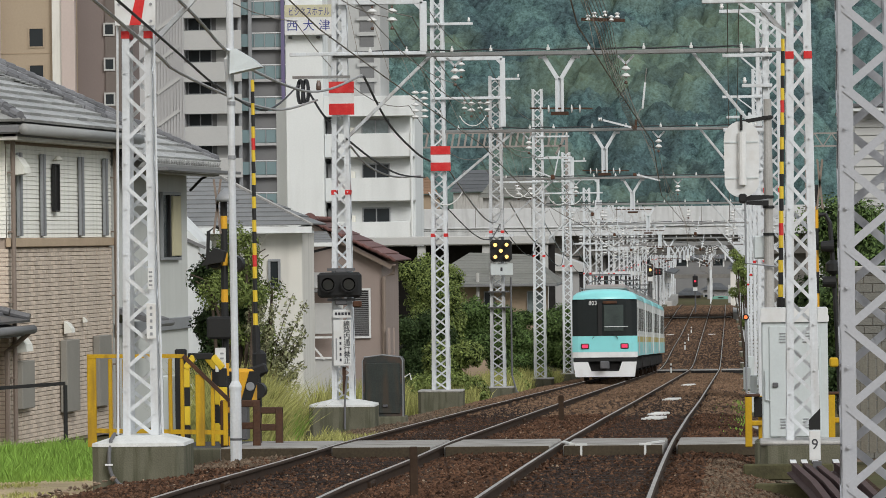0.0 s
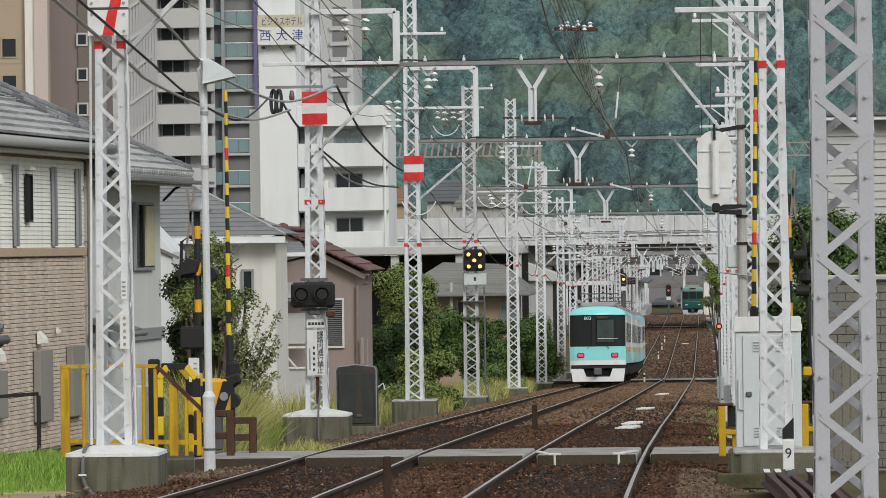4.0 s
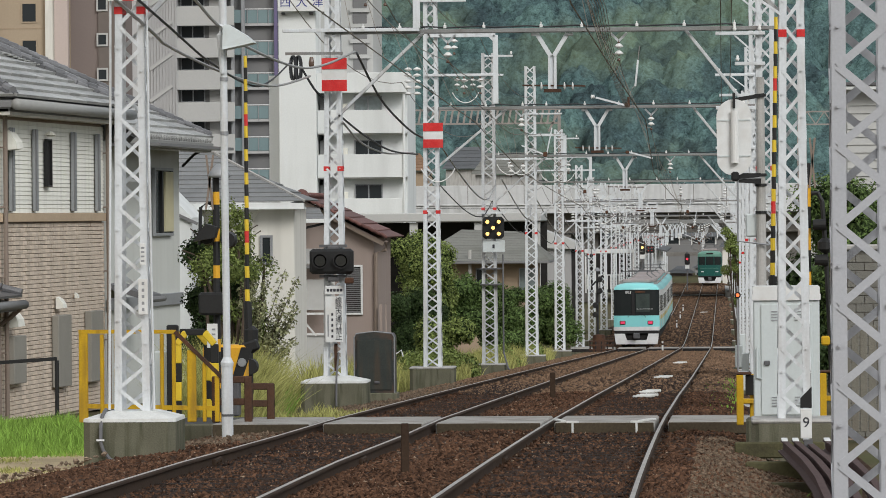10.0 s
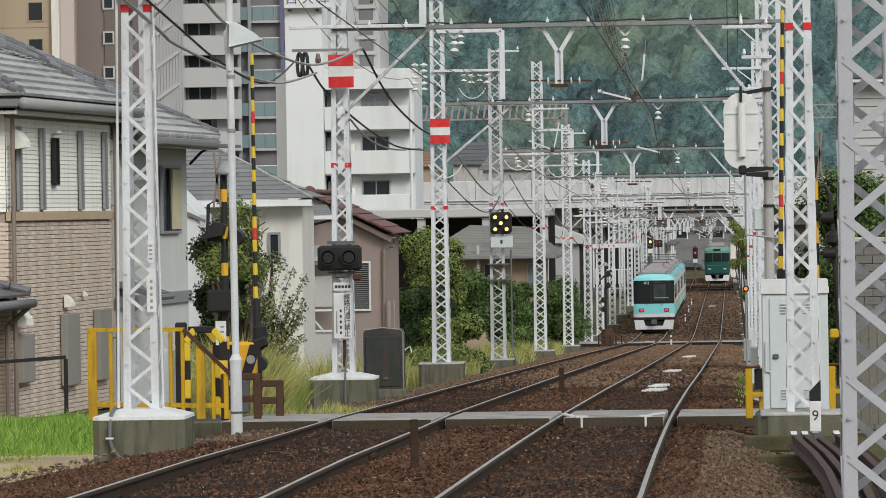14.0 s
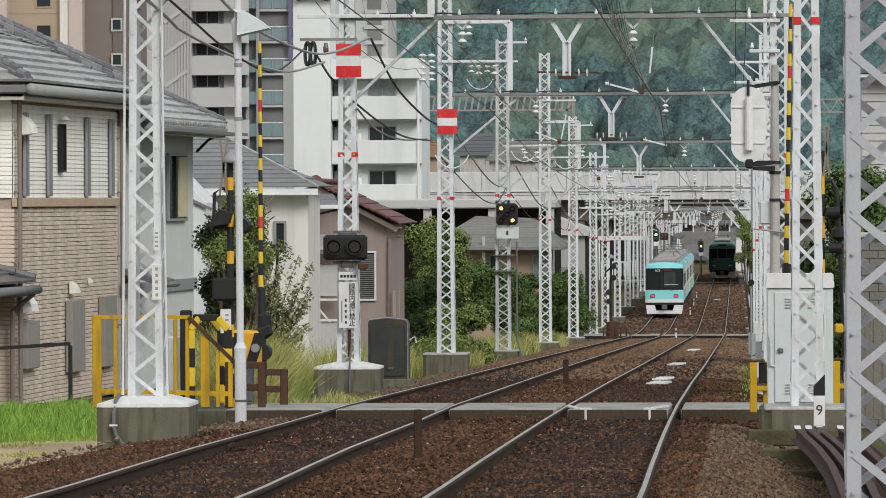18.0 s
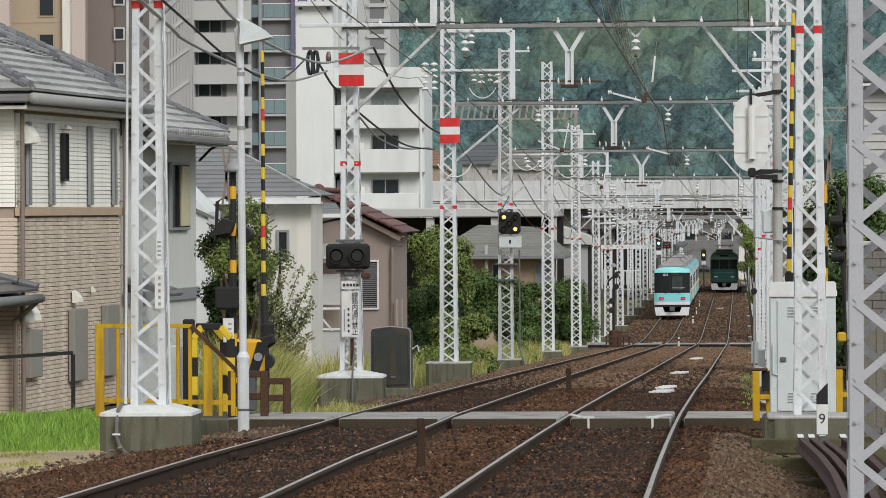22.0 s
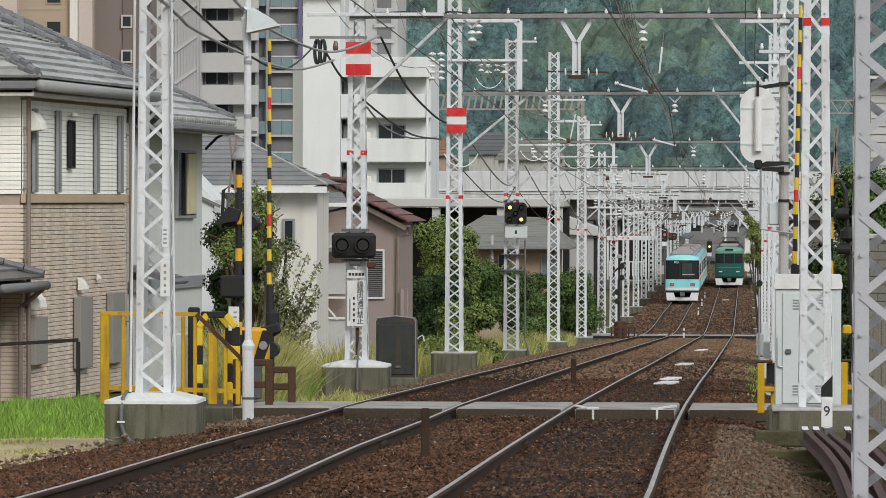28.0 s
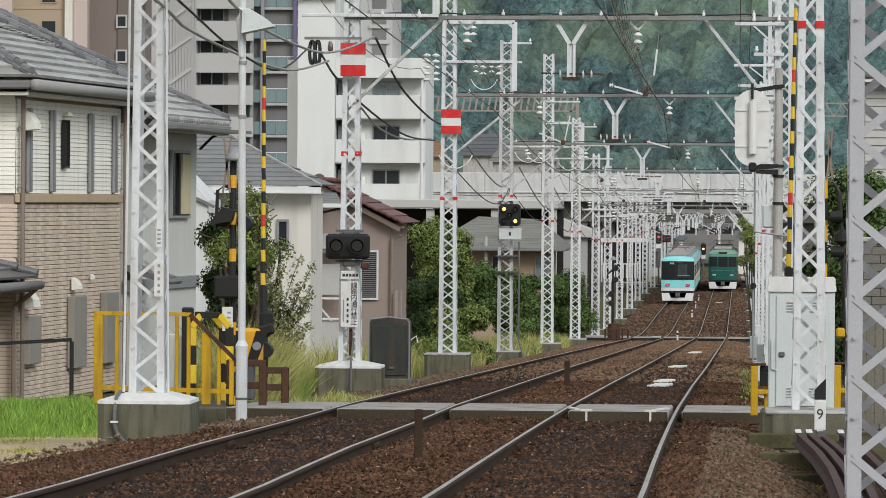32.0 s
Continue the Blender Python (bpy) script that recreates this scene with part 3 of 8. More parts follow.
# ---- level crossings ----
def build_crossing(y0, y1, name, label):
    t = thing(name, (0, 0, rail_z(y0)), label, "level crossing", kind="structure")
    settle(t, y0)
    fall = Matrix.Rotation(-math.atan(GRADE), 3, "X")
    l, r = left_x(y0), right_x(y0)
    spans = [(-6.75, l - 0.83), (l - 0.66, l + 0.66), (l + 0.83, r - 0.83), (r - 0.66, r + 0.66), (r + 0.83, 0.42)]
    for a, b in spans:
        part("slab", Geo().box(((a + b) / 2, (y0 + y1) / 2, -0.09 - GRADE * (y1 - y0) / 2), (b - a, y1 - y0, 0.2), 0.02, fall), SLAB, t)
        # dirty brown front faces, with their shade deepened in the colour
        part("slab_edge", Geo().box(((a + b) / 2, y0 - 0.012, -0.075), (b - a - 0.03, 0.03, 0.15), 0.006), SLAB_EDGE, t, "dirty brown slab edge, darkened for shade")
    for x in (r - 0.42, r + 0.42):
        g = Geo().box((x, y0 - 0.02, 0.012), (0.16, 0.03, 0.03), 0.005).box((x, y0 - 0.02, -0.07), (0.03, 0.03, 0.15), 0.005)
        g.bar((x - 0.12 if x < r else x + 0.05, y0 + 0.05, 0.022), (x - 0.25 if x < r else x + 0.22, y0 + 0.6, 0.022), 0.07, 0.02)
        part("bracket", g, CONCRETE_TOP, t, "white-painted flange guard end")
    return t


build_crossing(61.6, 65.8, "level_crossing", "worn grey concrete slab crossing over both tracks")
c2 = thing("far_level_crossing", (0, 0, 0.0), "narrow dark boarded crossing far down the line", "level crossing", kind="structure")
settle(c2, 231)
for a, b in ((-7.5, -5.3), (-5.15, -3.8), (-3.65, -2.15), (-2.0, -0.65), (-0.5, 1.0)):
    part("slab", Geo().box(((a + b) / 2, 231, -0.02), (b - a, 1.6, 0.16), 0.02), SLAB, c2)
    # near-black strip paints in the shadow line below the slab
    part("slab_edge", Geo().box(((a + b) / 2, 230.15, -0.04), (b - a - 0.04, 0.06, 0.14), 0.01), TRAIN_DARK, c2, "near-black slab edge in place of a shadow line")
# edge slabs over a dark strip that stands in for the viaduct's shadow
z3 = rail_z(411)
c3 = thing("lane_bridge_edge", (0, 411, z3), "grey edge slabs over a dark strip for the viaduct shadow", "bridge", kind="structure")
for a, b in ((-9.5, -5.3), (-5.15, -3.8), (-3.65, -2.05), (-1.9, -0.6), (-0.45, 0.1)):
    part("edge_slab", Geo().box(((a + b) / 2, 0, -0.06), (b - a, 1.2, 0.16), 0.02), CONCRETE_PALE, c3)
part("drop_wall", Geo().box((-4.7, -0.75, -0.2), (9.4, 0.3, 0.34), 0.02), TRAIN_DARK, c3, "dark strip in place of the viaduct shadow")
part("ramp", Geo().prism([(0.2, -0.3), (3.2, -0.6), (3.2, -0.3), (0.2, 0.35)], -1.5, 30), CONCRETE_PALE, c3, "pale platform ramp")


# ---- lattice masts ----
def lattice_mast(name, x, y, z0, z1, w0, w1, mat, label, base=None, bands=(), braces=False, chord=0.075, lace=0.042, step=0.27, group="lattice masts", cap=False, joined=False):
    """Four corner angles laced with diagonal flats, on a concrete foot."""
    t = thing(name, (x, y, z0), label, "mast", group)
    h = z1 - z0
    wide = lambda z: w0 + (w1 - w0) * z / h
    for sx in (-1, 1):
        for sy in (-1, 1):
            a, b = wide(0) / 2, wide(h) / 2
            g = Geo()
            g.bar((sx * (a - chord / 2), sy * a, 0), (sx * (b - chord / 2), sy * b, h), chord, 0.009, up=(0, 1, 0))
            g.bar((sx * a, sy * (a - chord / 2), 0), (sx * b, sy * (b - chord / 2), h), 0.009, chord, up=(0, 1, 0))
            part("corner_angle", g, mat, t)
    n = int(h / step)
    for side in (-1, 1):
        for turned in (False, True):
            g = Geo()
            for i in range(n):
                z, zn = h * i / n, h * (i + 1) / n
                s = (1 if i % 2 else -1) * (side if turned else 1) * (-1 if side > 0 else 1)
                a, b = wide(z) / 2 - chord * 0.45, wide(zn) / 2 - chord * 0.45
                e, e2 = side * (wide(z) / 2 + 0.008), side * (wide(zn) / 2 + 0.008)
                p, q = ((e, -s * a, z), (e2, s * b, zn)) if turned else ((-s * a, e, z), (s * b, e2, zn))
                g.bar(p, q, 0.008 if turned else lace, lace if turned else 0.008, up=(0, 1, 0))
                if not joined:
                    part("brace", g, mat, t)
                    g = Geo()
            if joined:
                tagged(part("lacing", g, mat, t), kind="stuff")
    if braces:
        for i in range(0, n + 1):
            z = h * i / n
            s = 1 if i % 2 else -1
            part("bolt", Geo().lathe((s * (wide(z) / 2 - chord * 0.45), -wide(z) / 2 - 0.03, z), [(0.013, 0), (0.013, 0.02)], 6, "y"), mat, t)
    for zb in bands:
        w = wide(zb - z0) + 0.012
        for s in (-1, 1):
            part("red_band", Geo().box((s * (w / 2 - chord / 2), 0, zb - z0), (chord + 0.012, w + 0.012, 0.085)), RED, t, "faded red marker band")
    if base:
        bw, bd, bh = base
        g = Geo()
        ring = lambda z, u, v, c: [(-u + c, -v, z), (u - c, -v, z), (u, -v + c, z), (u, v - c, z), (u - c, v, z), (-u + c, v, z), (-u, v - c, z), (-u, -v + c, z)]
        pts = ring(-bh - 0.35, bw / 2, bd / 2, 0.08) + ring(-0.11 if cap else -0.045, bw / 2, bd / 2, 0.08)
        g.add(pts, [tuple(range(7, -1, -1)), tuple(range(8, 16))] + [(i, (i + 1) % 8, 8 + (i + 1) % 8, 8 + i) for i in range(8)])
        part("foundation", g, CONCRETE, t, "mossy stained concrete foundation block")
        if not cap:
            part("worn_top", Geo().box((0, 0, -0.0225), (bw + 0.01, bd + 0.01, 0.045), 0.015), CONCRETE_PALE, t, "pale top of the foundation")
            return t
        g = Geo()
        pts = ring(-0.108, bw / 2 + 0.006, bd / 2 + 0.006, 0.08) + ring(-0.07, bw / 2, bd / 2, 0.08) + ring(0.01, w0 / 2 + 0.05, w0 / 2 + 0.05, 0.02)
        g.add(pts, [tuple(range(7, -1, -1)), tuple(range(16, 24))] + [(r * 8 + i, r * 8 + (i + 1) % 8, r * 8 + 8 + (i + 1) % 8, r * 8 + 8 + i) for r in range(2) for i in range(8)])
        part("mortar_cap", g, CONCRETE_TOP, t, "whitewashed sloping mortar cap")
    return t


M1 = lattice_mast("lattice_mast", -6.81, 54, 0.33, 9.5, 0.41, 0.26, WHITE_STEEL, "white painted lattice mast with red band and warning sign", (1.06, 1.1, 0.62), (4.96,), True, 0.085, 0.042, 0.255, cap=True)
M2 = lattice_mast("lattice_mast", -7.08, 85.5, 0.36, 10.5, 0.4, 0.2, WHITE_STEEL, "white lattice mast carrying a twin signal and notices", (1.2, 1.1, 0.6), (4.16,), True, 0.085, 0.04, 0.25, cap=True)
M3 = lattice_mast("lattice_mast", -7.18, 116, 0.25, 11.2, 0.44, 0.3, WHITE_STEEL, "white lattice mast with a red and white board", (1.1, 1.1, 0.55), (4.08,), False, 0.085, 0.04, 0.26)
M4 = lattice_mast("lattice_mast", -7.4, 149, 0.03, 9.9, 0.48, 0.4, OLD_STEEL, "grey-white lattice mast carrying a colour light signal", (1.07, 1.0, 0.5), (4.95,), False, 0.085, 0.04, 0.26)
M5 = lattice_mast("lattice_mast", -7.2, 177, 0.1, 11.0, 0.47, 0.4, WHITE_STEEL, "white lattice mast beside the shrubs", (1.0, 1.0, 0.5), (4.7,), False, 0.085, 0.045, 0.3)
M6 = lattice_mast("lattice_mast", -7.15, 206, 0.1, 9.8, 0.45, 0.38, WHITE_STEEL, "white lattice mast beside the line", (1.0, 1.0, 0.5), (4.8,), False, 0.085, 0.045, 0.3)
lattice_mast("lattice_mast", 0.89, 30, -0.35, 9.0, 0.39, 0.37, GREY_STEEL, "lilac-grey bolted lattice mast standing in the gravel", (0.8, 0.8, 0.4), (), True, 0.09, 0.052, 0.25)
R1 = lattice_mast("lattice_mast", 0.81, 54, 0.21, 9.5, 0.37, 0.18, WHITE_STEEL, "white lattice mast with a red band on a concrete block", (0.98, 1.0, 0.42), (4.62,), True, 0.082, 0.04, 0.26)
R2 = lattice_mast("lattice_mast", 0.8, 85.5, -0.2, 10.5, 0.36, 0.32, WHITE_STEEL, "white lattice mast behind the equipment cabinet", (0.9, 0.9, 0.3), (4.1,), False, 0.09, 0.04, 0.26)
R3 = lattice_mast("lattice_mast", 0.85, 116, -0.2, 10.0, 0.36, 0.3, WHITE_STEEL, "white lattice mast beside the single post boxes", (0.9, 0.9, 0.3), (3.9,), False, 0.085, 0.045, 0.3, joined=True)
FAR_ROWS = [149, 177, 206]
for yy in FAR_ROWS:
    copy_thing(R3, spot(0.9, yy, -0.2))
far = lattice_mast("lattice_mast", -7.15, 235, 0.1, 9.2, 0.42, 0.36, WHITE_STEEL, "white lattice mast far along the line", (0.95, 0.95, 0.5), (4.9,), False, 0.09, 0.05, 0.36, joined=True)
for z, w in ((8.0, 1.0), (7.2, 1.3), (6.3, 0.9)):
    part("cross_arm", Geo().box((0.2, -0.24, z), (2 * w, 0.08, 0.08)), WHITE_STEEL, far)
for x, z in ((-0.7, 8.0), (0.95, 8.0), (-1.0, 7.2), (1.3, 7.2), (0.9, 6.3)):
    g = Geo()
    for k in range(3):
        g.lathe((x, -0.24, z - 0.15 - 0.16 * k), [(0.02, 0.05), (0.12, 0.0), (0.12, -0.02), (0.02, -0.05)], 8)
    part("disc_insulator", g, PORCELAIN, far)
for x, z in ((0.9, 7.6), (1.2, 6.6)):
    part("jumper_loop", Geo().tube([(x - 0.6 + 0.12 * k, -0.26, z - 0.45 * math.sin(math.pi * k / 10)) for k in range(11)], 0.022, 4), PORCELAIN, far)
for yy in (262, 288, 315, 341, 368, 394, 445, 470, 495, 520, 545):
    copy_thing(far, spot(-7.2 + random.uniform(-0.15, 0.15), yy, rail_z(yy) + 0.1))
for yy in (235, 262, 288, 315, 341, 368, 394, 445, 470, 495, 520, 545):
    copy_thing(far, spot(0.95 + random.uniform(-0.1, 0.1), yy, rail_z(yy) + 0.05))


# ---- cross beams with their hangers and insulators ----
def insulator(g_p, g_b, c, n=2, r=0.085, gap=0.13):
    """Two or more porcelain discs on a short rod, hanging from c."""
    x, y, z = c
    for i in range(n):
        zz = z - 0.1 - gap * i
        g_p.lathe((x, y, zz), [(0.02, 0.05), (0.035, 0.045), (r, 0.0), (r, -0.014), (0.03, -0.03), (0.02, -0.05)], 10)
    g_b.lathe((x, y, z - 0.12 - gap * n), [(0.028, 0), (0.035, 0.03), (0.018, 0.06)], 8)
    g_b.lathe((x, y, z - 0.06), [(0.022, 0), (0.022, 0.06)], 8)


def build_beam(y, zb, xl, xr, detail, z_strut, strut_l, strut_r):
    t = thing("cross_beam", (0, y, zb), "galvanised twin-channel beam spanning both tracks with insulators", "overhead beam", "cross beams")
    for s in (-0.16, 0.16):
        part("channel", Geo().box(((xl + xr) / 2, s, 0), (xr - xl, 0.045, 0.07), 0.006), GALV, t)
    if detail:
        x = xl + 0.3
        while x < xr:
            part("spacer", Geo().box((x, 0, 0), (0.05, 0.36, 0.05)), GALV, t)
            x += 1.1
        # feeder cable lying along the beam, lifted at its ties
        run = [(xl + 0.4 + 0.3 * k, -0.1, 0.06 + 0.012 * (k % 3)) for k in range(int((xr - xl - 0.6) / 0.3))]
        part("beam_cable", Geo().tube(run, 0.016, 6), WIRE, t, "dark cable lying along the beam")
    dz = z_strut - zb
    part("strut", Geo().bar((strut_l[0], 0, dz), (strut_l[1], 0, -0.02), 0.065, 0.06, bev=0.008), OLD_STEEL if detail else WHITE_STEEL, t, "slanting bracing strut")
    part("strut", Geo().bar((strut_r[1], 0, dz), (strut_r[0], 0, -0.02), 0.065, 0.06, bev=0.008), OLD_STEEL if detail else WHITE_STEEL, t, "slanting bracing strut")
    # the forked hanger between the tracks
    xc = -3.07
    g = Geo()
    g.bar((xc - 0.055, 0, -1.08), (xc - 0.055, 0, -0.43), 0.045, 0.1, up=(0, 1, 0))
    g.bar((xc + 0.055, 0, -1.08), (xc + 0.055, 0, -0.43), 0.045, 0.1, up=(0, 1, 0))
    g.bar((xc, 0.01, -1.08), (xc, 0.01, -0.46), 0.1, 0.03, up=(0, 1, 0))
    g.bar((xc - 0.03, 0, -0.47), (xc - 0.28, 0, -0.06), 0.075, 0.12, up=(0, 1, 0))
    g.bar((xc + 0.03, 0.004, -0.47), (xc + 0.28, 0.004, -0.06), 0.075, 0.12, up=(0, 1, 0))
    g.box((xc - 0.31, 0, -0.075), (0.14, 0.14, 0.05)).box((xc + 0.31, 0, -0.075), (0.14, 0.14, 0.05))
    part("forked_hanger", g, WHITE_STEEL, t, "white forked hanger")
    for xv in (left_x(y) - 0.3 + 0.001 * (y - 85), right_x(y) - 0.3 + 0.002 * (y - 85)):
        gp, gb, gw = Geo(), Geo(), Geo()
        gw.bar((xv, 0, -0.21), (xv - 0.15, 0, -0.06), 0.04, 0.04, up=(0, 1, 0))
        gw.bar((xv, 0, -0.21), (xv + 0.15, 0, -0.06), 0.04, 0.04, up=(0, 1, 0))
        insulator(gp, gb, (xv, 0, -0.2))
        vee = part("vee_hanger", gw, WHITE_STEEL, t)
        part("disc_insulator", gp, PORCELAIN, vee, "white porcelain discs", smooth=True)
        part("insulator_cap", gb, PORCELAIN_BROWN, vee, smooth=True)
    if detail:
        # pin insulators along the strain wires at the hanger's foot
        for k in (-0.42, -0.27, 0.15, 0.3):
            part("strain_insulator", Geo().lathe((xc + k + 0.05, 0, -1.02), [(0.02, 0), (0.075, 0.01), (0.075, 0.025), (0.02, 0.04)], 8, "x"), PORCELAIN, t)
        g = Geo()
        g.bar((xc - 0.55, 0, -1.0), (xc + 0.6, 0, -1.02), 0.03, 0.03)
        g.box((xc, 0, -1.1), (0.32, 0.2, 0.06))
        part("strain_bar", g, RUST, t)
        for x in np.arange(xl + 0.5, xr, 0.85):
            part("pin_insulator", Geo().lathe((x + random.uniform(-0.2, 0.2), -0.16, 0.05), [(0.03, 0), (0.03, 0.05), (0.012, 0.06), (0.012, 0.1)], 6), PORCELAIN, t)
    return t


build_beam(54, 6.65, -6.9, 0.95, True, 4.85, (-6.66, -4.95), (-0.95, 0.68))
build_beam(85.5, 6.65, -7.2, 1.05, True, 5.12, (-7.0, -5.42), (-0.64, 0.55))
build_beam(116, 6.64, -7.3, 0.95, True, 5.05, (-7.2, -5.3), (-0.7, 0.55))
build_beam(149, 6.62, -7.5, 0.95, True, 5.1, (-7.3, -5.55), (-0.7, 0.6))
for yy in (177, 206, 235, 262, 288, 315, 341, 368, 394, 445, 470, 495, 520, 545):
    build_beam(yy, 6.62 + rail_z(yy), -7.3, 1.0, yy < 240, 5.1 + rail_z(yy), (-7.1, -5.5), (-0.7, 0.6))


# ---- masts' upper cross arms ----
def arms(mast, rows, mat=WHITE_STEEL):
    """rows: z above rail, reach to the left, reach to the right, pin insulators or not."""
    z0 = above_line(mast).z
    for z, a, b, pins in rows:
        arm = part("cross_arm", Geo().box(((a + b) / 2, -0.24, z - z0), (b - a, 0.07, 0.065), 0.008), mat, mast)
        if above_line(mast).x > -3 and a < -0.6:
            part("brace", Geo().bar((a * 0.62, -0.24, z - z0 - 0.03), (-0.12, -0.24, z - z0 - 0.42), 0.04, 0.03), mat, arm)
        if pins:
            g = Geo()
            for x in pins:
                g.lathe((x, -0.24, z - z0 + 0.045), [(0.015, 0), (0.032, 0.015), (0.038, 0.05), (0.022, 0.065), (0.03, 0.09), (0.012, 0.11)], 8)
            part("pin_insulator", g, PORCELAIN, arm, "white porcelain pin insulators", smooth=True)
    return mast


def hanging_insulators(mast, rows):
    z0 = above_line(mast).z
    for x, z, n in rows:
        gp, gb = Geo(), Geo()
        insulator(gp, gb, (x, -0.24, z - z0), n, 0.1, 0.16)
        p = part("suspension_insulator", gp, PORCELAIN, mast, "white suspension insulator", smooth=True)
        part("cap", gb, PORCELAIN_BROWN, p, smooth=True)


# frames that stand out from the masts towards the track
def side_frame(mast, reach, z_top, z_bottom):
    z0 = above_line(mast).z
    g = Geo()
    g.box((reach / 2, -0.24, z_top - z0), (reach, 0.08, 0.1), 0.008)
    g.box((reach, -0.24, (z_top + z_bottom) / 2 - z0), (0.13, 0.08, z_top - z_bottom), 0.008)
    g.bar((reach, -0.24, z_top - z0 - 0.16), (reach - 0.16, -0.24, z_top - z0), 0.08, 0.06, up=(0, 1, 0))
    part("side_frame", g, WHITE_STEEL, mast, "white side frame for feeder insulators")


side_frame(M2, 1.55, 7.62, 6.7)
arms(M2, [(8.0, -0.5, 1.1, (0.5,)), (6.68, -0.9, 1.6, ())])
hanging_insulators(M2, [(0.62, 7.55, 2), (0.98, 7.55, 2)])
arms(M3, [(7.46, -0.1, 1.6, ()), (9.3, -0.4, 0.9, (0.8,))])
side_frame(M3, 1.62, 8.44, 6.74)
hanging_insulators(M3, [(0.6, 8.4, 2), (0.84, 7.42, 2), (1.24, 7.42, 2)])
arms(M4, [(9.8, -0.1, 0.8, (0.75,)), (9.2, -1.6, 0.5, ())])
hanging_insulators(M4, [(-0.97, 9.15, 2), (-0.47, 9.15, 2), (0.72, 6.4, 2), (1.1, 6.4, 2)])
side_frame(M5, 1.3, 8.4, 6.6)
arms(M5, [(9.2, -0.1, 1.2, (1.1,)), (7.5, -1.6, 1.2, ())])
hanging_insulators(M5, [(-1.4, 7.45, 2), (-0.8, 7.45, 2)])
side_frame(M6, 1.4, 8.6, 6.6)
arms(M6, [(9.4, -0.1, 0.9, (0.8,)), (8.0, -1.2, 1.6, ())])
arms(R1, [(5.25, -1.1, 0.0, ())])
arms(R2, [(7.35, -0.95, 0, (-0.9,)), (6.55, -0.9, 0, (-0.55, -0.1)), (6.0, -0.55, 0, (-0.5,)), (5.2, -0.9, 0, (-0.6, -0.4))])
arms(R3, [(7.4, -1.0, 0, (-0.9,)), (6.9, -0.9, 0, (-0.5,)), (5.6, -1.0, 0, (-0.8,))])


# ---- overhead wires ----
def wire(name, pts, r, mat, label, sag=0.0, steps=8, n=5):
    """A wire through the points, sagging between each two of them."""
    path = []
    for (a, b) in zip(pts[:-1], pts[1:]):
        for i in range(steps):
            s = i / steps
            p = Vector(a).lerp(Vector(b), s)
            p.z -= sag * 4 * s * (1 - s)
            path.append(p)
    path.append(Vector(pts[-1]))
    return solo(name, Geo().tube(path, r, n), mat, label, "wire", "overhead wires")


SPANS = [-10, 22, 54, 85.5, 116, 149, 177, 206, 235, 262, 288, 315, 341, 368, 394, 430, 480, 540]
for xf, off in ((left_x, -0.3), (right_x, -0.3)):
    mess = [(xf(y) + off + 0.0015 * max(0, min(y - 85, 150)), y, 6.12 + rail_z(y)) for y in SPANS]
    wire("messenger_wire", mess, 0.007, WIRE_PALE, "thin grey messenger wire of the overhead line", 0.35)
    zig = [(xf(y) + (0.18 if i % 2 else -0.18), y, 5.0 + rail_z(y)) for i, y in enumerate(SPANS)]
    wire("contact_wire", zig, 0.009, COPPER, "thin copper contact wire above the track", 0.02, 4)
    g = Geo()
    for i in range(len(SPANS) - 2):
        for k in range(1, 6):
            s = k / 6
            a, b = Vector(mess[i]).lerp(Vector(mess[i + 1]), s), Vector(zig[i]).lerp(Vector(zig[i + 1]), s)
            a.z -= 0.35 * 4 * s * (1 - s)
            g.bar(a, b, 0.006, 0.006)
    solo("dropper_wires", g, COPPER, "thin dropper wires between messenger and contact wire", "wire", kind="stuff")


# ---- lettering ----
def letters(text, size, mat, name="lettering", vertical=False, squeeze=1.0):
    """Flat lettering in the xz plane facing -y, centred; a mesh."""
    cu = bpy.data.curves.new("text", "FONT")
    cu.body = "\n".join(text) if vertical else text
    cu.size, cu.align_x, cu.align_y, cu.extrude, cu.resolution_u = size, "CENTER", "CENTER", 0.002, 3
    if vertical:
        cu.space_line = 0.82
    ob = bpy.data.objects.new("text", cu)
    scene.collection.objects.link(ob)
    bpy.context.view_layer.update()
    me = bpy.data.meshes.new_from_object(ob.evaluated_get(bpy.context.evaluated_depsgraph_get()))
    bpy.data.objects.remove(ob)
    me.transform(pose(0, 0, 0, 90, 0, 0) @ Matrix.Diagonal((squeeze, 1, 1, 1)))
    me.materials.clear()
    me.materials.append(mat)
    me.name = name
    return me


def put_letters(text, size, mat, at, parent, vertical=False, squeeze=1.0, label=""):
    ob = part("lettering", letters(text, size, mat, "lettering", vertical, squeeze), mat, parent, label)
    ob.matrix_basis = pose(*at)
    return ob


# ---- trains ----
def curved_slab(g, w, z0, z1, thick=0.3, bulge=0.2, w1=None, lean=0.0, y0=0.0):
    """A panel across the car's end whose plan bows back at the corners."""
    n, pts = 12, []
    for z, ww, yy in ((z0, w, y0), (z1, w1 or w, y0 + lean)):
        for back in (False, True):
            for i in range(n + 1):
                s = -1 + 2 * i / n
                pts.append((s * ww / 2, yy + bulge * abs(s) ** 5 + (thick if back else 0), z))
    k = n + 1
    fs = []
    for i in range(n):
        fs += [(i, i + 1, 2 * k + i + 1, 2 * k + i), (k + i + 1, k + i, 3 * k + i, 3 * k + i + 1), (i + 1, i, k + i, k + i + 1), (2 * k + i, 2 * k + i + 1, 3 * k + i + 1, 3 * k + i)]
    fs += [(0, 2 * k, 3 * k, k), (n, k + n, 3 * k + n, 2 * k + n)]
    return g.add(pts, fs)


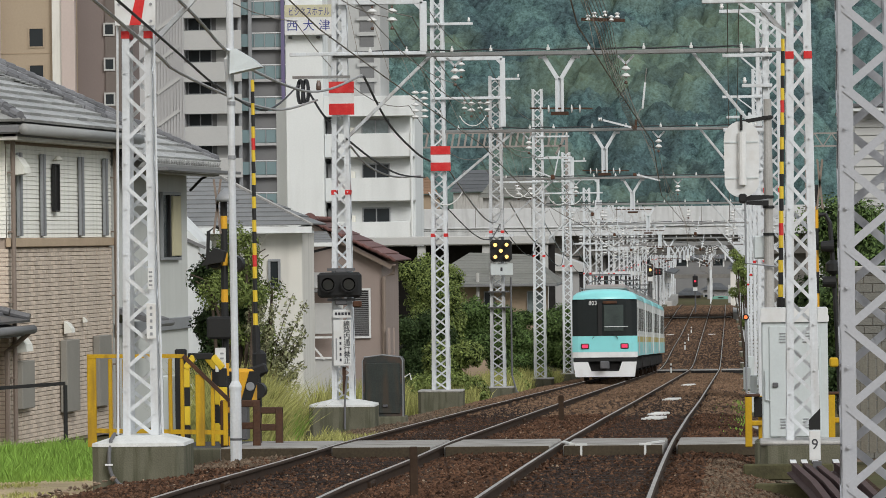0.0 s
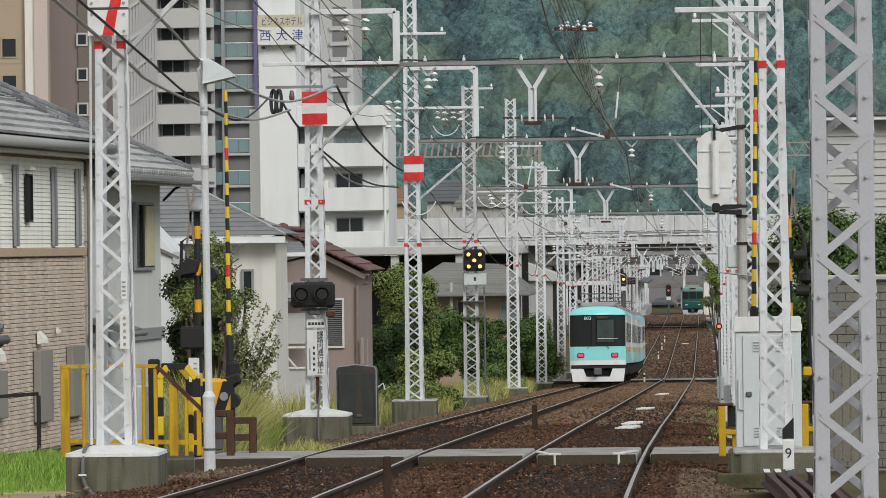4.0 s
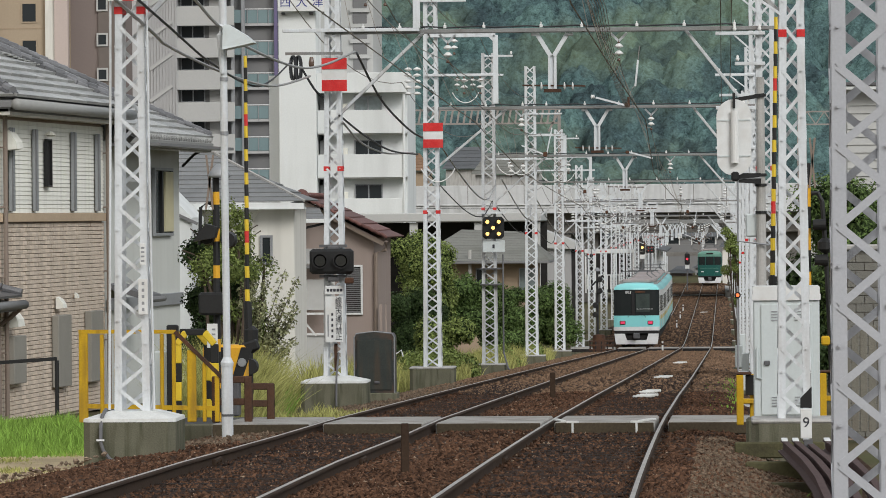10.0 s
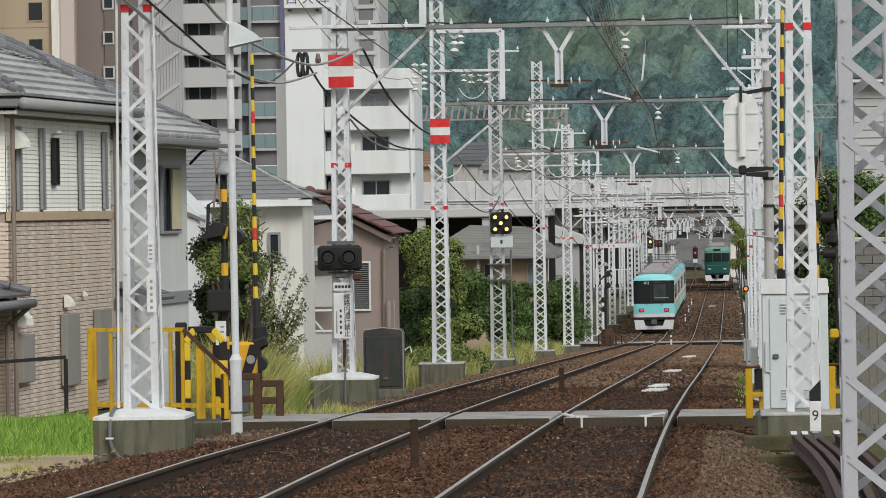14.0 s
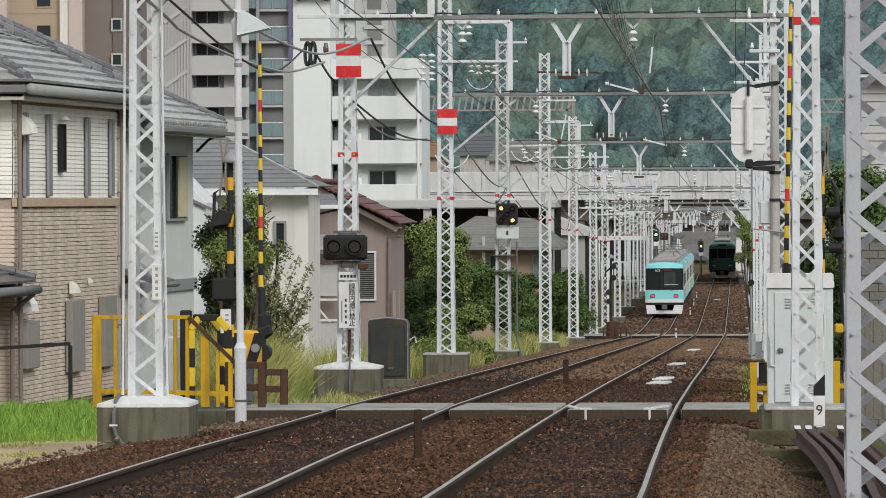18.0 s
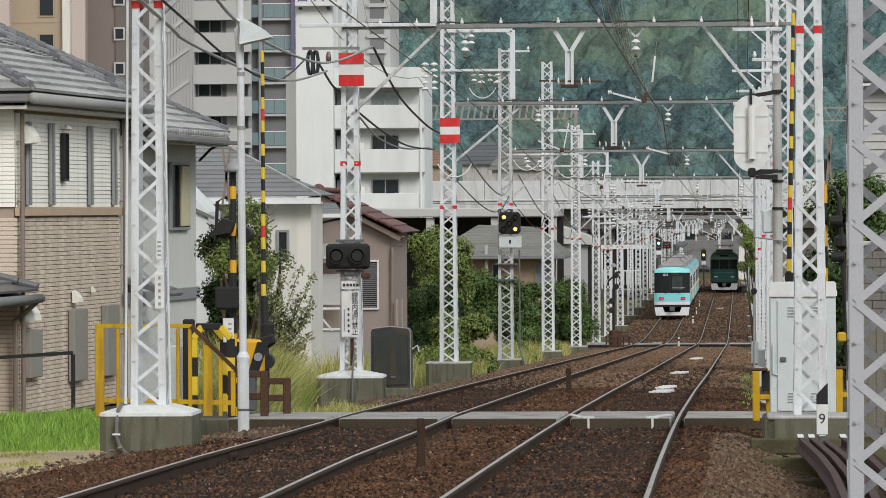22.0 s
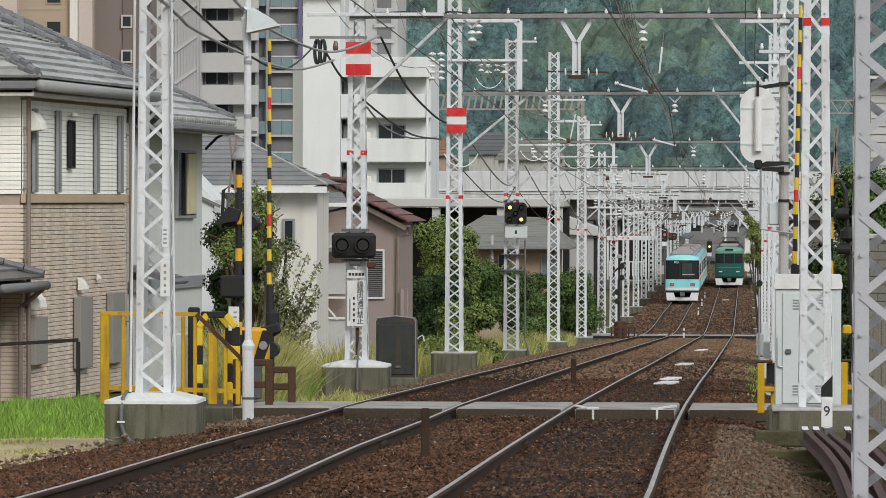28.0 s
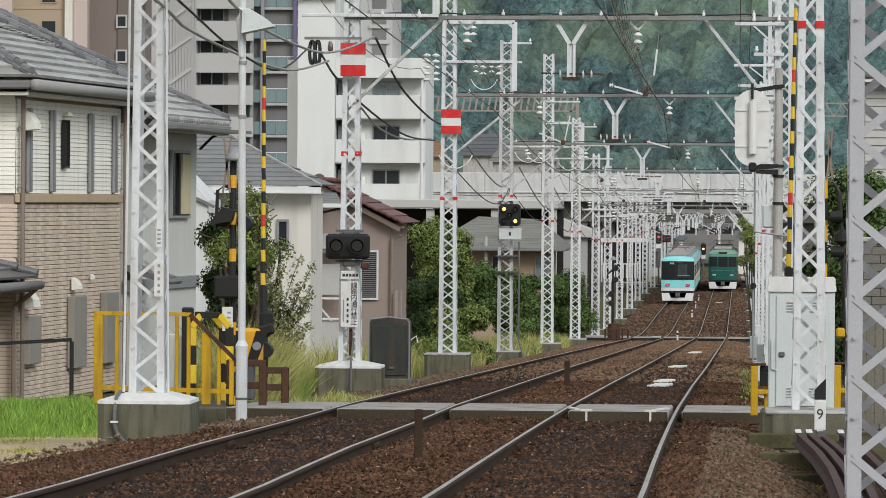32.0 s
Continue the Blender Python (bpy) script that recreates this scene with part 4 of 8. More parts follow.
def loft(g, sections):
    n = len(sections[0])
    g.add([p for s in sections for p in s], [(j * n + i, j * n + (i + 1) % n, (j + 1) * n + (i + 1) % n, (j + 1) * n + i) for j in range(len(sections) - 1) for i in range(n)]
          + [tuple(range(n - 1, -1, -1)), tuple(range((len(sections) - 1) * n, len(sections) * n))])
    return g


def arch(w, z0, z1, y, n=10, p=2.6):
    """A roof section: flat below, rounded above."""
    pts = [(w / 2, y, z0)]
    for i in range(n + 1):
        a = math.pi * i / n
        c, s = math.cos(a), math.sin(a)
        pts.append((w / 2 * math.copysign(abs(c) ** (2 / p), c), y, z0 + (z1 - z0) * s ** (2 / p)))
    pts.append((-w / 2, y, z0))
    return pts


def train_car(teal, number, cab=True):
    W, LEN = 2.38, 15.1
    roof = TEAL_PAINT if teal else TRAIN_MINT
    low = TEAL_PAINT if teal else TRAIN_GREEN
    t = thing("train_car", (0, 171, 0), ("turquoise and grey train car with dark wraparound windscreen" if cab else "turquoise and grey middle train car") if teal else ("two-tone green train car with white skirt" if cab else "two-tone green middle train car"), "train", "turquoise train" if teal else "green train")
    body = part("body_shell", Geo().box((0, LEN / 2 + 0.15, 1.95), (W, LEN - 0.3, 2.1), 0.04), TRAIN_GREY if teal else TRAIN_GREEN, t)
    part("roof", loft(Geo(), [arch(W - 0.12, 2.98, 3.2, 0.06), arch(W - 0.03, 2.98, 3.3, 0.22), arch(W, 2.98, 3.36, 0.6), arch(W, 2.98, 3.36, LEN)]), roof, t, smooth=True)
    if cab:
        # the cab end
        part("front_lower_panel", curved_slab(Geo(), W, 1.06, 1.64), low, t)
        part("front_white_band", curved_slab(Geo(), W, 0.86, 1.057), TRAIN_WHITE if teal else TRAIN_GREEN, t)
        if teal:
            screen = part("windscreen", curved_slab(Geo(), W - 0.02, 1.643, 2.99, lean=0.04), TRAIN_GLASS, t, "black glass front")
            part("centre_post", Geo().box((-0.17, -0.012, 2.25), (0.16, 0.03, 1.2), 0.01), BLACK, screen)
            part("door_window", Geo().box((0.33, -0.01, 2.3), (0.72, 0.02, 0.95), 0.02), surface("dim_cab_interior", (0.05, 0.065, 0.06), 0.15, var=0.4, scale=2, bump=0), screen, "dim view through the cab")
            part("hand_rail", Geo().tube([(0.0, -0.03, 1.98), (0.85, -0.03, 1.98)], 0.012), TRAIN_WHITE, screen)
            part("destination_display", Geo().box((0.2, -0.012, 2.87), (0.52, 0.03, 0.1), 0.01), RUST, screen, "reddish destination display")
            put_letters(number, 0.21, SIGN_WHITE, (-0.42, -0.022, 2.84), screen)
            for x in (-0.45, 0.48):
                part("wiper", Geo().bar((x, -0.03, 1.55), (x - 0.16 * (1 if x > 0 else -1), -0.035, 1.75), 0.025, 0.02), BLACK, t)
        else:
            part("front_upper_panel", curved_slab(Geo(), W, 2.78, 2.99), TRAIN_MINT, t)
            screen = part("windscreen", curved_slab(Geo(), W - 0.02, 1.95, 2.777), TRAIN_GLASS, t, "dark cab windows")
            part("waist_panel", curved_slab(Geo(), W, 1.643, 1.947), TRAIN_GREEN, t)
            for x in (-0.42, 0.42, -1.14, 1.14):
                part("window_post", Geo().box((x, -0.01 + (0.19 if abs(x) > 1 else 0), 2.36), (0.08, 0.04, 0.83), 0.01), TRAIN_GREEN, screen)
            part("pale_line", Geo().box((0, -0.012, 1.62), (1.9, 0.02, 0.03)), TRAIN_MINT, t)
            part("head_lamp_box", Geo().box((0, 0.02, 3.1), (0.7, 0.2, 0.12), 0.03), TRAIN_DARK, t)
        for x in (-0.72, 0.72):
            lamp = part("tail_lamp" if teal else "lamp", Geo().box((x, 0.005, 1.27), (0.3, 0.06, 0.2 if teal else 0.1), 0.03), RUST if teal else TRAIN_WHITE, t)
            if teal:
                part("lens", Geo().box((x, -0.03, 1.27), (0.22, 0.02, 0.13), 0.008), TAIL_LIT, lamp, "lit red tail light")
        # black blocks fill this gap and the coupler recess in place of shade
        part("buffer_beam", Geo().box((0, 0.25, 0.78), (W - 0.1, 0.4, 0.15), 0.02), BLACK, t, "black block filling the shaded gap above the skirt")
        g = Geo()
        for s in (-1, 1):
            curved = [(s * 0.62, 0.7), (s * 1.16, 0.7), (s * 1.08, 0.15), (0.0, 0.15), (0.0, 0.36), (s * 0.5, 0.36)]
            g.prism(curved if s > 0 else curved[::-1], 0.02, 0.12)
        part("skirt", g, TRAIN_WHITE, t, "white front skirt")
        g = Geo().box((0, -0.1, 0.58), (0.24, 0.5, 0.22), 0.04).box((0, -0.32, 0.58), (0.34, 0.12, 0.3), 0.04)
        part("coupler", g, DARK_STEEL, t)
        part("recess", Geo().box((0, 0.3, 0.53), (1.15, 0.2, 0.34)), BLACK, t)
    else:
        part("end_wall", Geo().box((0, 0.14, 1.95), (W - 0.1, 0.1, 2.0), 0.02), low, t)
        part("gangway", Geo().box((0, -0.15, 1.9), (0.9, 0.6, 1.9), 0.03), TRAIN_DARK, t, "dark gangway bellows")
    # the sides: stripes, windows, doors
    for s in (-1, 1):
        xs = s * (W / 2 + 0.002)
        if teal:
            part("lower_stripe", Geo().box((xs, LEN / 2 + 0.2, 1.16), (0.012, LEN - 0.5, 0.5)), TEAL_PAINT, t)
            part("yellow_stripe", Geo().box((xs, LEN / 2 + 0.2, 1.52), (0.012, LEN - 0.5, 0.2)), TRAIN_YELLOW, t)
            part("white_line", Geo().box((xs, LEN / 2 + 0.2, 1.66), (0.014, LEN - 0.5, 0.07)), TRAIN_WHITE, t)
        else:
            part("upper_stripe", Geo().box((xs, LEN / 2 + 0.2, 2.72), (0.012, LEN - 0.5, 0.5)), TRAIN_MINT, t)
        for yw in (1.4, 5.0, 6.4, 8.6, 10.0, 13.6):
            part("side_window", Geo().box((xs, yw, 2.25), (0.02, 1.15, 0.85), 0.006), GLASS, t)
        for yd in (3.2, 11.8):
            d = part("door", Geo().box((xs, yd, 1.92), (0.022, 1.2, 1.9), 0.006), TRAIN_GREY if teal else TRAIN_GREEN, t)
            part("door_window", Geo().box((xs + s * 0.008, yd, 2.25), (0.012, 0.9, 0.8)), GLASS, d)
    part("underframe", Geo().box((0, LEN / 2, 0.62), (W - 0.25, LEN - 0.4, 0.45), 0.03), TRAIN_DARK, t)
    for yb in (2.6, 12.5):
        bg = part("bogie", Geo().box((0, yb, 0.42), (1.9, 2.6, 0.26), 0.04), TRAIN_DARK, t)
        for dy in (-0.95, 0.95):
            g = Geo()
            for s in (-1, 1):
                g.lathe((s * 0.7525 - 0.06, yb + dy, 0.4), [(0.4, 0), (0.4, 0.12)], 18, "x")
            g.lathe((-0.75, yb + dy, 0.4), [(0.08, 0), (0.08, 1.5)], 8, "x")
            part("wheelset", g, RAIL_SIDE, bg)
    for yq, ln in ((3.2, 3.4), (8.2, 3.0), (12.6, 2.2)):
        part("roof_unit", Geo().box((0, yq, 3.44), (1.5, ln, 0.2), 0.05), ROOF_GREY, t, "grey roof equipment")
    g = Geo()
    zp = 3.95
    for s in (-0.75, 0.75):
        g.bar((s, 5.0, 3.6), (s * 0.6, 6.2, 3.8), 0.03, 0.03).bar((s * 0.6, 6.2, 3.8), (s * 0.7, 5.3, zp), 0.035, 0.035)
    g.bar((-0.85, 5.3, zp), (0.85, 5.3, zp), 0.05, 0.05)
    part("pantograph", g, DARK_STEEL, t)
    g = Geo()
    for s in (-1, 1):
        g.bar((s * 0.9, 0.8, 3.42), (s * 0.9, LEN - 0.6, 3.42), 0.03, 0.03)
        for y in np.arange(0.8, LEN - 0.5, 1.7):
            g.bar((s * 0.9, y, 3.2), (s * 0.9, y, 3.42), 0.025, 0.025)
    part("roof_walk_rails", g, ROOF_GREY, t)
    return t


TEAL_CARS = [train_car(True, "803"), train_car(True, "", False)]
TEAL_CARS += [copy_thing(TEAL_CARS[1], pose(-4.47, 171 + 15.6 * i, 0)) for i in (2, 3)]
GREEN_CARS = [train_car(False, ""), train_car(False, "", False)]


# ---- roofs and house parts ----
def tile_slope(parent, a, b, c, d, rows, mat, name="tile_course", thick=0.035, cols=0):
    """Overlapping courses from the eave a-b up to the ridge d-c; with cols, every tile is its own piece."""
    a, b, c, d = map(Vector, (a, b, c, d))
    for i in range(rows):
        s0, s1 = i / rows, (i + 1.15) / rows
        p0, p1 = a.lerp(d, s0), b.lerp(c, s0)
        q0, q1 = a.lerp(d, min(s1, 1)), b.lerp(c, min(s1, 1))
        n = (p1 - p0).cross(q0 - p0).normalized()
        if n.z < 0:
            n = -n
        up = n * thick
        for k in range(max(cols, 1)):
            u0, u1 = k / max(cols, 1), (k + 0.97 if cols else 1) / max(cols, 1)
            e = [p0.lerp(p1, u0), p0.lerp(p1, u1), q0.lerp(q1, u1), q0.lerp(q1, u0)]
            g = Geo().add([e[0] + up * 1.1, e[1] + up * 1.1, e[2], e[3], e[0] + up * 2, e[1] + up * 2, e[2] + up, e[3] + up],
                          [(3, 2, 1, 0), (4, 5, 6, 7), (0, 1, 5, 4), (1, 2, 6, 5), (2, 3, 7, 6), (3, 0, 4, 7)])
            part(name, g, mat, parent)


def ridge_tiles(parent, a, b, n, mat, r=0.11):
    a, b = Vector(a), Vector(b)
    for i in range(n):
        p, q = a.lerp(b, i / n), a.lerp(b, (i + 1.08) / n)
        p = p + Vector((0, 0, r * 0.45))
        part("ridge_tile", Geo().bar(p, q, r * 2.0, r * 0.9, bev=r * 0.3), mat, parent)


def hip_ridge(parent, a, b, n):
    """A stacked ridge: flat bedding tiles below, rounded cap tiles above, each lapping the next."""
    a, b = Vector(a), Vector(b)
    for i in range(n):
        p, q = a.lerp(b, i / n), a.lerp(b, (i + 1.12) / n)
        lift = Vector((0, 0, 0.05 + 0.012 * (i % 2)))
        part("bedding_tile", Geo().bar(p + lift, a.lerp(b, (i + 0.96) / n) + lift, 0.26, 0.11, bev=0.02), TILE_RIDGE, parent)
        part("cap_tile", Geo().tube([p + Vector((0, 0, 0.13)), q + Vector((0, 0, 0.105))], 0.085, 8), TILE_RIDGE, parent)


def window(parent, x0, x1, z0, z1, y, glass=GLASS, frame=TRIM, mull=0, sill=True, name="window", bar=0.045, label=""):
    w = part(name, Geo().box(((x0 + x1) / 2, y - 0.005, (z0 + z1) / 2), (x1 - x0, 0.03, z1 - z0)), glass, parent, label)
    f = Geo()
    f.box(((x0 + x1) / 2, y - 0.03, z1 + bar / 2), (x1 - x0 + 2 * bar, 0.07, bar), 0.006).box(((x0 + x1) / 2, y - 0.03, z0 - bar / 2), (x1 - x0 + 2 * bar, 0.07, bar), 0.006)
    f.box((x0 - bar / 2, y - 0.03, (z0 + z1) / 2), (bar, 0.07, z1 - z0), 0.006).box((x1 + bar / 2, y - 0.03, (z0 + z1) / 2), (bar, 0.07, z1 - z0), 0.006)
    for k in range(mull):
        xm = x0 + (x1 - x0) * (k + 1) / (mull + 1)
        f.box((xm, y - 0.028, (z0 + z1) / 2), (bar, 0.05, z1 - z0), 0.004)
    part("window_frame", f, frame, w)
    return w


def build_brick_house():
    """The house beside the crossing; its long side runs with the railway. Laid out along that side: x along the wall, y away from the track, z true height."""
    t = tagged(new("brick_tile_house"), "two-storey house, cream siding over pinkish brick tile, grey tiled roof", "house")
    t.matrix_basis = pose(-13.31, 86.0, 0, 0, 0, 85.42)
    part("wall", Geo().box((4.55, 4.5, 0.4), (9.1, 8.9, 6.0)), BRICK_BACK, t, "wall behind the brick tile")
    for r in range(45):
        z = -2.5 + 0.083 * r
        g = Geo()
        for k in range(25):
            xa, xb = max(-0.02, 0.375 * k - (0.19 if r % 2 else 0)), min(9.12, 0.375 * k + 0.36 - (0.19 if r % 2 else 0))
            if xb - xa > 0.05:
                g.box(((xa + xb) / 2, 0.03 + 0.004 * (k * 7 % 3), z), (xb - xa, 0.05, 0.072), 0.005)
        part("brick_course", g, BRICK, t)
        part("brick_course", Geo().box((0.02, 4.55, z), (0.05, 9.0, 0.067), 0.006), BRICK, t)
    part("fascia_band", Geo().box((4.55, -0.01, 1.3), (9.2, 0.09, 0.165), 0.01), TAN_BAND, t, "tan fascia band")
    for i in range(21):
        z = 1.43 + 0.083 * i
        ob = part("siding_board", Geo().prism([(0.0, -0.043), (-0.022, -0.039), (-0.008, 0.039), (0.0, 0.039)], -0.02, 9.1, "x"), SIDING, t)
        ob.matrix_basis = pose(0, 0.02, z)
        part("siding_board", Geo().prism([(0.0, -0.043), (-0.022, -0.039), (-0.008, 0.039), (0.0, 0.039)], 0.03, 8.9), SIDING, t).matrix_basis = pose(-0.031, 0, z)
    part("siding_front", Geo().box((-0.01, 4.5, 2.3), (0.04, 8.9, 1.8)), SIDING, t)
    for x, w in ((0.76, 0.3), (2.7, 0.3), (6.07, 0.31), (8.3, 0.31)):
        sh = part("shutter_panel", Geo().box((x, -0.05, 2.2), (w, 0.06, 1.56), 0.01), TRIM, t, "grey vertical panel")
        part("panel_edge", Geo().box((x - w / 2 + 0.05, -0.085, 2.2), (0.06, 0.02, 1.56), 0.004), GUTTER, sh)
    window(t, 3.6, 3.95, 1.92, 2.78, -0.03, TRAIN_DARK, BLACK, bar=0.03)
    part("window_lamp", Geo().lathe((3.8, -0.1, 2.86), [(0.06, 0), (0.1, 0.03), (0.04, 0.1)], 8), SIDING, t)
    for x in (0.02, 9.05):
        g = Geo().tube([(x, -0.1, 3.2), (x, -0.1, -2.5)], 0.045, 8)
        for z in (-1.2, 0.2, 1.5, 2.6):
            g.box((x, -0.06, z), (0.13, 0.1, 0.03))
        part("downpipe", g, PIPE, t, "brown rain downpipe")
    for x, z, sc in ((0.5, 2.55, 1.6), (0.42, -0.75, 1.7), (4.6, -0.48, 1.0), (6.2, -0.3, 0.45)):
        ob = part("vent_hood", Geo().prism([(0, 0), (-0.22, 0.02), (-0.2, 0.1), (-0.1, 0.2), (0, 0.24)], -0.16, 0.16, "x"), SIDING, t, "cream vent hood")
        ob.matrix_basis = pose(x, -0.03, z) @ Matrix.Diagonal((sc, sc * 0.7, sc, 1))
    for x, w, z0, z1 in ((0.95, 1.0, -1.8, -0.9), (4.78, 1.15, -2.0, -0.6), (7.75, 1.15, -2.0, -0.58)):
        part("pipe_cover", Geo().box((x, -0.07, (z0 + z1) / 2), (w, 0.14, z1 - z0), 0.015), COVER, t, "grey wall cover")
    # eave and gutter
    part("soffit", Geo().box((4.45, 4.3, 3.22), (10.2, 9.3, 0.06)), CREAM, t)
    part("gutter", Geo().tube([(-0.75, -0.5, 3.38), (9.6, -0.5, 3.38)], 0.105, 14), GUTTER_LIGHT, t, "grey half-round gutter along the eave", smooth=True)
    part("eave_board", Geo().box((4.45, -0.34, 3.36), (10.2, 0.04, 0.22)), GUTTER, t)
    part("front_gutter", Geo().box((-0.72, 4.3, 3.38), (0.12, 9.4, 0.16), 0.03), GUTTER, t)
    roof = part("roof", Geo().add([(-0.7, -0.42, 3.44), (9.6, -0.42, 3.44), (4.8, 4.4, 5.92), (4.1, 4.4, 5.92), (-0.7, 9.2, 3.44), (9.6, 9.2, 3.44)], [(0, 1, 2, 3), (1, 5, 2), (0, 3, 4), (3, 2, 5, 4)]), TILE, t)
    tile_slope(t, (-0.75, -0.46, 3.46), (9.65, -0.46, 3.46), (4.8, 4.4, 5.94), (4.1, 4.4, 5.94), 15, TILE, thick=0.062, cols=12)
    tile_slope(t, (-0.75, 9.2, 3.46), (-0.75, -0.46, 3.46), (4.1, 4.4, 5.94), (4.1, 4.4, 5.94), 15, TILE, thick=0.062)
    hip_ridge(t, (9.6, -0.42, 3.5), (4.8, 4.4, 6.0), 26)
    hip_ridge(t, (-0.7, -0.42, 3.5), (4.1, 4.4, 6.0), 26)
    GLINT_A, GLINT_B = (5.75, 0.45), (9.75, 0.24)
    # pale strips for a bright glint below the hip, placed to fit the view
    for k in range(18):
        u = k / 17
        x, f = GLINT_A[0] + (GLINT_B[0] - GLINT_A[0]) * u, GLINT_A[1] + (GLINT_B[1] - GLINT_A[1]) * u
        part("cut_tile", Geo().box((x - 0.1, -0.46 + 4.86 * f, 3.575 + 2.48 * f), (0.2 + 0.2 * (k * 7 % 5) / 4, 0.16, 0.03), 0.01), GUTTER_LIGHT, t, "pale strip standing in for a glint on the roof tiles")
    # the wing behind: stucco, a tall window and a lower hip roof
    part("rear_wing_wall", Geo().box((13.2, 4.6, 0.1), (7.6, 9.2, 5.5)), STUCCO, t, "light grey stucco wall")
    w = window(t, 14.0, 15.9, 0.94, 2.29, -0.02, GLASS, TRIM, 0, bar=0.06)
    part("shutter", Geo().box((15.45, -0.07, 1.62), (0.85, 0.06, 1.3), 0.01), surface("cream_blind", (0.6, 0.55, 0.36), 0.7, var=0.1, bump=0.05), w, "cream blind")
    part("centre_post", Geo().box((14.75, -0.06, 1.62), (0.14, 0.06, 1.35), 0.01), BLACK, w)
    part("belt_course", Geo().box((13.2, -0.03, -0.5), (7.7, 0.08, 0.26), 0.01), TRIM, t)
    part("canopy", Geo().prism([(-0.8, -0.3), (0.0, -0.06), (0.0, -0.18), (-0.8, -0.42)], 9.5, 10.9, "x"), TILE_RIDGE, t, "small tiled canopy")
    part("canopy_gutter", Geo().tube([(9.4, -0.85, -0.4), (11.0, -0.85, -0.4)], 0.06, 8), GUTTER, t)
    part("balcony_rail", Geo().box((10.8, -0.3, 2.05), (3.0, 0.04, 0.05)), SIGN_WHITE, t)
    # eave shade put in by giving the soffit the gutter's dark grey
    part("rear_soffit", Geo().box((13.6, 4.0, 2.78), (8.2, 10.2, 0.06)), GUTTER, t, "soffit coloured dark grey for shade")
    part("rear_gutter", Geo().prism([(-0.44, 2.7), (-0.58, 2.72), (-0.64, 2.9), (-0.58, 2.93), (-0.46, 2.8)], 9.5, 17.75, "x"), GUTTER_LIGHT, t, "light grey gutter")
    for k in range(30):
        part("eave_tile", Geo().tube([(9.7 + 0.27 * k, -0.64, 2.96), (9.7 + 0.27 * k, -0.4, 3.06)], 0.06, 8), TILE, t)
    part("rear_roof", Geo().add([(9.5, -0.54, 2.94), (17.8, -0.54, 2.94), (13.2, 4.06, 5.34), (9.5, 4.06, 5.34), (17.8, 9.2, 2.94), (9.5, 9.2, 2.94)], [(0, 1, 2, 3), (1, 4, 2), (3, 2, 4, 5)]), TILE, t)
    tile_slope(t, (9.5, -0.58, 2.97), (17.85, -0.58, 2.97), (13.2, 4.06, 5.38), (9.5, 4.06, 5.38), 14, TILE, thick=0.055, cols=8)
    hip_ridge(t, (17.8, -0.54, 2.98), (13.2, 4.06, 5.4), 26)
    part("corner_pipe", Geo().tube([(16.9, -0.1, 2.4), (17.2, -0.3, 2.66), (17.4, -0.5, 2.78)], 0.03, 6), BLACK, t)
    # porch before the end wall
    tile_slope(t, (-3.4, -0.4, -0.22), (-0.1, -0.4, -0.22), (-0.1, 3.0, 0.72), (-3.4, 3.0, 0.72), 7, TILE_RIDGE, thick=0.05)
    # underside takes the same dark grey in place of shade
    part("porch_soffit", Geo().prism([(-0.35, -0.3), (3.0, 0.66), (3.0, 0.5), (-0.35, -0.42)], -3.4, -0.1, "x"), GUTTER, t, "porch roof underside coloured dark grey for shade")
    part("porch_gutter", Geo().tube([(-3.45, -0.46, -0.3), (-0.05, -0.46, -0.3)], 0.085, 10), GUTTER, t, smooth=True)
    for k in range(9):
        part("porch_cap_tile", Geo().tube([(-0.12, -0.42 + 0.38 * k, -0.08 + 0.106 * k), (-0.12, -0.06 + 0.38 * k, 0.01 + 0.106 * k)], 0.07, 8), TILE_RIDGE, t)
    part("porch_pipe", Geo().tube([(-0.2, -0.42, -0.36), (-0.2, -0.2, -0.55), (-0.2, 0.0, -0.7), (-0.2, 0.0, -2.5)], 0.05, 6), PIPE, t)
    part("porch_wall", Geo().box((-1.6, 3.0, -1.5), (3.0, 5.2, 2.4)), MORTAR, t)


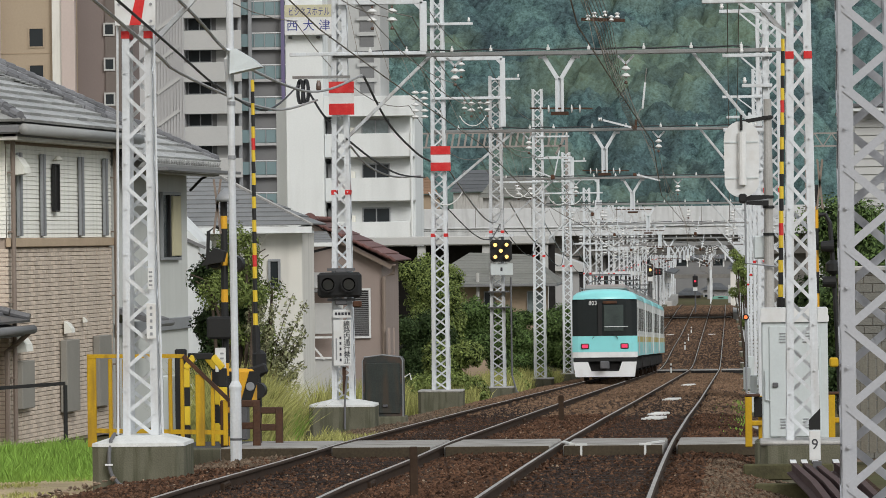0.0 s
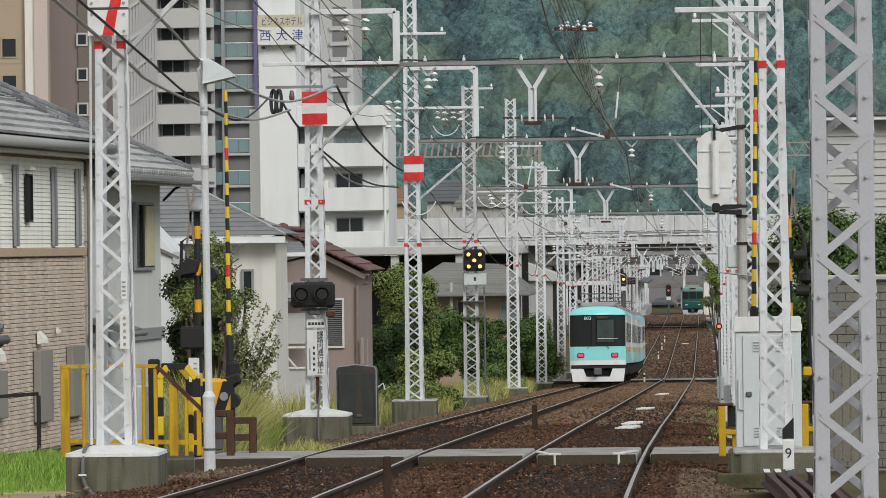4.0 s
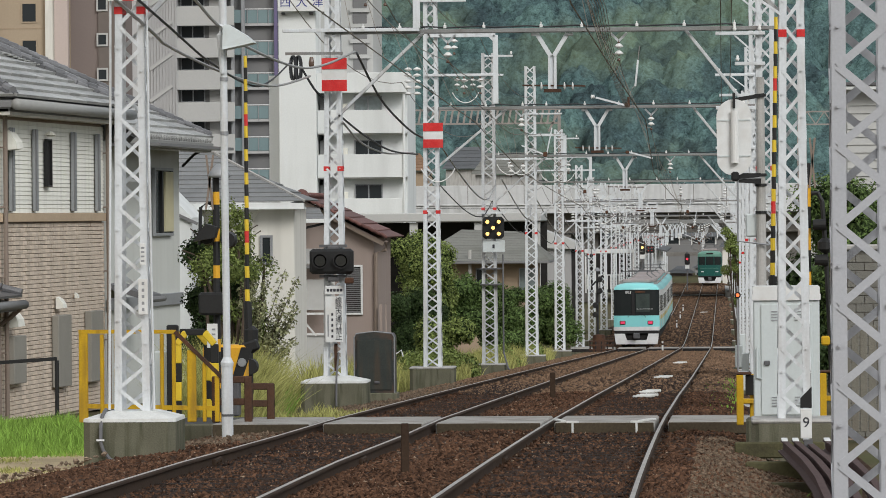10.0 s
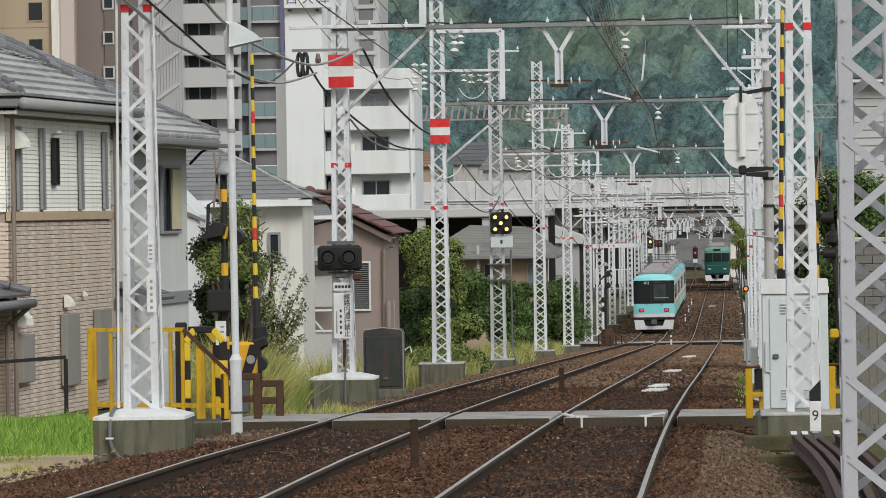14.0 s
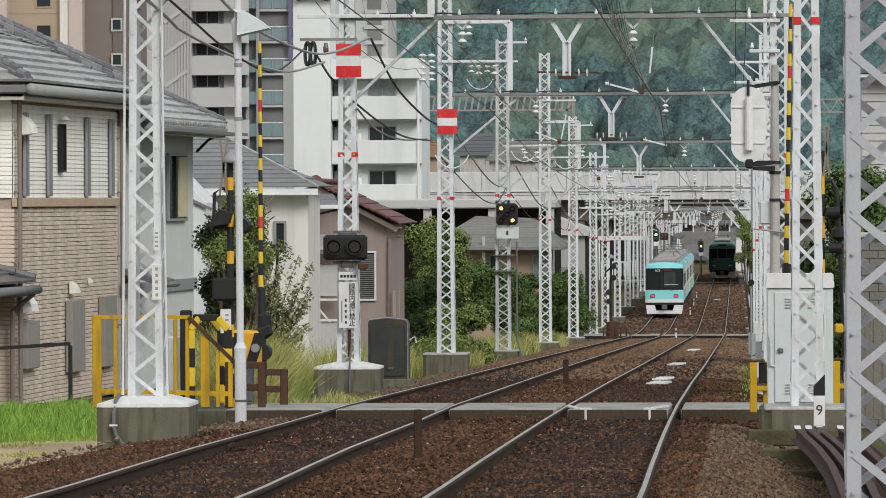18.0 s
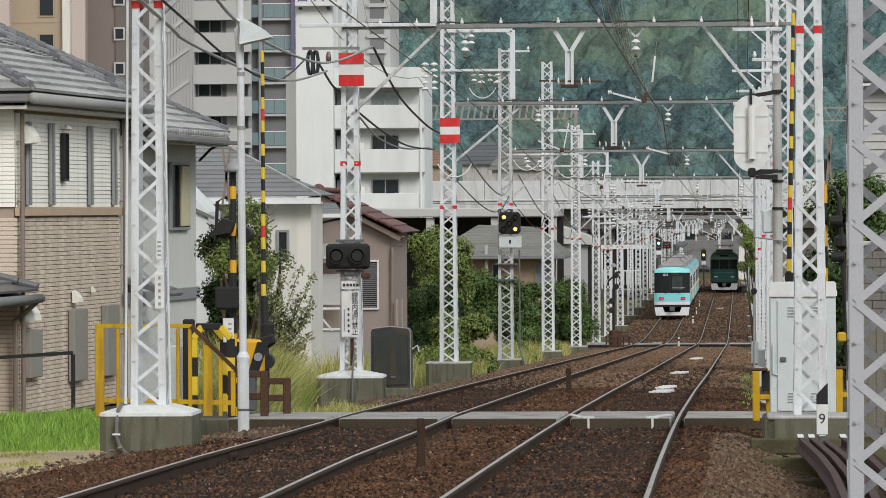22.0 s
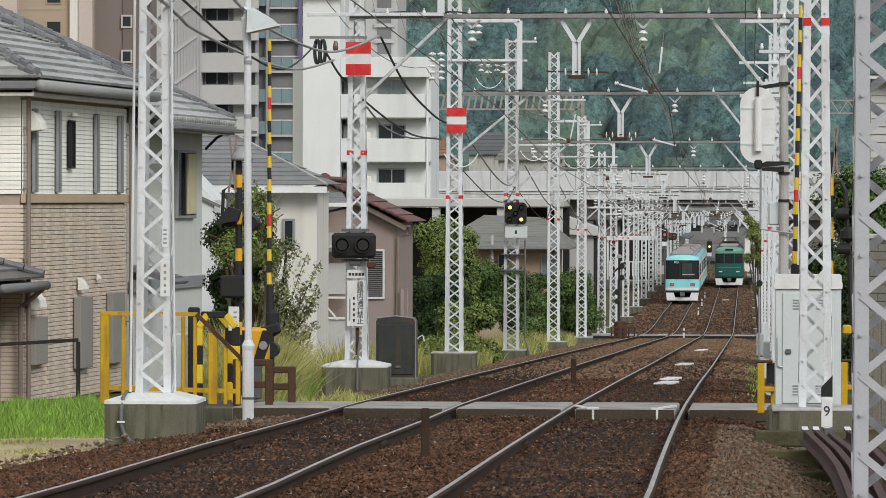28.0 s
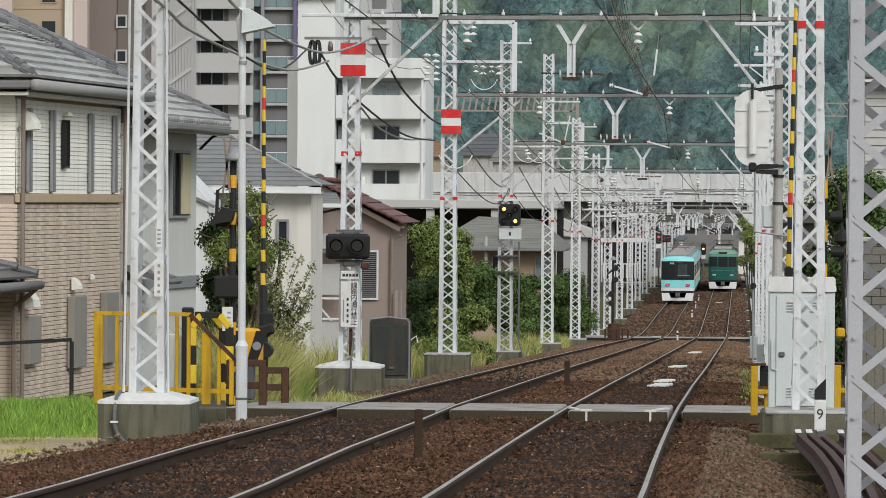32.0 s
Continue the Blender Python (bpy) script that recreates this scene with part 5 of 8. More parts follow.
def build_cream_house():
    t = thing("cream_house", (0, 0, 0), "cream stucco house with dark slate roof and white eave", "house")
    settle(t, 112)
    y = 112.0
    part("wall", Geo().box((-14.2, y + 1.6, 1.85), (7.92, 3.2, 4.7)), CREAM, t)
    part("fascia", Geo().box((-14.1, y - 0.5, 4.16), (8.3, 0.08, 0.14), 0.01), WHITE_WALL, t, "white eave board")
    part("soffit", Geo().box((-14.1, y - 0.25, 4.1), (8.3, 0.6, 0.04)), WHITE_WALL, t)
    tile_slope(t, (-18.3, y - 0.55, 4.24), (-9.98, y - 0.55, 4.24), (-12.6, y + 2.7, 5.52), (-18.3, y + 2.7, 5.52), 12, TILE_SLATE, thick=0.025)
    tile_slope(t, (-9.98, y - 0.55, 4.24), (-9.98, y + 3.6, 4.24), (-12.6, y + 3.6, 5.4), (-12.6, y + 2.7, 5.52), 6, TILE_SLATE)
    part("verge", Geo().bar((-9.95, y - 0.55, 4.28), (-12.6, y + 2.65, 5.57), 0.06, 0.05), CONCRETE_PALE, t, "pale hip capping")
    window(t, -11.0, -10.82, 2.82, 3.4, y - 0.01, GLASS, TRIM, bar=0.06)
    part("downpipe", Geo().tube([(-11.0, y - 0.4, 4.1), (-11.25, y - 0.06, 3.8), (-11.25, y - 0.06, -0.3)], 0.035, 6), CREAM, t)
    # the lower wing with the white gable towards the brick house
    part("gable_wing", Geo().prism([(-15.5, -0.4), (-12.35, -0.4), (-12.35, 3.9), (-13.3, 4.9), (-15.5, 4.9)], y - 3.2, y - 0.6), WHITE_WALL, t, "white boarded gable")
    part("gable_gutter", Geo().bar((-13.6, y - 3.25, 4.4), (-12.2, y - 3.25, 3.75), 0.07, 0.07), GUTTER, t)
    for i in range(14):
        part("gable_board", Geo().box((-13.55, y - 3.22, 3.5 + 0.11 * i), (1.6, 0.03, 0.09), 0.004), SIDING, t)


def build_pink_house():
    t = thing("pink_house", (0, 0, 0), "pinkish-beige stucco house with red-brown tiled gable", "house")
    settle(t, 138)
    y = 138.0
    part("wall", Geo().prism([(-14.4, -0.5), (-10.27, -0.5), (-10.27, 3.85), (-12.25, 4.85), (-14.4, 3.9)], y, y + 7), PINK, t)
    tile_slope(t, (-9.9, y - 0.35, 3.82), (-9.9, y + 7.3, 3.82), (-12.3, y + 7.3, 5.02), (-12.3, y - 0.35, 5.02), 6, TILE_RED)
    tile_slope(t, (-14.7, y - 0.35, 3.9), (-14.7, y + 7.3, 3.9), (-12.3, y + 7.3, 5.02), (-12.3, y - 0.35, 5.02), 6, TILE_DARK)
    ridge_tiles(t, (-12.34, y - 0.4, 5.06), (-9.85, y - 0.42, 3.86), 13, TILE_RED, 0.1)
    ridge_tiles(t, (-12.34, y - 0.4, 5.1), (-12.34, y + 7, 5.1), 8, TILE_RED, 0.13)
    part("barge_board", Geo().bar((-9.95, y - 0.3, 3.68), (-12.3, y - 0.3, 4.9), 0.05, 0.14), PIPE, t, "brown barge board")
    part("corner_gutter", Geo().tube([(-9.88, y - 0.2, 3.75), (-9.9, y - 0.1, 3.5), (-10.2, y - 0.08, 3.4), (-10.22, y - 0.08, -0.4)], 0.06, 8), PIPE, t, "brown downpipe")
    w = window(t, -11.15, -10.66, 1.65, 3.0, y - 0.02, TRAIN_DARK, SIGN_WHITE, bar=0.06)
    for i in range(22):
        part("louvre", Geo().box((-10.9, y - 0.05, 1.68 + 0.06 * i), (0.48, 0.03, 0.035), 0.004), GUTTER, w)
    # porch side with awning, balcony panel and pale shed wall
    part("porch_beam", Geo().box((-12.55, y - 0.5, 4.35), (0.08, 0.9, 0.5)), PIPE, t)
    part("awning", Geo().prism([(y - 1.3, 3.15), (y, 3.55), (y, 3.5), (y - 1.3, 3.1)], -12.55, -11.3, "x"), PALE_WALL, t, "pale awning sheet")
    part("awning_gutter", Geo().box((-11.9, y - 1.35, 3.02), (1.35, 0.1, 0.1), 0.02), GUTTER, t)
    part("porch_panel", Geo().box((-11.95, y - 0.9, 2.2), (1.2, 0.05, 0.9), 0.01), PALE_WALL, t, "white balcony panel")
    g = Geo().box((-11.95, y - 1.0, 1.65), (1.3, 0.06, 0.06)).box((-11.95, y - 1.0, 1.05), (1.3, 0.06, 0.05)).bar((-12.5, y - 1.0, 1.7), (-11.9, y - 1.0, 1.0), 0.05, 0.05)
    part("porch_rail", g, SIGN_WHITE, t)
    part("storage_locker", Geo().box((-12.0, y - 0.6, 0.5), (1.1, 0.7, 1.0), 0.02), PALE_WALL, t)
    part("lattice_ladder", Geo().box((-10.05, y - 0.3, 1.2), (0.08, 0.04, 1.4)).box((-9.9, y - 0.3, 1.2), (0.04, 0.04, 1.4)), PINK, t)
    part("ridge_ornament", Geo().lathe((-12.34, y - 0.45, 5.05), [(0.16, -0.08), (0.2, 0.05), (0.15, 0.2), (0.04, 0.26)], 10), TILE_RED, t, "rounded end tile of the ridge")
    # low hipped lean-to before the gable, with a white eave
    tile_slope(t, (-14.2, y - 2.2, 4.44), (-11.5, y - 2.2, 4.4), (-11.9, y - 0.1, 4.78), (-14.2, y - 0.1, 4.82), 5, TILE_SLATE, thick=0.02)
    part("lean_to_eave", Geo().box((-12.85, y - 2.2, 4.37), (2.75, 0.08, 0.12), 0.01), WHITE_WALL, t, "white eave board")
    part("lean_to_beam", Geo().bar((-12.4, y - 2.0, 4.1), (-11.45, y - 2.0, 4.32), 0.08, 0.07), BLACK, t)
    part("lean_to_post", Geo().box((-12.42, y - 2.0, 1.9), (0.07, 0.07, 4.6)), BLACK, t)


def build_hip_house():
    t = thing("hip_roof_house", (0, 0, 0), "beige bungalow with a mossy grey hip roof", "house")
    settle(t, 190)
    t.matrix_basis = Matrix.Translation((0, 0, -0.264)) @ Matrix.Scale(1.2, 4) @ t.matrix_basis
    y = 190.0
    part("wall", Geo().box((-9.95, y + 4, 1.6), (4.5, 8, 4.4)), surface("tan_stucco", (0.36, 0.28, 0.2), 0.85, var=0.06, bump=0.1), t)
    part("eave", Geo().box((-9.78, y + 3.6, 3.78), (5.6, 9.3, 0.1), 0.02), GUTTER, t)
    tile_slope(t, (-12.6, y - 1, 3.83), (-7.0, y - 1, 3.83), (-8.3, y + 3.6, 5.0), (-10.75, y + 3.6, 5.1), 12, TILE_MOSS, thick=0.008)
    tile_slope(t, (-7.0, y - 1, 3.83), (-7.0, y + 8.2, 3.83), (-8.3, y + 3.6, 5.0), (-8.3, y + 3.6, 5.0), 6, TILE_MOSS, thick=0.008)
    tile_slope(t, (-12.6, y + 8.2, 3.83), (-12.6, y - 1, 3.83), (-10.75, y + 3.6, 5.1), (-10.75, y + 3.6, 5.1), 6, TILE_MOSS, thick=0.008)
    window(t, -9.95, -9.62, 2.6, 3.5, y - 0.01, GLASS, TRIM)
    window(t, -8.2, -7.6, 2.3, 3.5, y - 0.01, CURTAIN_GLASS, TRIM, 1)
    part("flue", Geo().tube([(-10.2, y - 0.6, 2.0), (-10.2, y - 0.6, 4.3)], 0.07, 8), CONCRETE_PALE, t)


# ---- taller buildings behind ----
def build_hotel():
    t = thing("white_hotel", (0, 0, 0), "white hotel block with stacked balconies and a roof sign", "building")
    settle(t, 300)
    y = 300.0
    part("stair_tower", Geo().box((-27.15, y + 5, 13.5), (2.4, 10, 28), 0.03), WHITE_WALL, t)
    part("upper_block", Geo().box((-24.3, y + 8, 14), (3.5, 8, 29), 0.03), PALE_WALL, t)
    part("side_block", Geo().box((-28.75, y + 6, 7.6), (0.86, 8, 19.5), 0.02), WHITE_WALL, t)
    part("balcony_core", Geo().box((-22.9, y + 5.6, 8.2), (5.4, 8, 18.4), 0.02), WHITE_WALL, t)
    part("parapet", Geo().box((-23.0, y + 1.0, 16.8), (5.9, 1.6, 1.3), 0.02), WHITE_WALL, t)
    for k in range(5):
        z = 13.6 - 2.84 * k
        b = part("balcony", Geo().box((-23.05, y + 0.6, z + 0.7), (5.75, 0.18, 1.5), 0.015), WHITE_WALL, t)
        part("slab", Geo().box((-23.05, y + 1.12, z - 0.06), (5.75, 1.0, 0.14), 0.01), PALE_WALL, b)
        w = window(t, -23.55, -21.9, z + 0.75, z + 2.3, y + 1.55, GLASS if k else CURTAIN_GLASS, TRIM, 1, bar=0.08)
        # flat dark panel in place of a shaded opening
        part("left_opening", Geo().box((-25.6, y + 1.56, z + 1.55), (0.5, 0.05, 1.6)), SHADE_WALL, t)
        part("air_conditioner", Geo().box((-24.3, y + 1.4, z + 1.6), (0.5, 0.3, 0.55), 0.03), SIDING, t)
    part("downpipe", Geo().tube([(-20.35, y + 0.45, 17), (-20.35, y + 0.45, 0)], 0.09, 8), WHITE_WALL, t)
    # roof sign
    s = part("roof_sign", Geo().box((-26.75, y - 0.5, 22.35), (3.15, 0.25, 1.95), 0.03), SIGN_WHITE, t, "white roof sign with blue lettering on steel brackets")
    part("pale_yellow_field", Geo().box((-26.75, y - 0.63, 22.93), (3.13, 0.03, 0.78)), surface("pale_yellow_field", (0.55, 0.52, 0.36), 0.6, bump=0), s)
    blue = surface("blue_lettering", (0.05, 0.06, 0.24), 0.6, bump=0)
    put_letters("ビジネスホテル", 0.62, blue, (-26.75, y - 0.66, 22.85), s, squeeze=0.62)
    put_letters("西", 0.78, blue, (-27.83, y - 0.64, 21.95), s)
    put_letters("大", 0.78, blue, (-26.78, y - 0.64, 21.95), s)
    put_letters("津", 0.78, blue, (-25.75, y - 0.64, 21.95), s)
    for x in (-28.0, -26.2, -25.4):
        part("sign_bracket", Geo().box((x, y - 0.2, 21.25), (0.2, 0.6, 0.14)), BLACK, s)
    # ladders of fixtures on the upper block's face
    for k in range(7):
        part("service_ledge", Geo().box((-23.4, y + 3.9, 17.6 + 1.0 * k), (1.3, 0.2, 0.25)), PALE_WALL, t)
    # flat dark panel painted in for a shaded recess
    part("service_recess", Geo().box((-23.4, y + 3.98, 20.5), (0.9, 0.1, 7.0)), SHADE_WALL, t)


def build_balcony_tower():
    t = thing("apartment_tower", (0, 0, 0), "grey and white apartment tower with teal glass balconies", "building")
    settle(t, 420)
    y = 420.0
    part("side_wall", Geo().box((-51.2, y + 8, 18), (4.65, 16, 42)), TOWER_SIDE, t)
    for k in range(9):
        part("rib", Geo().box((-51.2 + 0.28 * k, y - 0.06, 18), (0.07, 0.1, 42)), TOWER_SIDE, t)
    for k in range(12):
        part("stair_flight", Geo().bar((-51.3, y - 0.14, 4.2 + 2.88 * k), (-49.3, y - 0.14, 5.6 + 2.88 * k), 0.3, 0.12, up=(0, 1, 0)), PALE_WALL, t)
    # core coloured dark for the shade behind the balconies
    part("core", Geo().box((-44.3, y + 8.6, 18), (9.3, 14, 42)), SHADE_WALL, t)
    for k in range(13):
        z = 3.2 + 2.88 * k
        b = part("white_balcony", Geo().box((-46.3, y + 0.3, z), (5.2, 0.25, 1.75), 0.02), PALE_WALL, t)
        window(t, -48.6, -46.6, z + 1.0, z + 2.0, y + 1.55, GLASS, TRIM, 1, bar=0.1)
        part("pale_panel", Geo().box((-45.3, y + 1.5, z + 1.4), (1.6, 0.1, 1.2)), PALE_WALL, t)
        gbal = part("glass_balcony", Geo().box((-41.2, y + 1.2, z - 0.05), (3.6, 0.12, 1.15)), TEAL_GLASS, t, "teal glass balcony front")
        for j in range(4):
            part("glass_post", Geo().box((-42.6 + 0.95 * j, y + 1.1, z - 0.1), (0.07, 0.1, 1.4)), TRIM, gbal)
        part("curtain", Geo().box((-41.9 + 0.5 * (k % 3), y + 2.0, z + 0.95), (0.7, 0.04, 1.5)), CURTAIN_GLASS, t, "pale drawn curtain behind the glass")
        part("top_rail", Geo().box((-41.2, y + 1.15, z + 0.62), (3.6, 0.15, 0.08)), TRAIN_WHITE, gbal)
        part("edge_beam", Geo().box((-41.2, y + 1.3, z - 0.78), (3.9, 0.5, 0.22)), TOWER_SIDE, gbal)
        window(t, -42.6, -40.3, z + 0.2, z + 1.75, y + 2.3, GLASS, TRIM, 2, bar=0.08)
        part("teal_panel", Geo().box((-43.4, y + 0.9, z - 0.05), (0.9, 0.1, 1.15)), TEAL_GLASS, t)
    for x in (-43.9, -42.95, -40.0):
        part("column", Geo().box((x, y + 0.9, 18), (0.3, 0.35, 42)), PURPLE if x > -41 else TRIM, t)


def build_brown_tower():
    t = thing("brown_apartment_tower", (0, 0, 0), "beige and brown apartment tower with small windows", "building")
    settle(t, 380)
    y = 380.0
    part("beige_block", Geo().box((-56.4, y + 6, 17), (6.7, 12, 40)), BEIGE_WALL, t)
    part("rose_pilaster", Geo().box((-53.6, y - 0.2, 17), (1.1, 1.0, 40)), ROSE_WALL, t)
    part("cream_pilaster", Geo().box((-54.55, y - 0.1, 17), (0.75, 0.8, 40)), CREAM, t)
    part("rose_side", Geo().box((-60.2, y + 2, 17), (2.0, 6, 40)), ROSE_WALL, t)
    part("brown_block", Geo().box((-51.3, y + 7, 17), (3.6, 12, 40)), BROWN_WALL, t)
    # darker brown panel standing slightly proud of the block
    part("brown_recess", Geo().box((-50.1, y + 0.92, 17), (1.3, 0.2, 40)), surface("brown_recess", (0.17, 0.145, 0.13), 0.8, var=0.05, bump=0), t)
    for k in range(9):
        window(t, -56.85, -55.75, 26.15 - 3.0 * k, 27.6 - 3.0 * k, y - 0.02, GLASS, BEIGE_WALL, bar=0.1)
        window(t, -50.75, -50.1, 27.1 - 2.85 * k, 27.9 - 2.85 * k, y + 0.8, GLASS, PALE_WALL, bar=0.14)
        part("joint", Geo().box((-56.4, y - 0.02, 25.6 - 3.0 * k), (6.6, 0.04, 0.06)), BAND, t)


def build_viaduct():
    t = thing("road_viaduct", (0, 0, 0), "pale concrete road viaduct crossing above the railway", "viaduct", kind="structure")
    settle(t, 406)
    y = 399.0
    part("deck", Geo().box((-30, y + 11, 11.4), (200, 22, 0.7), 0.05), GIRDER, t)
    for yy in (y - 0.1, y + 22.1):
        wall = part("parapet", Geo().box((-30, yy, 12.35), (200, 0.4, 1.7), 0.03), VIADUCT, t)
        part("fascia_beam", Geo().box((-30, yy + 0.12, 11.14), (200, 0.5, 0.72), 0.03), VIADUCT, wall, "pale fascia beam under the parapet")
        part("ledge", Geo().box((-30, yy - 0.22, 11.54), (200, 0.1, 0.1), 0.02), VIADUCT, wall)
        for k in range(40):
            part("panel_joint", Geo().box((-60 + 2.4 * k, yy - 0.2, 12.35), (0.05, 0.02, 1.66)), GIRDER, wall)
    # deep girders, toned dark for the shade under the deck
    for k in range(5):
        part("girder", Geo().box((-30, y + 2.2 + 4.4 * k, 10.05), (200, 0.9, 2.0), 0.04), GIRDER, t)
    # side walls added on both sides of the railway to darken the space between
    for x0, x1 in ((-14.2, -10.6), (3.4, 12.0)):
        part("abutment", Geo().box(((x0 + x1) / 2, y + 12, 4.5), (x1 - x0, 18, 12.0), 0.1), GIRDER, t, "added dark side wall that blocks light under the deck")
    for x in (-46, -22.6, 30):
        p = part("pier", Geo().box((x, y + 12, 4.35), (1.6, 3.0, 10.7), 0.1), VIADUCT, t)
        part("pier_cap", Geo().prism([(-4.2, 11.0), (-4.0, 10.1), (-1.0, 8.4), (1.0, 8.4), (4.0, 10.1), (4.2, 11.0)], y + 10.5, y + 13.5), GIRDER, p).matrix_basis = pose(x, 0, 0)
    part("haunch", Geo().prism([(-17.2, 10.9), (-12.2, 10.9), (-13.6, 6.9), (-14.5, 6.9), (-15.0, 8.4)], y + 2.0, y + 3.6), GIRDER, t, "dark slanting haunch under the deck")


for build in (build_brick_house, build_cream_house, build_pink_house, build_hip_house, build_hotel, build_balcony_tower, build_brown_tower, build_viaduct):
    build()


# ---- wooded hill ----
def hill_z(x, y):
    s = np.clip((y - 640) / 290, 0, 1)
    return 6 + 150 * s ** 0.9 + 10 * np.sin(x * 0.012 + 1) * s + 6 * np.sin(x * 0.035 + y * 0.01) * s


def build_hill():
    g = np.random.default_rng(11)
    xs = np.concatenate([np.linspace(-700, -112, 40), np.arange(-110, 62, 0.5), np.linspace(64, 500, 30)])
    ys = np.concatenate([np.linspace(600, 640, 5), np.arange(642, 778, 0.55), np.linspace(780, 1000, 20), [2400]])
    X, Y = np.meshgrid(xs, ys)
    # rounded crowns of all sizes, the highest showing at each place
    count = 5200
    cy = 640 + 140 * g.random(count)
    cx = -114 + 180 * g.random(count)
    rad = 1.3 + 3.4 * g.random(count) ** 1.6
    lift = 1.1 * g.random(count)
    top = np.zeros_like(X)
    kind = np.zeros_like(X)
    look_up = g.random(count)
    for i in range(count):
        i0, i1 = np.searchsorted(xs, (cx[i] - rad[i], cx[i] + rad[i]))
        j0, j1 = np.searchsorted(ys, (cy[i] - rad[i], cy[i] + rad[i]))
        if i1 <= i0 or j1 <= j0:
            continue
        q = ((X[j0:j1, i0:i1] - cx[i]) ** 2 + (Y[j0:j1, i0:i1] - cy[i]) ** 2) / rad[i] ** 2
        dome = np.where(q < 1, np.sqrt(np.clip(1 - q, 0, 1)) * rad[i] * (1.0 + 0.4 * look_up[i]) + lift[i], 0)
        win = dome > top[j0:j1, i0:i1]
        top[j0:j1, i0:i1] = np.where(win, dome, top[j0:j1, i0:i1])
        kind[j0:j1, i0:i1] = np.where(win, look_up[i], kind[j0:j1, i0:i1])
    # leaf clumps on the crowns
    small = 24000
    sy, sx = 641 + 138 * g.random(small), -112 + 175 * g.random(small)
    sr, st = 0.6 + 0.75 * g.random(small), g.random(small)
    clump = np.zeros_like(X)
    shade = np.full_like(X, 0.4)
    for i in range(small):
        i0, i1 = np.searchsorted(xs, (sx[i] - sr[i], sx[i] + sr[i]))
        j0, j1 = np.searchsorted(ys, (sy[i] - sr[i], sy[i] + sr[i]))
        if i1 <= i0 or j1 <= j0:
            continue
        q = ((X[j0:j1, i0:i1] - sx[i]) ** 2 + (Y[j0:j1, i0:i1] - sy[i]) ** 2) / sr[i] ** 2
        dome = np.clip(1 - q, 0, 1) * (0.45 + 0.55 * st[i])
        win = dome > clump[j0:j1, i0:i1]
        clump[j0:j1, i0:i1] = np.where(win, dome, clump[j0:j1, i0:i1])
        shade[j0:j1, i0:i1] = np.where(win, st[i], shade[j0:j1, i0:i1])
    top = top * 1.1 + clump * 0.7
    kind = np.clip(kind * 0.85 + (shade - 0.5) * 0.35 + 0.07, 0, 1)
    rough = g.normal(size=X.shape) * 0.2
    blur = (rough + np.roll(rough, 1, 0) + np.roll(rough, 1, 1) + np.roll(rough, (1, 1), (0, 1))) * 0.9
    near = (X > -110) & (X < 62) & (Y > 642) & (Y < 778)
    Z = hill_z(X, Y) + np.where(Y < 641, -8, 0) + np.where(near, top + blur, 2.0)
    v = np.stack([X + np.where(near, 0.3 * np.roll(blur, 2, 1), 0), Y, Z], axis=2).reshape(-1, 3)
    n = len(xs)
    jj, ii = np.meshgrid(np.arange(len(ys) - 1), np.arange(n - 1), indexing="ij")
    k = (jj * n + ii).reshape(-1)
    f = np.stack([k, k + 1, k + n + 1, k + n], axis=1)
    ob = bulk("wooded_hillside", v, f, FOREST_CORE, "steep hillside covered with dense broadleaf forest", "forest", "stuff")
    tone = ob.data.attributes.new("species", "FLOAT", "POINT")
    tone.data.foreach_set("value", kind.reshape(-1))
    ob.data.polygons.foreach_set("use_smooth", [True] * len(ob.data.polygons))


build_hill()


# ---- shrubs, trees and grass ----
def shrub(name, blobs, count, size, mat, label, stem=True, category="shrub", seed=3, core=True):
    """blobs: (x, y, z, rx, ry, rz) lumps of foliage in the world."""
    b = np.array(blobs, float)
    low = -0.45
    base = (b[:, 0].mean(), b[:, 1].mean(), b[:, 2].min() - b[:, 5].max())
    t = thing(name, (0, 0, 0), label, category)
    v, f = leaves(b[:, :3], b[:, 3:], count, size, seed=seed)
    crown = bulk("crown", v, f, mat, parent=t)
    if stem:
        g = Geo()
        gr = np.random.default_rng(seed)
        for x, y, z, rx, ry, rz in blobs:
            g.tube([(base[0] + gr.normal() * 0.1, base[1], -0.45), ((base[0] + x) / 2 + gr.normal() * 0.1, y, (z - 0.5) / 2), (x, y, z), (x + gr.normal() * 0.2, y, z + rz * 0.7)], 0.05, 6, 0.012)
        g.v = [(x, y, z + drop(y)) for x, y, z in g.v]
        part("branchwork", g, BARK, t)
    # larger dark inner leaves stand in for the shade inside the crown
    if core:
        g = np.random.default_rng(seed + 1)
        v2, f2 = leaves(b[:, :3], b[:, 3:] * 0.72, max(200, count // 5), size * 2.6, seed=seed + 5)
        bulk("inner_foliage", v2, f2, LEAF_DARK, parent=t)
    return t


def lumps(x0, x1, z0, z1, y, n, r, seed, squash=0.85):
    g = np.random.default_rng(seed)
    return [(x0 + (x1 - x0) * g.random(), y + g.normal() * 0.5, z0 + (z1 - z0) * g.random(), r * (0.6 + 0.6 * g.random()), r * 0.8, r * squash * (0.6 + 0.6 * g.random())) for _ in range(n)]


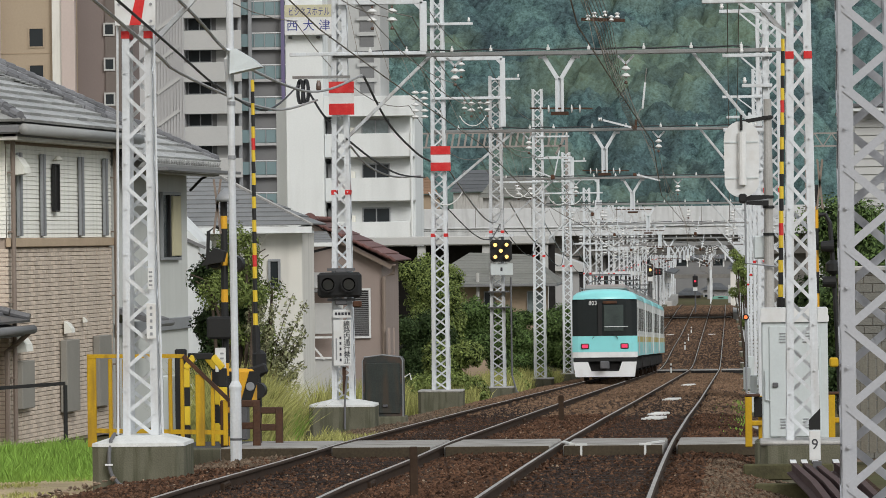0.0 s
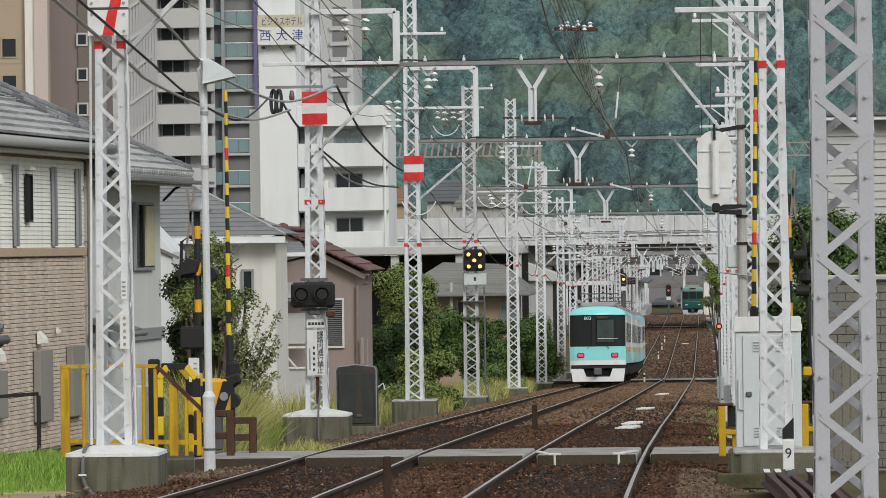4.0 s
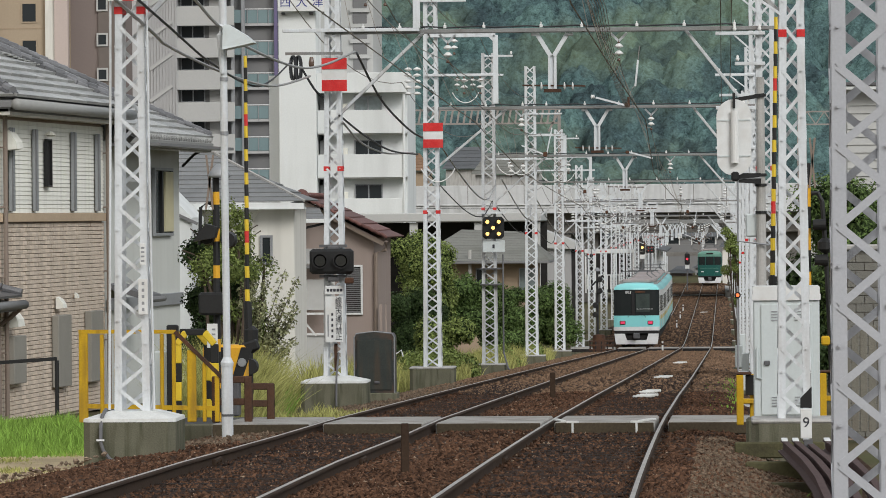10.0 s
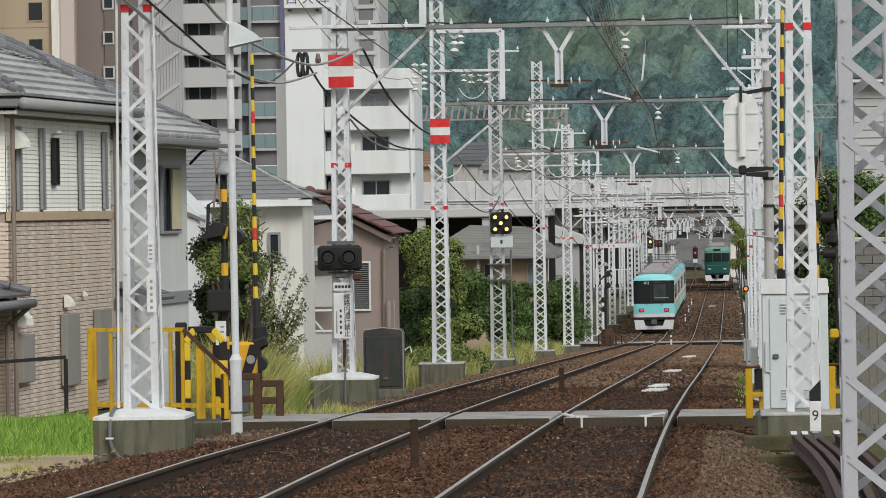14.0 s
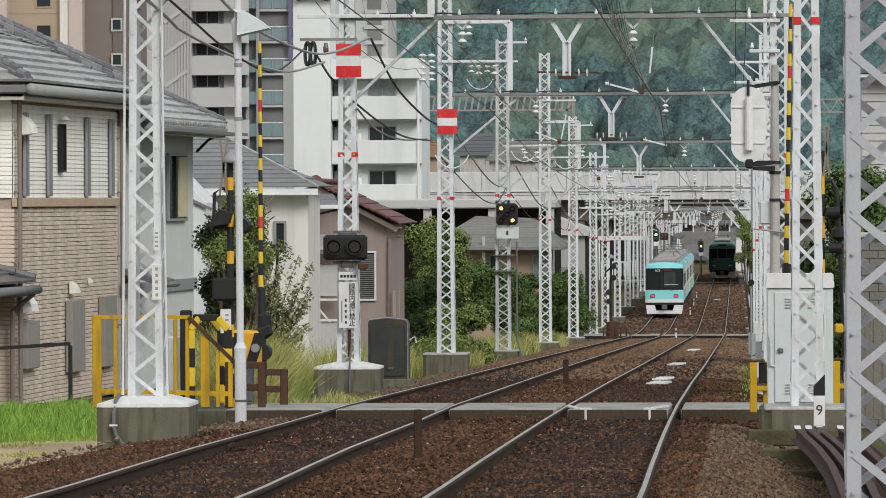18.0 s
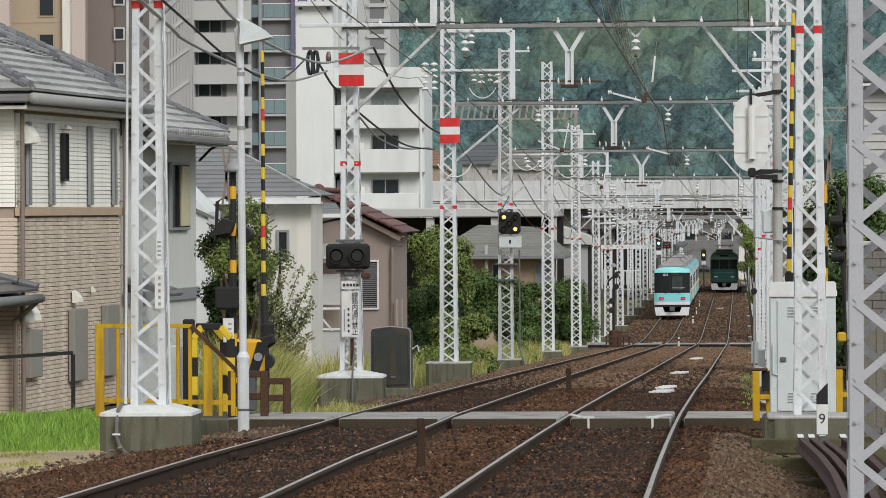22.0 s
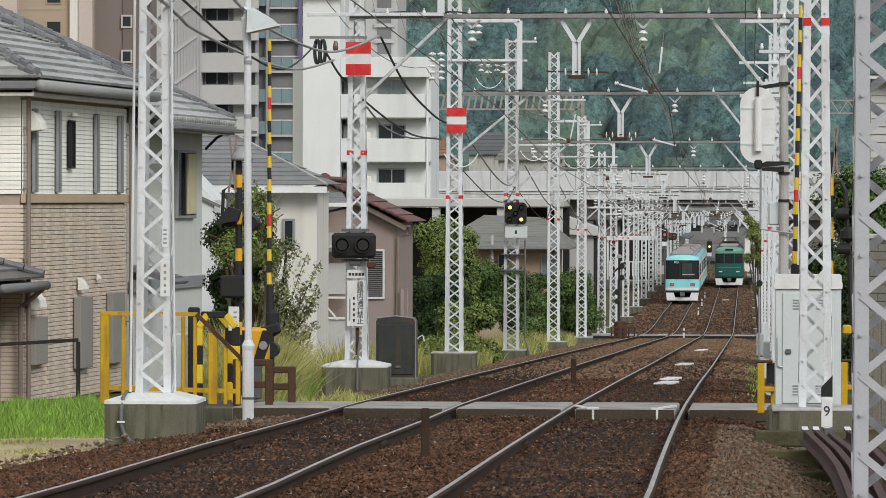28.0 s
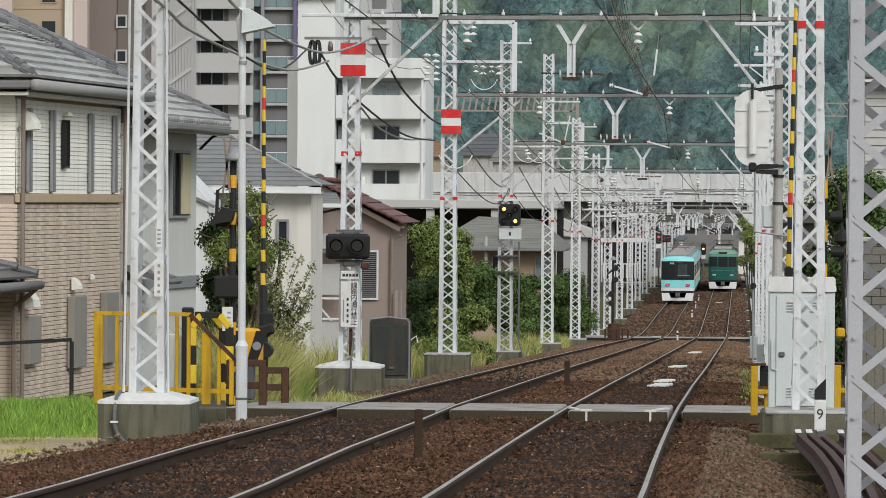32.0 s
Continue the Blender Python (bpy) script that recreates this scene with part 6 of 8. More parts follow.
def arching_shrub(name, base, tips, count, size, mat, label, seed):
    """Long stems that arch out from one foot, with leaves along them."""
    g = np.random.default_rng(seed)
    t = thing(name, (0, 0, 0), label, "shrub")
    stems, centres = Geo(), []
    for tip in tips:
        a, b = Vector(base) + Vector((g.normal() * 0.12, g.normal() * 0.2, 0)), Vector(tip)
        mid = a.lerp(b, 0.45) + Vector((0, 0, 0.25 + 0.3 * g.random()))
        pts = [a.lerp(mid, k / 8).lerp(mid.lerp(b, k / 8), k / 8) for k in range(9)]
        stems.tube(pts, 0.014, 5, 0.004)
        centres += [tuple(pts[k].lerp(pts[k + 1], u)) for k in range(2, 8) for u in (0.0, 0.35, 0.7)]
    stems.v = [(x, y, z + drop(y)) for x, y, z in stems.v]
    part("stem", stems, BARK, t, "thin arching stems")
    c = np.array(centres)
    v, f = leaves(c, np.full((len(c), 3), 0.085), count, size, seed=seed)
    bulk("crown", v, f, mat, parent=t)
    return t


# shaded body and sunlit outer leaves told apart by leaf colour
TREE_DEEP = surface("shaded_tree_leaves", (0.03, 0.05, 0.018), 0.7, var=0.4, scale=1.3, fine=8, bump=0, island=0.7, gloss=0.12)
TREE_SUNNY = surface("sunny_tree_leaves", (0.15, 0.19, 0.055), 0.7, var=0.3, scale=0.9, fine=6, bump=0, island=0.5, gloss=0.12)
TREE_PALE = surface("bronze_green_leaves", (0.26, 0.27, 0.15), 0.7, var=0.4, scale=1, fine=6, bump=0, island=0.6, gloss=0.12)
shrub("garden_tree", lumps(-9.0, -8.2, 0.1, 2.75, 80.2, 26, 0.38, 21), 30000, 0.032, TREE_DEEP, "dark green garden tree behind the crossing barrier", category="tree", seed=4)
shrub("leafy_tree", lumps(-9.1, -8.2, 2.2, 3.25, 79.6, 14, 0.27, 22, 1.1) + lumps(-8.35, -7.75, 1.0, 2.4, 79.6, 11, 0.25, 27, 1.1), 9500, 0.03, TREE_SUNNY, "light green leafy upper branches of a garden tree", core=False, category="tree", seed=8)
shrub("leafy_shrub", lumps(-8.4, -7.7, 0.4, 1.9, 79.8, 10, 0.25, 25, 1.2), 4600, 0.03, TREE_SUNNY, "loose light green shrub beside the garden tree", core=False, seed=28)
gen = np.random.default_rng(6)
arching_shrub("arching_shrub", (-8.2, 79.4, -0.35), [(-8.1 + 1.0 * gen.random(), 79 + gen.normal() * 0.4, 0.7 + 1.6 * gen.random()) for _ in range(24)], 5200, 0.035, TREE_PALE, "arching shrub with pale bronze-green leaves", 9)
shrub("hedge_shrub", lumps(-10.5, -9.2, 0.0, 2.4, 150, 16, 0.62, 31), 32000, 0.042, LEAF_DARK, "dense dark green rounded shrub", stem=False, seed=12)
shrub("bright_tree", lumps(-11.0, -8.9, 1.6, 4.0, 156, 22, 0.58, 33), 32000, 0.045, LEAF_LIGHT, "bright green broadleaf tree", category="tree", seed=13)
shrub("thicket", lumps(-9.4, -7.6, 0.9, 2.5, 160, 22, 0.62, 35), 42000, 0.046, LEAF_MID, "tangled green thicket beside the line", stem=False, seed=14)
shrub("thicket", lumps(-9.0, -7.6, -0.1, 1.2, 140, 9, 0.55, 36), 9000, 0.055, LEAF_LIGHT, "low yellow-green thicket beside the masts", stem=False, seed=24)
shrub("thicket", lumps(-8.9, -7.9, 0.6, 1.7, 184, 10, 0.6, 37), 22000, 0.05, LEAF_MID, "green thicket behind the masts", stem=False, seed=15)
shrub("thicket", lumps(-9.9, -6.9, 0.6, 2.6, 212, 27, 0.72, 39), 42000, 0.052, LEAF_MID, "green thicket near the bungalow", stem=False, seed=16)
for i, (x, y) in enumerate(((-8.5, 126), (-8.1, 133), (-8.7, 138), (-8.3, 158), (-7.9, 168), (-8.4, 176), (-7.8, 188), (-8.0, 198))):
    shrub("low_bush", lumps(x - 0.45, x + 0.45, -0.2, 0.35, y, 6, 0.34, 60 + i), 2600, 0.045, LEAF_LIGHT, "low yellow-green bush among the weeds", stem=False, core=False, seed=70 + i)
shrub("trackside_tree", lumps(0.1, 1.35, 1.8, 5.8, 226, 24, 0.34, 41), 12000, 0.05, LEAF_LIGHT, "slender light green trackside tree", category="tree", core=False, seed=17)
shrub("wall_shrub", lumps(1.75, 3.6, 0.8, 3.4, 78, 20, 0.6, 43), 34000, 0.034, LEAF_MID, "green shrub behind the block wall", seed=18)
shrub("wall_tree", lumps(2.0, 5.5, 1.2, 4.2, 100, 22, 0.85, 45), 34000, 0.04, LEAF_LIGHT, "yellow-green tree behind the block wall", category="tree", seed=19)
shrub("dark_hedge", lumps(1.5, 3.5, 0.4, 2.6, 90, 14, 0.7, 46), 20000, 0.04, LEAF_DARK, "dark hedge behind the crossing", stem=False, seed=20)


def blades(name, x0, x1, y0, y1, count, h, mat, label, zf, seed, wide=0.012, lean=0.35, parent=None):
    g = np.random.default_rng(seed)
    x, y = x0 + (x1 - x0) * g.random(count), y0 + (y1 - y0) * g.random(count)
    z = np.array([zf(a, b) + drop(b) for a, b in zip(x, y)])
    clump = np.array([noise.noise(Vector((a * 1.6, b * 0.5, seed))) for a, b in zip(x, y)])
    hh = h * (0.4 + 0.8 * g.random(count)) * np.clip(0.9 + 0.9 * clump, 0.35, 1.4)
    a = g.random(count) * 6.28
    dx, dy = np.cos(a) * wide, np.sin(a) * wide * 0.4
    lx, ly = g.normal(size=count) * lean * hh, g.normal(size=count) * lean * hh
    p = np.stack([x, y, z], axis=1)
    v = np.stack([p + np.stack([-dx, -dy, 0 * x], 1), p + np.stack([dx, dy, 0 * x], 1),
                  p + np.stack([lx * 0.4 + dx * 0.7, ly * 0.4, hh * 0.6], 1), p + np.stack([lx * 0.4 - dx * 0.7, ly * 0.4, hh * 0.6], 1), p + np.stack([lx, ly, hh], 1)], axis=1).reshape(-1, 3)
    k = np.arange(count)[:, None] * 5
    f4 = (k + np.array([[0, 1, 2, 3]])).tolist()
    f3 = (k + np.array([[3, 2, 4]])).tolist()
    me = bpy.data.meshes.new(name)
    me.from_pydata(v.tolist(), [], f4 + f3)
    me.materials.append(mat)
    ob = new(name, me)
    return tagged(ob, label, "grass", "", "stuff")


blades("lawn_grass", -12.2, -7.4, 58.5, 80, 32000, 0.24, GRASS, "fresh green grass beside the brick house", lambda x, y: -0.44, 51, 0.011)
blades("dry_grass", -9.6, -7.35, 46, 60, 16000, 0.1, WEED, "short dry grass on sandy soil", lambda x, y: -0.42, 52)
blades("tall_weeds", -8.4, -7.2, 70, 78, 26000, 0.95, WEED, "tall yellow-green weeds beside the crossing", lambda x, y: -0.35, 53, 0.011, 0.3)
blades("green_weeds", -8.2, -7.2, 72, 78, 5000, 0.45, GRASS, "green weeds among taller dry stems", lambda x, y: -0.35, 58, 0.012, 0.3)
blades("cabinet_weeds", -8.6, -7.75, 91, 112, 7000, 0.7, WEED, "yellow-green weeds behind the relay cabinet", lambda x, y: -0.3, 59, 0.012, 0.25)
blades("trackside_weeds", -9.6, -7.5, 118, 146, 16000, 0.5, WEED, "yellow-green weeds between the masts", lambda x, y: -0.42, 54, 0.013, 0.25)
blades("mast_weeds", -9.2, -7.4, 151, 206, 20000, 0.65, WEED, "pale weeds below the shrubs", lambda x, y: -0.42, 60, 0.018, 0.25)
blades("low_weeds", -6.4, -5.7, 66, 75, 1500, 0.2, WEED, "low weeds at the edge of the ballast", lambda x, y: -0.16, 55)
blades("cess_weeds", -0.4, 0.3, 70, 120, 380, 0.06, GRASS, "small green weeds in the gravel by the outer rail", lambda x, y: -0.15, 56, 0.014)
blades("ditch_weeds", 0.4, 0.95, 38, 46, 450, 0.17, GRASS, "bright green weeds in the ditch", lambda x, y: -0.5, 57, 0.02, 0.6)


# ---- signs and fittings on the masts ----
def plate(parent, name, x0, x1, z0, z1, y, mat, label="", thick=0.02):
    """A flat plate in world x, z at depth y, as a part of its mast."""
    o = above_line(parent)
    return part(name, Geo().box(((x0 + x1) / 2 - o.x, y - o.y, (z0 + z1) / 2 - o.z), (x1 - x0, thick, z1 - z0), 0.004), mat, parent, label)


def local(parent, x, y, z):
    o = above_line(parent)
    return (x - o.x, y - o.y, z - o.z)


# high-voltage warning sign: white plates with a red lightning bolt
sx, sz = -6.8, 5.33
for k in (0, 1):
    z0 = 5.06 + 0.325 * k
    p = plate(M1, "warning_plate", -7.04, -6.57, z0, z0 + 0.295, 53.68, SIGN_WHITE, "white enamel plate with half a red lightning bolt")
    o = above_line(M1)
    bolt = [(-6.87, 5.065), (-6.74, 5.065), (-6.69, 5.355), (-6.8, 5.355)] if k == 0 else [(-6.79, 5.386), (-6.66, 5.386), (-6.62, 5.675), (-6.72, 5.675)]
    part("red_bolt", Geo().prism([(a - o.x, b - o.z) for a, b in bolt], 53.664 - o.y, 53.669 - o.y), RED, p)
    for a in (-6.99, -6.62):
        for b in (z0 + 0.05, z0 + 0.245):
            part("rivet", Geo().lathe(local(M1, a, 53.655, b), [(0.016, 0), (0.016, 0.02)], 8, "y"), TRIM, p)
plate(M1, "dark_gap_plate", -7.04, -6.57, 5.36, 5.385, 53.7, DARK_STEEL)
p = plate(M1, "small_notice", -6.70, -6.63, 2.02, 2.27, 53.72, SIGN_WHITE, "small white notice")
for k in range(4):
    plate(M1, "unreadable_line", -6.685, -6.645, 2.06 + 0.05 * k, 2.08 + 0.05 * k, 53.708, TRIM, thick=0.004)
p = plate(M1, "name_notice", -6.72, -6.61, 1.45, 1.86, 53.72, SIGN_WHITE, "white vertical notice with unreadable dark characters")
for k in range(5):
    plate(M1, "unreadable_mark", -6.68, -6.65, 1.49 + 0.075 * k, 1.525 + 0.075 * k, 53.708, TRIM, thick=0.004)
# conduit down the mast and the earthing cable over the foundation
part("conduit", Geo().tube([local(M1, -7.07, 53.75, 0.35), local(M1, -7.04, 53.76, 3), local(M1, -7.0, 53.78, 8)], 0.016, 6), WHITE_STEEL, M1)
part("conduit", Geo().tube([local(M1, -6.55, 53.75, 0.35), local(M1, -6.585, 53.76, 3), local(M1, -6.61, 53.78, 6)], 0.014, 6), WHITE_STEEL, M1)
cab = [(-7.1, 53.68, 0.36), (-7.12, 53.5, 0.3), (-7.13, 53.42, 0.16), (-7.13, 53.4, 0.0), (-7.1, 53.4, -0.1), (-7.02, 53.38, -0.2), (-6.9, 53.36, -0.25), (-6.7, 53.36, -0.24), (-6.55, 53.34, -0.2)]
part("earth_cable", Geo().tube([local(M1, *q) for q in cab], 0.022, 8), RUBBER, M1, "grey cable bent over the foundation")
part("cable_clip", Geo().box(local(M1, -7.13, 53.38, 0.02), (0.09, 0.02, 0.02)), TRAIN_WHITE, M1)


def board(mast, x0, x1, z0, z1, y):
    """Red, white and red marker board."""
    h = (z1 - z0) / 3
    b = plate(mast, "marker_board", x0, x1, z0, z1, y, SIGN_WHITE, "marker board in red, white and red", 0.015)
    o = above_line(mast)
    for k in (0, 2):
        part("red_field", Geo().box(((x0 + x1) / 2 - o.x, y - 0.012 - o.y, z0 + h * (k + 0.5) - o.z), (x1 - x0, 0.012, h * 1.02)), RED, b)


board(M2, -7.26, -6.8, 5.57, 6.17, 85.15)
board(M3, -7.36, -6.87, 5.67, 6.28, 115.7)
# the twin-lens lamp box and the notices under it
o = above_line(M2)
tw = part("twin_lamp_box", Geo().box(local(M2, -7.1, 85.08, 2.47), (0.8, 0.2, 0.46), 0.05), BLACK, M2, "black twin-lens lamp box, unlit")
for x in (-7.3, -6.92):
    g = Geo().lathe(local(M2, x, 84.95, 2.48), [(0.135, 0.03), (0.145, -0.06), (0.125, -0.06), (0.115, 0.03)], 16, "y")
    part("hood", g, BLACK, tw)
    part("lens", Geo().lathe(local(M2, x, 84.93, 2.48), [(0.1, 0.0), (0.11, 0.03)], 16, "y"), LENS_OFF, tw)
for z in (2.75, 2.2):
    g = Geo().box(local(M2, -7.08, 85.2, z), (0.5, 0.14, 0.05)).box(local(M2, -7.08, 85.15, z - 0.05), (0.22, 0.1, 0.1), 0.02)
    part("clamp", g, DARK_STEEL, M2)
part("side_lamp", Geo().box(local(M2, -6.78, 85.05, 2.12), (0.16, 0.2, 0.11), 0.02), RUST, M2, "small brown lamp")
p = plate(M2, "name_board", -7.23, -6.9, 1.87, 2.02, 85.15, SIGN_WHITE, "small white board with unreadable characters")
for k in range(5):
    plate(M2, "unreadable_mark", -7.2 + 0.06 * k, -7.155 + 0.06 * k, 1.92, 1.97, 85.136, SIGN_INK, thick=0.004)
p = plate(M2, "prohibition_notice", -7.23, -6.91, 1.0, 1.83, 85.15, SIGN_WHITE, "white notice forbidding walking on the track")
for i, ch in enumerate("線路内通行禁止"):
    put_letters(ch, 0.125, SIGN_INK, local(M2, -6.985, 85.134, 1.755 - 0.112 * i), p)
for k in range(5):
    plate(M2, "unreadable_mark", -7.12, -7.085, 1.08 + 0.1 * k, 1.13 + 0.1 * k, 85.136, SIGN_INK, thick=0.004)
plate(M2, "unreadable_line", -7.19, -7.165, 1.1, 1.5, 85.136, TRIM, thick=0.004)
part("cable_duct", Geo().box(local(M2, -7.05, 85.25, 0.72), (0.06, 0.02, 0.5)), RUST, M2, "rust-stained cable duct")
part("ground_cable", Geo().tube([local(M2, -7.0, 85.25, 0.8), local(M2, -7.02, 84.95, 0.35), local(M2, -7.02, 84.9, -0.15)], 0.02, 6), RUBBER, M2)
# five-lamp signal; lamps that switch are made-up lens turrets, turned on a pin
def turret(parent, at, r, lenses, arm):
    """A made-up carrier for a switching lamp: one lens for each material, evenly spread round its pin."""
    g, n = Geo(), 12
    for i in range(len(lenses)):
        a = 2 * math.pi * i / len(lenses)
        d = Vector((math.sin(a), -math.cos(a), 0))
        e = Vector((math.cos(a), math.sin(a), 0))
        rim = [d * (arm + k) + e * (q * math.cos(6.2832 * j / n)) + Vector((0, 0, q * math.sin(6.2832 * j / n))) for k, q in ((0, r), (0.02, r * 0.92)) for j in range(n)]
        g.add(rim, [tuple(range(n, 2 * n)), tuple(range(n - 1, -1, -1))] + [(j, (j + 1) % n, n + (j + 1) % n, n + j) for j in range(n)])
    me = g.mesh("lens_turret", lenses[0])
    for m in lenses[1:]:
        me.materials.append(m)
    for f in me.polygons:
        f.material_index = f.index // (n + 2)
    ob = part("lens_turret", me, lenses[0], parent, "added lens carrier, turned so that the lamp seems to switch")
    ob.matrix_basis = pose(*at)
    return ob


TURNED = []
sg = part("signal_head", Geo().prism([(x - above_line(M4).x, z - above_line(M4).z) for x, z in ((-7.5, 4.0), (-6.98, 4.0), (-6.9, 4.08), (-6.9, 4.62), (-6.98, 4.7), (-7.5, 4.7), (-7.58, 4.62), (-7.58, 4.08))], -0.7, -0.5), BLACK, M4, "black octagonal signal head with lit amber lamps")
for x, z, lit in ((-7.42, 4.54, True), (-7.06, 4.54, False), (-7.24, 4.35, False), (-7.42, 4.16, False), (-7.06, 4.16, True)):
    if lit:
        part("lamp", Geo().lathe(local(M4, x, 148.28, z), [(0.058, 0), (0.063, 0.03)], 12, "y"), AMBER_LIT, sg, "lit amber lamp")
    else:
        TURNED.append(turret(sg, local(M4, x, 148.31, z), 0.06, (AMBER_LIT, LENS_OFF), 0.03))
    part("visor", Geo().lathe(local(M4, x, 148.2, z), [(0.088, 0.1), (0.095, 0), (0.085, 0), (0.08, 0.1)], 12, "y"), BLACK, sg)
plate(M4, "signal_plate", -7.58, -6.87, 3.58, 3.95, 148.4, CABINET, "pale identification plate under the signal")
plate(M4, "unreadable_mark", -7.27, -7.2, 3.7, 3.82, 148.385, SIGN_INK, thick=0.006)
part("signal_bracket", Geo().box(local(M4, -7.3, 148.6, 4.83), (0.9, 0.3, 0.07)), WHITE_STEEL, M4)
part("cable_duct", Geo().tube([local(M4, -6.95, 148.6, 3.5), local(M4, -6.95, 148.6, 0.4), local(M4, -6.8, 148.4, -0.1), local(M4, -6.6, 148.2, -0.3)], 0.03, 6), RUBBER, M4)
for z in (2.55, 3.05):
    part("platform_ring", Geo().box(local(M4, -7.35, 148.9, z), (0.66, 0.7, 0.04)), DARK_STEEL, M4)
# cable coils and brackets on the second mast
o = above_line(M2)
part("coil_bracket", Geo().box(local(M2, -7.4, 85.2, 6.26), (1.05, 0.06, 0.05)), GALV, M2)
for x in (-7.8, -7.7):
    g = Geo()
    for k in range(4):
        ring = [(x - o.x + 0.045 * math.cos(a) + 0.01 * k, -0.35 + 0.03 * k, 6.0 - o.z + 0.22 * math.sin(a)) for a in np.linspace(0, 6.283, 18)]
        g.tube(ring, 0.014, 5, caps=False)
    part("cable_coil", g, WIRE, M2, "hanging coil of black cable")
part("suspension_insulator", Geo().lathe(local(M2, -7.45, 85.2, 6.0), [(0.03, 0.2), (0.05, 0.1), (0.05, 0.05), (0.03, 0)], 8), PORCELAIN_BROWN, M2)


# ---- cables slung from mast to mast ----
def cable(pts, r, label="thick grey feeder cable slung between the masts", mat=CABLE_GREY):
    pts = [Vector(p) for p in pts]
    path = []
    for i in range(len(pts) - 1):
        p0, p1, p2, p3 = pts[max(i - 1, 0)], pts[i], pts[i + 1], pts[min(i + 2, len(pts) - 1)]
        for k in range(6):
            s = k / 6
            path.append(0.5 * ((2 * p1) + (p2 - p0) * s + (2 * p0 - 5 * p1 + 4 * p2 - p3) * s * s + (3 * p1 - p0 - 3 * p2 + p3) * s ** 3))
    path.append(pts[-1])
    return solo("feeder_cable", Geo().tube(path, r, 6), mat, label, "cable", "slung cables")


cable([(-6.5, 24, 6.6), (-6.58, 40, 5.4), (-6.65, 54, 4.79), (-7.11, 60, 4.92), (-7.37, 68, 5.05), (-7.4, 74, 5.15), (-7.46, 79, 5.36), (-7.48, 85.2, 5.84)], 0.02)
cable([(-5.6, 24, 6.2), (-6.0, 40, 5.6), (-6.25, 54, 5.28), (-6.49, 60, 5.21), (-6.69, 66, 5.25), (-6.92, 76, 5.51), (-6.79, 80, 5.75), (-6.66, 85.2, 6.28)], 0.021)
cable([(-6.2, 30, 5.6), (-6.55, 54, 4.93), (-7.16, 66, 5.0), (-7.5, 76, 5.2), (-7.8, 85, 6.1)], 0.016, mat=WIRE)
cable([(-6.62, 85.2, 6.25), (-6.88, 95, 5.85), (-7.2, 108, 5.8), (-7.38, 115.7, 5.91)], 0.024, mat=WIRE)
cable([(-7.62, 85.2, 5.97), (-7.4, 85.25, 5.6), (-7.25, 85.3, 5.45)], 0.022, mat=WIRE)
cable([(-6.89, 85.2, 5.0), (-7.28, 95, 4.98), (-7.48, 105, 5.14), (-7.62, 115.7, 5.55)], 0.02)
cable([(-6.95, 85.2, 5.12), (-7.2, 95, 5.12), (-7.4, 105, 5.2), (-7.5, 115.7, 5.5)], 0.02, mat=WIRE)
for a, b, dz in ((116, 149, 4.9), (149, 177, 5.0), (177, 206, 5.1), (206, 235, 5.2), (235, 262, 5.2)):
    cable([(-7.0, a, dz + 0.9), (-6.75, a + (b - a) * 0.3, dz + 0.05), (-6.8, a + (b - a) * 0.6, dz), (-7.2, b, dz + 0.8)], 0.02)
    cable([(-7.3, a, dz + 0.2), (-7.1, a + (b - a) * 0.4, dz - 0.45), (-7.1, a + (b - a) * 0.7, dz - 0.4), (-7.3, b, dz + 0.3)], 0.015, mat=WIRE)
# feeder wires on the outer insulators and thin lines far off
for x, z, r in ((-6.2, 7.35, 0.012), (-5.75, 7.35, 0.012), (-7.9, 7.3, 0.012), (-6.0, 8.5, 0.01), (0.2, 7.3, 0.012), (0.0, 6.6, 0.01)):
    wire("feeder_wire", [(x, y, z + rail_z(y)) for y in SPANS], r * 0.75, COPPER, "thin feeder wire along the masts", 0.5)
for z, y in ((9.6, 330), (8.75, 345), (8.2, 352)):
    wire("service_wire", [(-60, y, z + 1.5), (-26, y, z), (5, y, z + 0.6), (40, y, z + 1)], 0.02, WIRE, "thin utility wire across the street", 0.5)
# strain gear above the right track
t = thing("section_insulator", (-2.0, 75, 6.5), "cluster of strain insulators in the overhead wires", "insulator")
for k in range(6):
    g = Geo().lathe((-0.22 + 0.09 * k, 0.3 * (k % 3), 0.06 * (k % 2)), [(0.015, 0), (0.045, 0.02), (0.02, 0.05), (0.045, 0.08), (0.015, 0.1)], 8, "z")
    part("insulator", g, PORCELAIN, t)
part("yoke", Geo().bar((-0.32, 0, 0.03), (0.34, 0.6, 0.03), 0.04, 0.05), RUST, t)
for k in range(7):
    x0 = -2.2 + 0.07 * k
    wire("strain_wire", [(x0 + 0.05, 50, 6.4), (-2.1 + 0.045 * k, 75, 6.35), (-2.28 + 0.03 * k, 95, 6.52), (-2.36 + 0.015 * k, 115.6, 6.62)], 0.0055, WIRE_PALE, "thin strain wire of the overhead line", 0.06)
